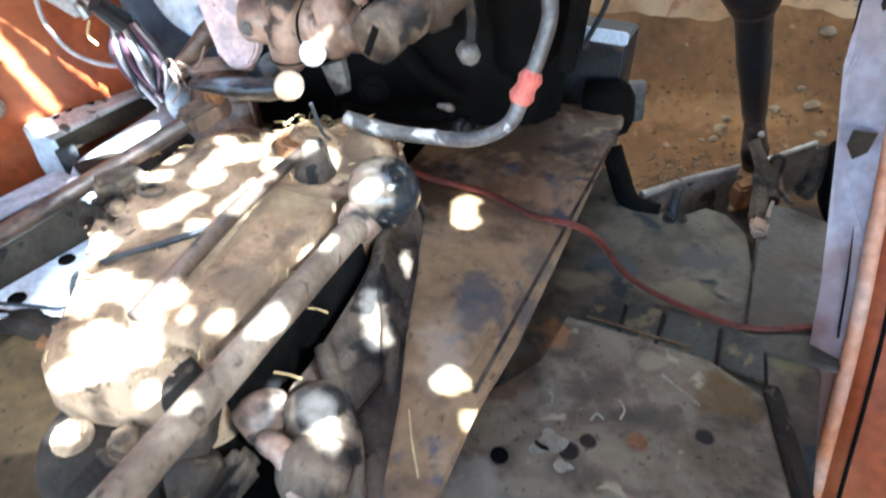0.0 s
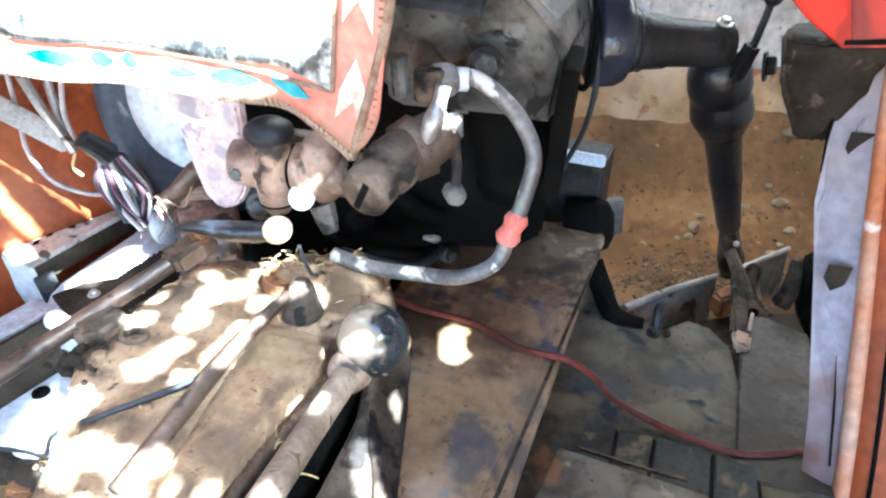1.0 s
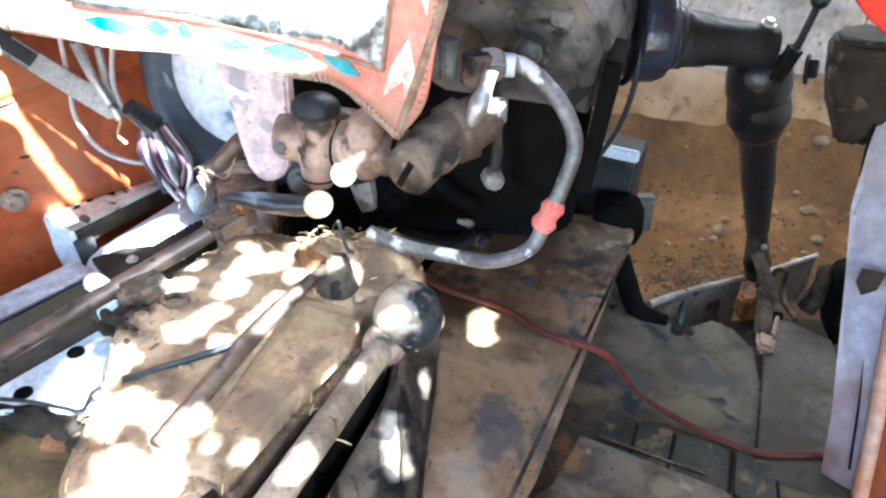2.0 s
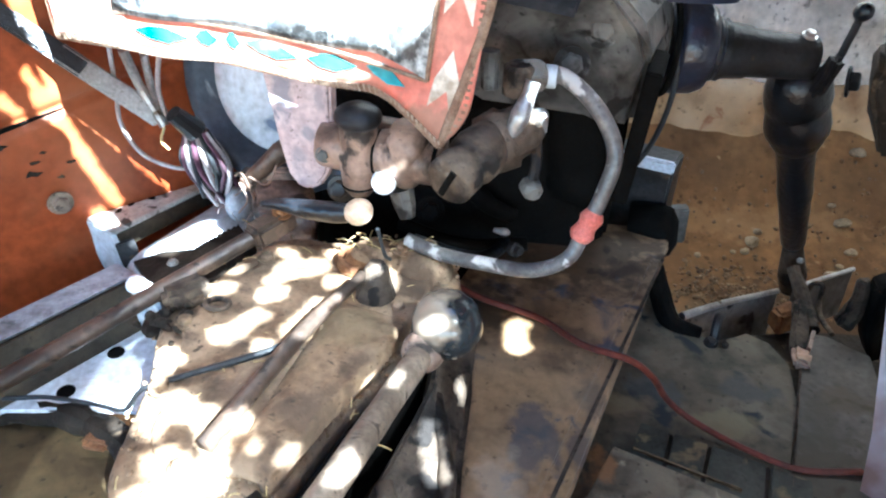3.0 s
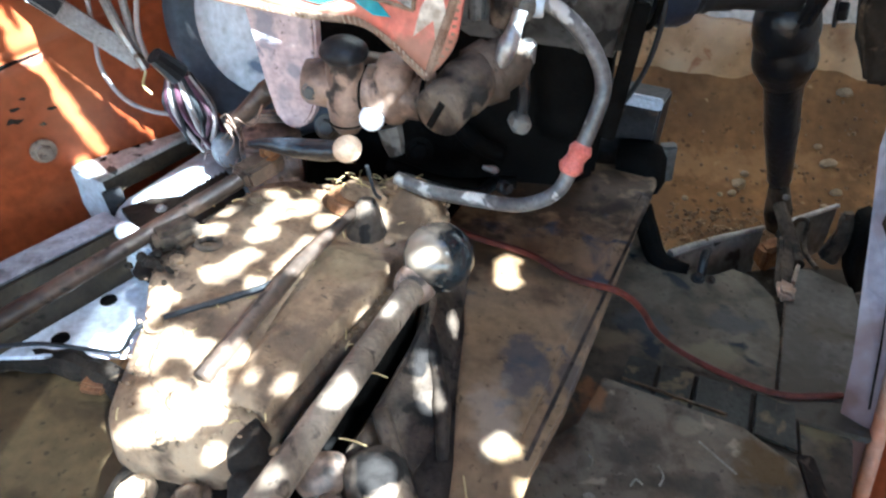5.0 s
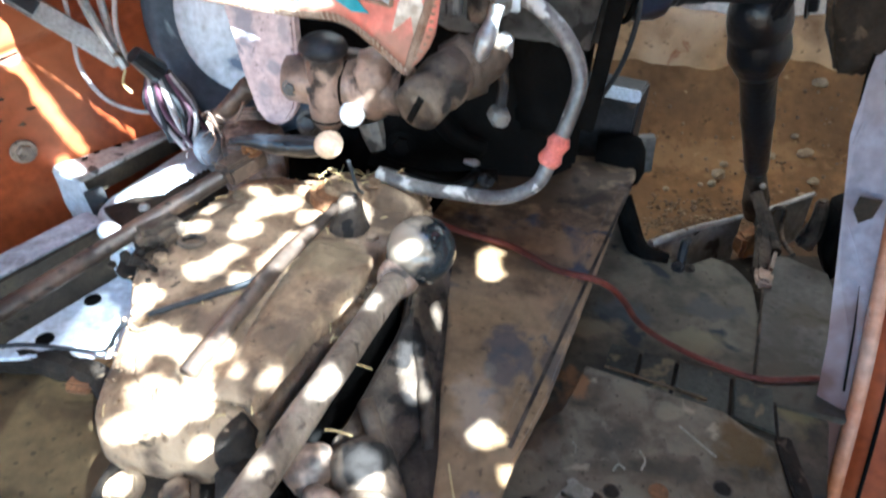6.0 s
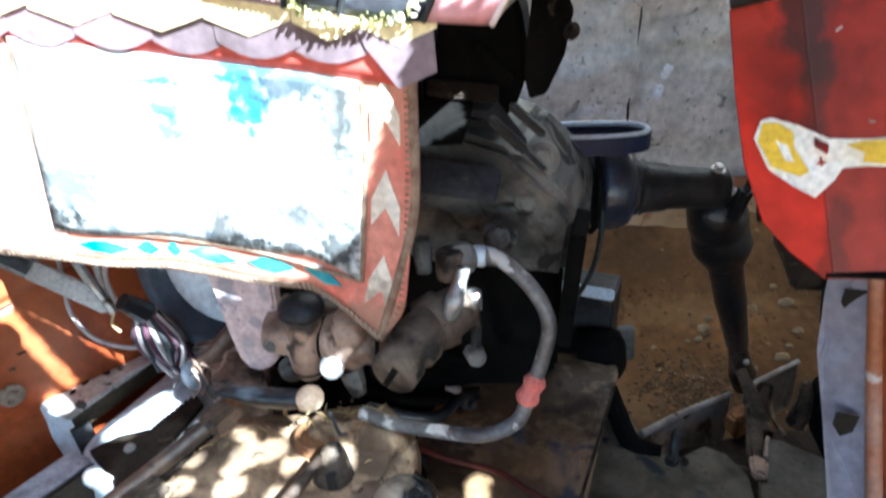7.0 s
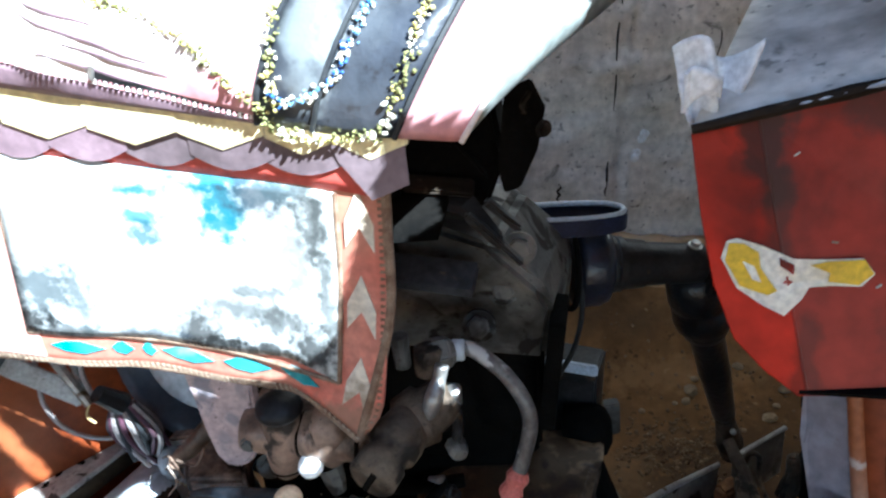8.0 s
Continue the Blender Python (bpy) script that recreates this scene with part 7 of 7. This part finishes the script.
# ---- loose things ----
def build_rag():
    rag = thing("rag", (0.235, 0.40, 1.0), "crumpled white rag hanging on the red guard", "rag")
    base = V(0.245, 0.392, 1.002)
    f = lambda u, v: base + V(-0.012 + 0.026 * u + 0.035 * v * (u - 0.3), 0.008 + 0.012 * math.sin(u * 9 + v * 2) + 0.02 * v, 0.055 * v + 0.010 * math.sin(u * 7) * v)
    part("cloth", sheet(f, 20, 16, 0.003), RAG, rag, smooth=True)
    g = lambda u, v: base + V(0.0 - 0.026 * u, 0.0 - 0.004 * math.sin(u * 6), 0.022 + 0.022 * v - 0.006 * u + 0.006 * math.sin(v * 5 + u * 4))
    part("corner", sheet(g, 12, 10, 0.003), RAG, rag, smooth=True)


def build_stones():
    rng = random.Random(3)
    spots = [(0.713, 1.308, 0.019), (0.885, 1.213, 0.019), (0.735, 1.34, 0.010), (0.66, 1.28, 0.008), (0.92, 1.25, 0.011), (0.86, 1.36, 0.016), (0.95, 1.36, 0.020), (0.568, 1.267, 0.008), (1.0, 1.5, 0.020), (0.80, 1.18, 0.007), (0.691, 1.282, 0.013), (0.958, 1.291, 0.015), (0.933, 1.405, 0.011), (0.628, 1.18, 0.006), (0.60, 1.19, 0.005), (0.66, 1.165, 0.006), (0.565, 1.20, 0.006), (0.64, 1.14, 0.005)]
    for x, y, r in spots:
        bm = bmesh.new()
        bmesh.ops.create_icosphere(bm, subdivisions=2, radius=r)
        for v in bm.verts:
            v.co = v.co * (1 + 0.5 * noise.noise(v.co * 40 + V(x * 9, y * 9, 0)))
            v.co.z *= 0.7
            v.co += V(x, y, ground_height(x, y) + r * 0.35)
        tagged(part("stone", bm, STONE, None, smooth=False), "pale tan stone lying on the earth", "stone", "stones on the ground")
    bm = bmesh.new()
    for _ in range(420):
        x, y = rng.uniform(0.3, 1.4), rng.uniform(0.9, 1.5)
        r = rng.uniform(0.002, 0.006)
        ball((x, y, ground_height(x, y) + r * 0.3), r, sides=5, bm=bm)
    for _ in range(260):
        x, y = rng.gauss(0.60, 0.075), rng.gauss(1.15, 0.05)
        r = rng.uniform(0.0025, 0.0065)
        ball((x, y, ground_height(x, y) + r * 0.4), r, (rng.uniform(-1, 1), rng.uniform(-1, 1), 1), rng.uniform(0.6, 1.2), sides=5, bm=bm)
    tagged(part("gravel", bm, PEBBLE, None), "fine gravel scattered over the earth", "gravel", kind="stuff")
    bm = bmesh.new()
    for _ in range(60):
        if rng.random() < 0.4:
            x, y = rng.uniform(-0.18, -0.06), rng.uniform(0.53, 0.575)
            z = 0.474
        else:
            x, y = rng.uniform(-0.36, -0.08), rng.uniform(0.15, 0.58)
            z = 0.449
        w = rng.uniform(0, 6.28)
        d = V(math.cos(w), math.sin(w), rng.uniform(-0.1, 0.25)) * rng.uniform(0.008, 0.026)
        tube([V(x, y, z), V(x, y, z + 0.002) + d * 0.5, V(x, y, z) + d], 0.0008, 4, 2, bm)
    tagged(part("straw", bm, STRAW, None), "bits of straw on the dusty housing", "straw", kind="stuff")


build_rag()
build_stones()
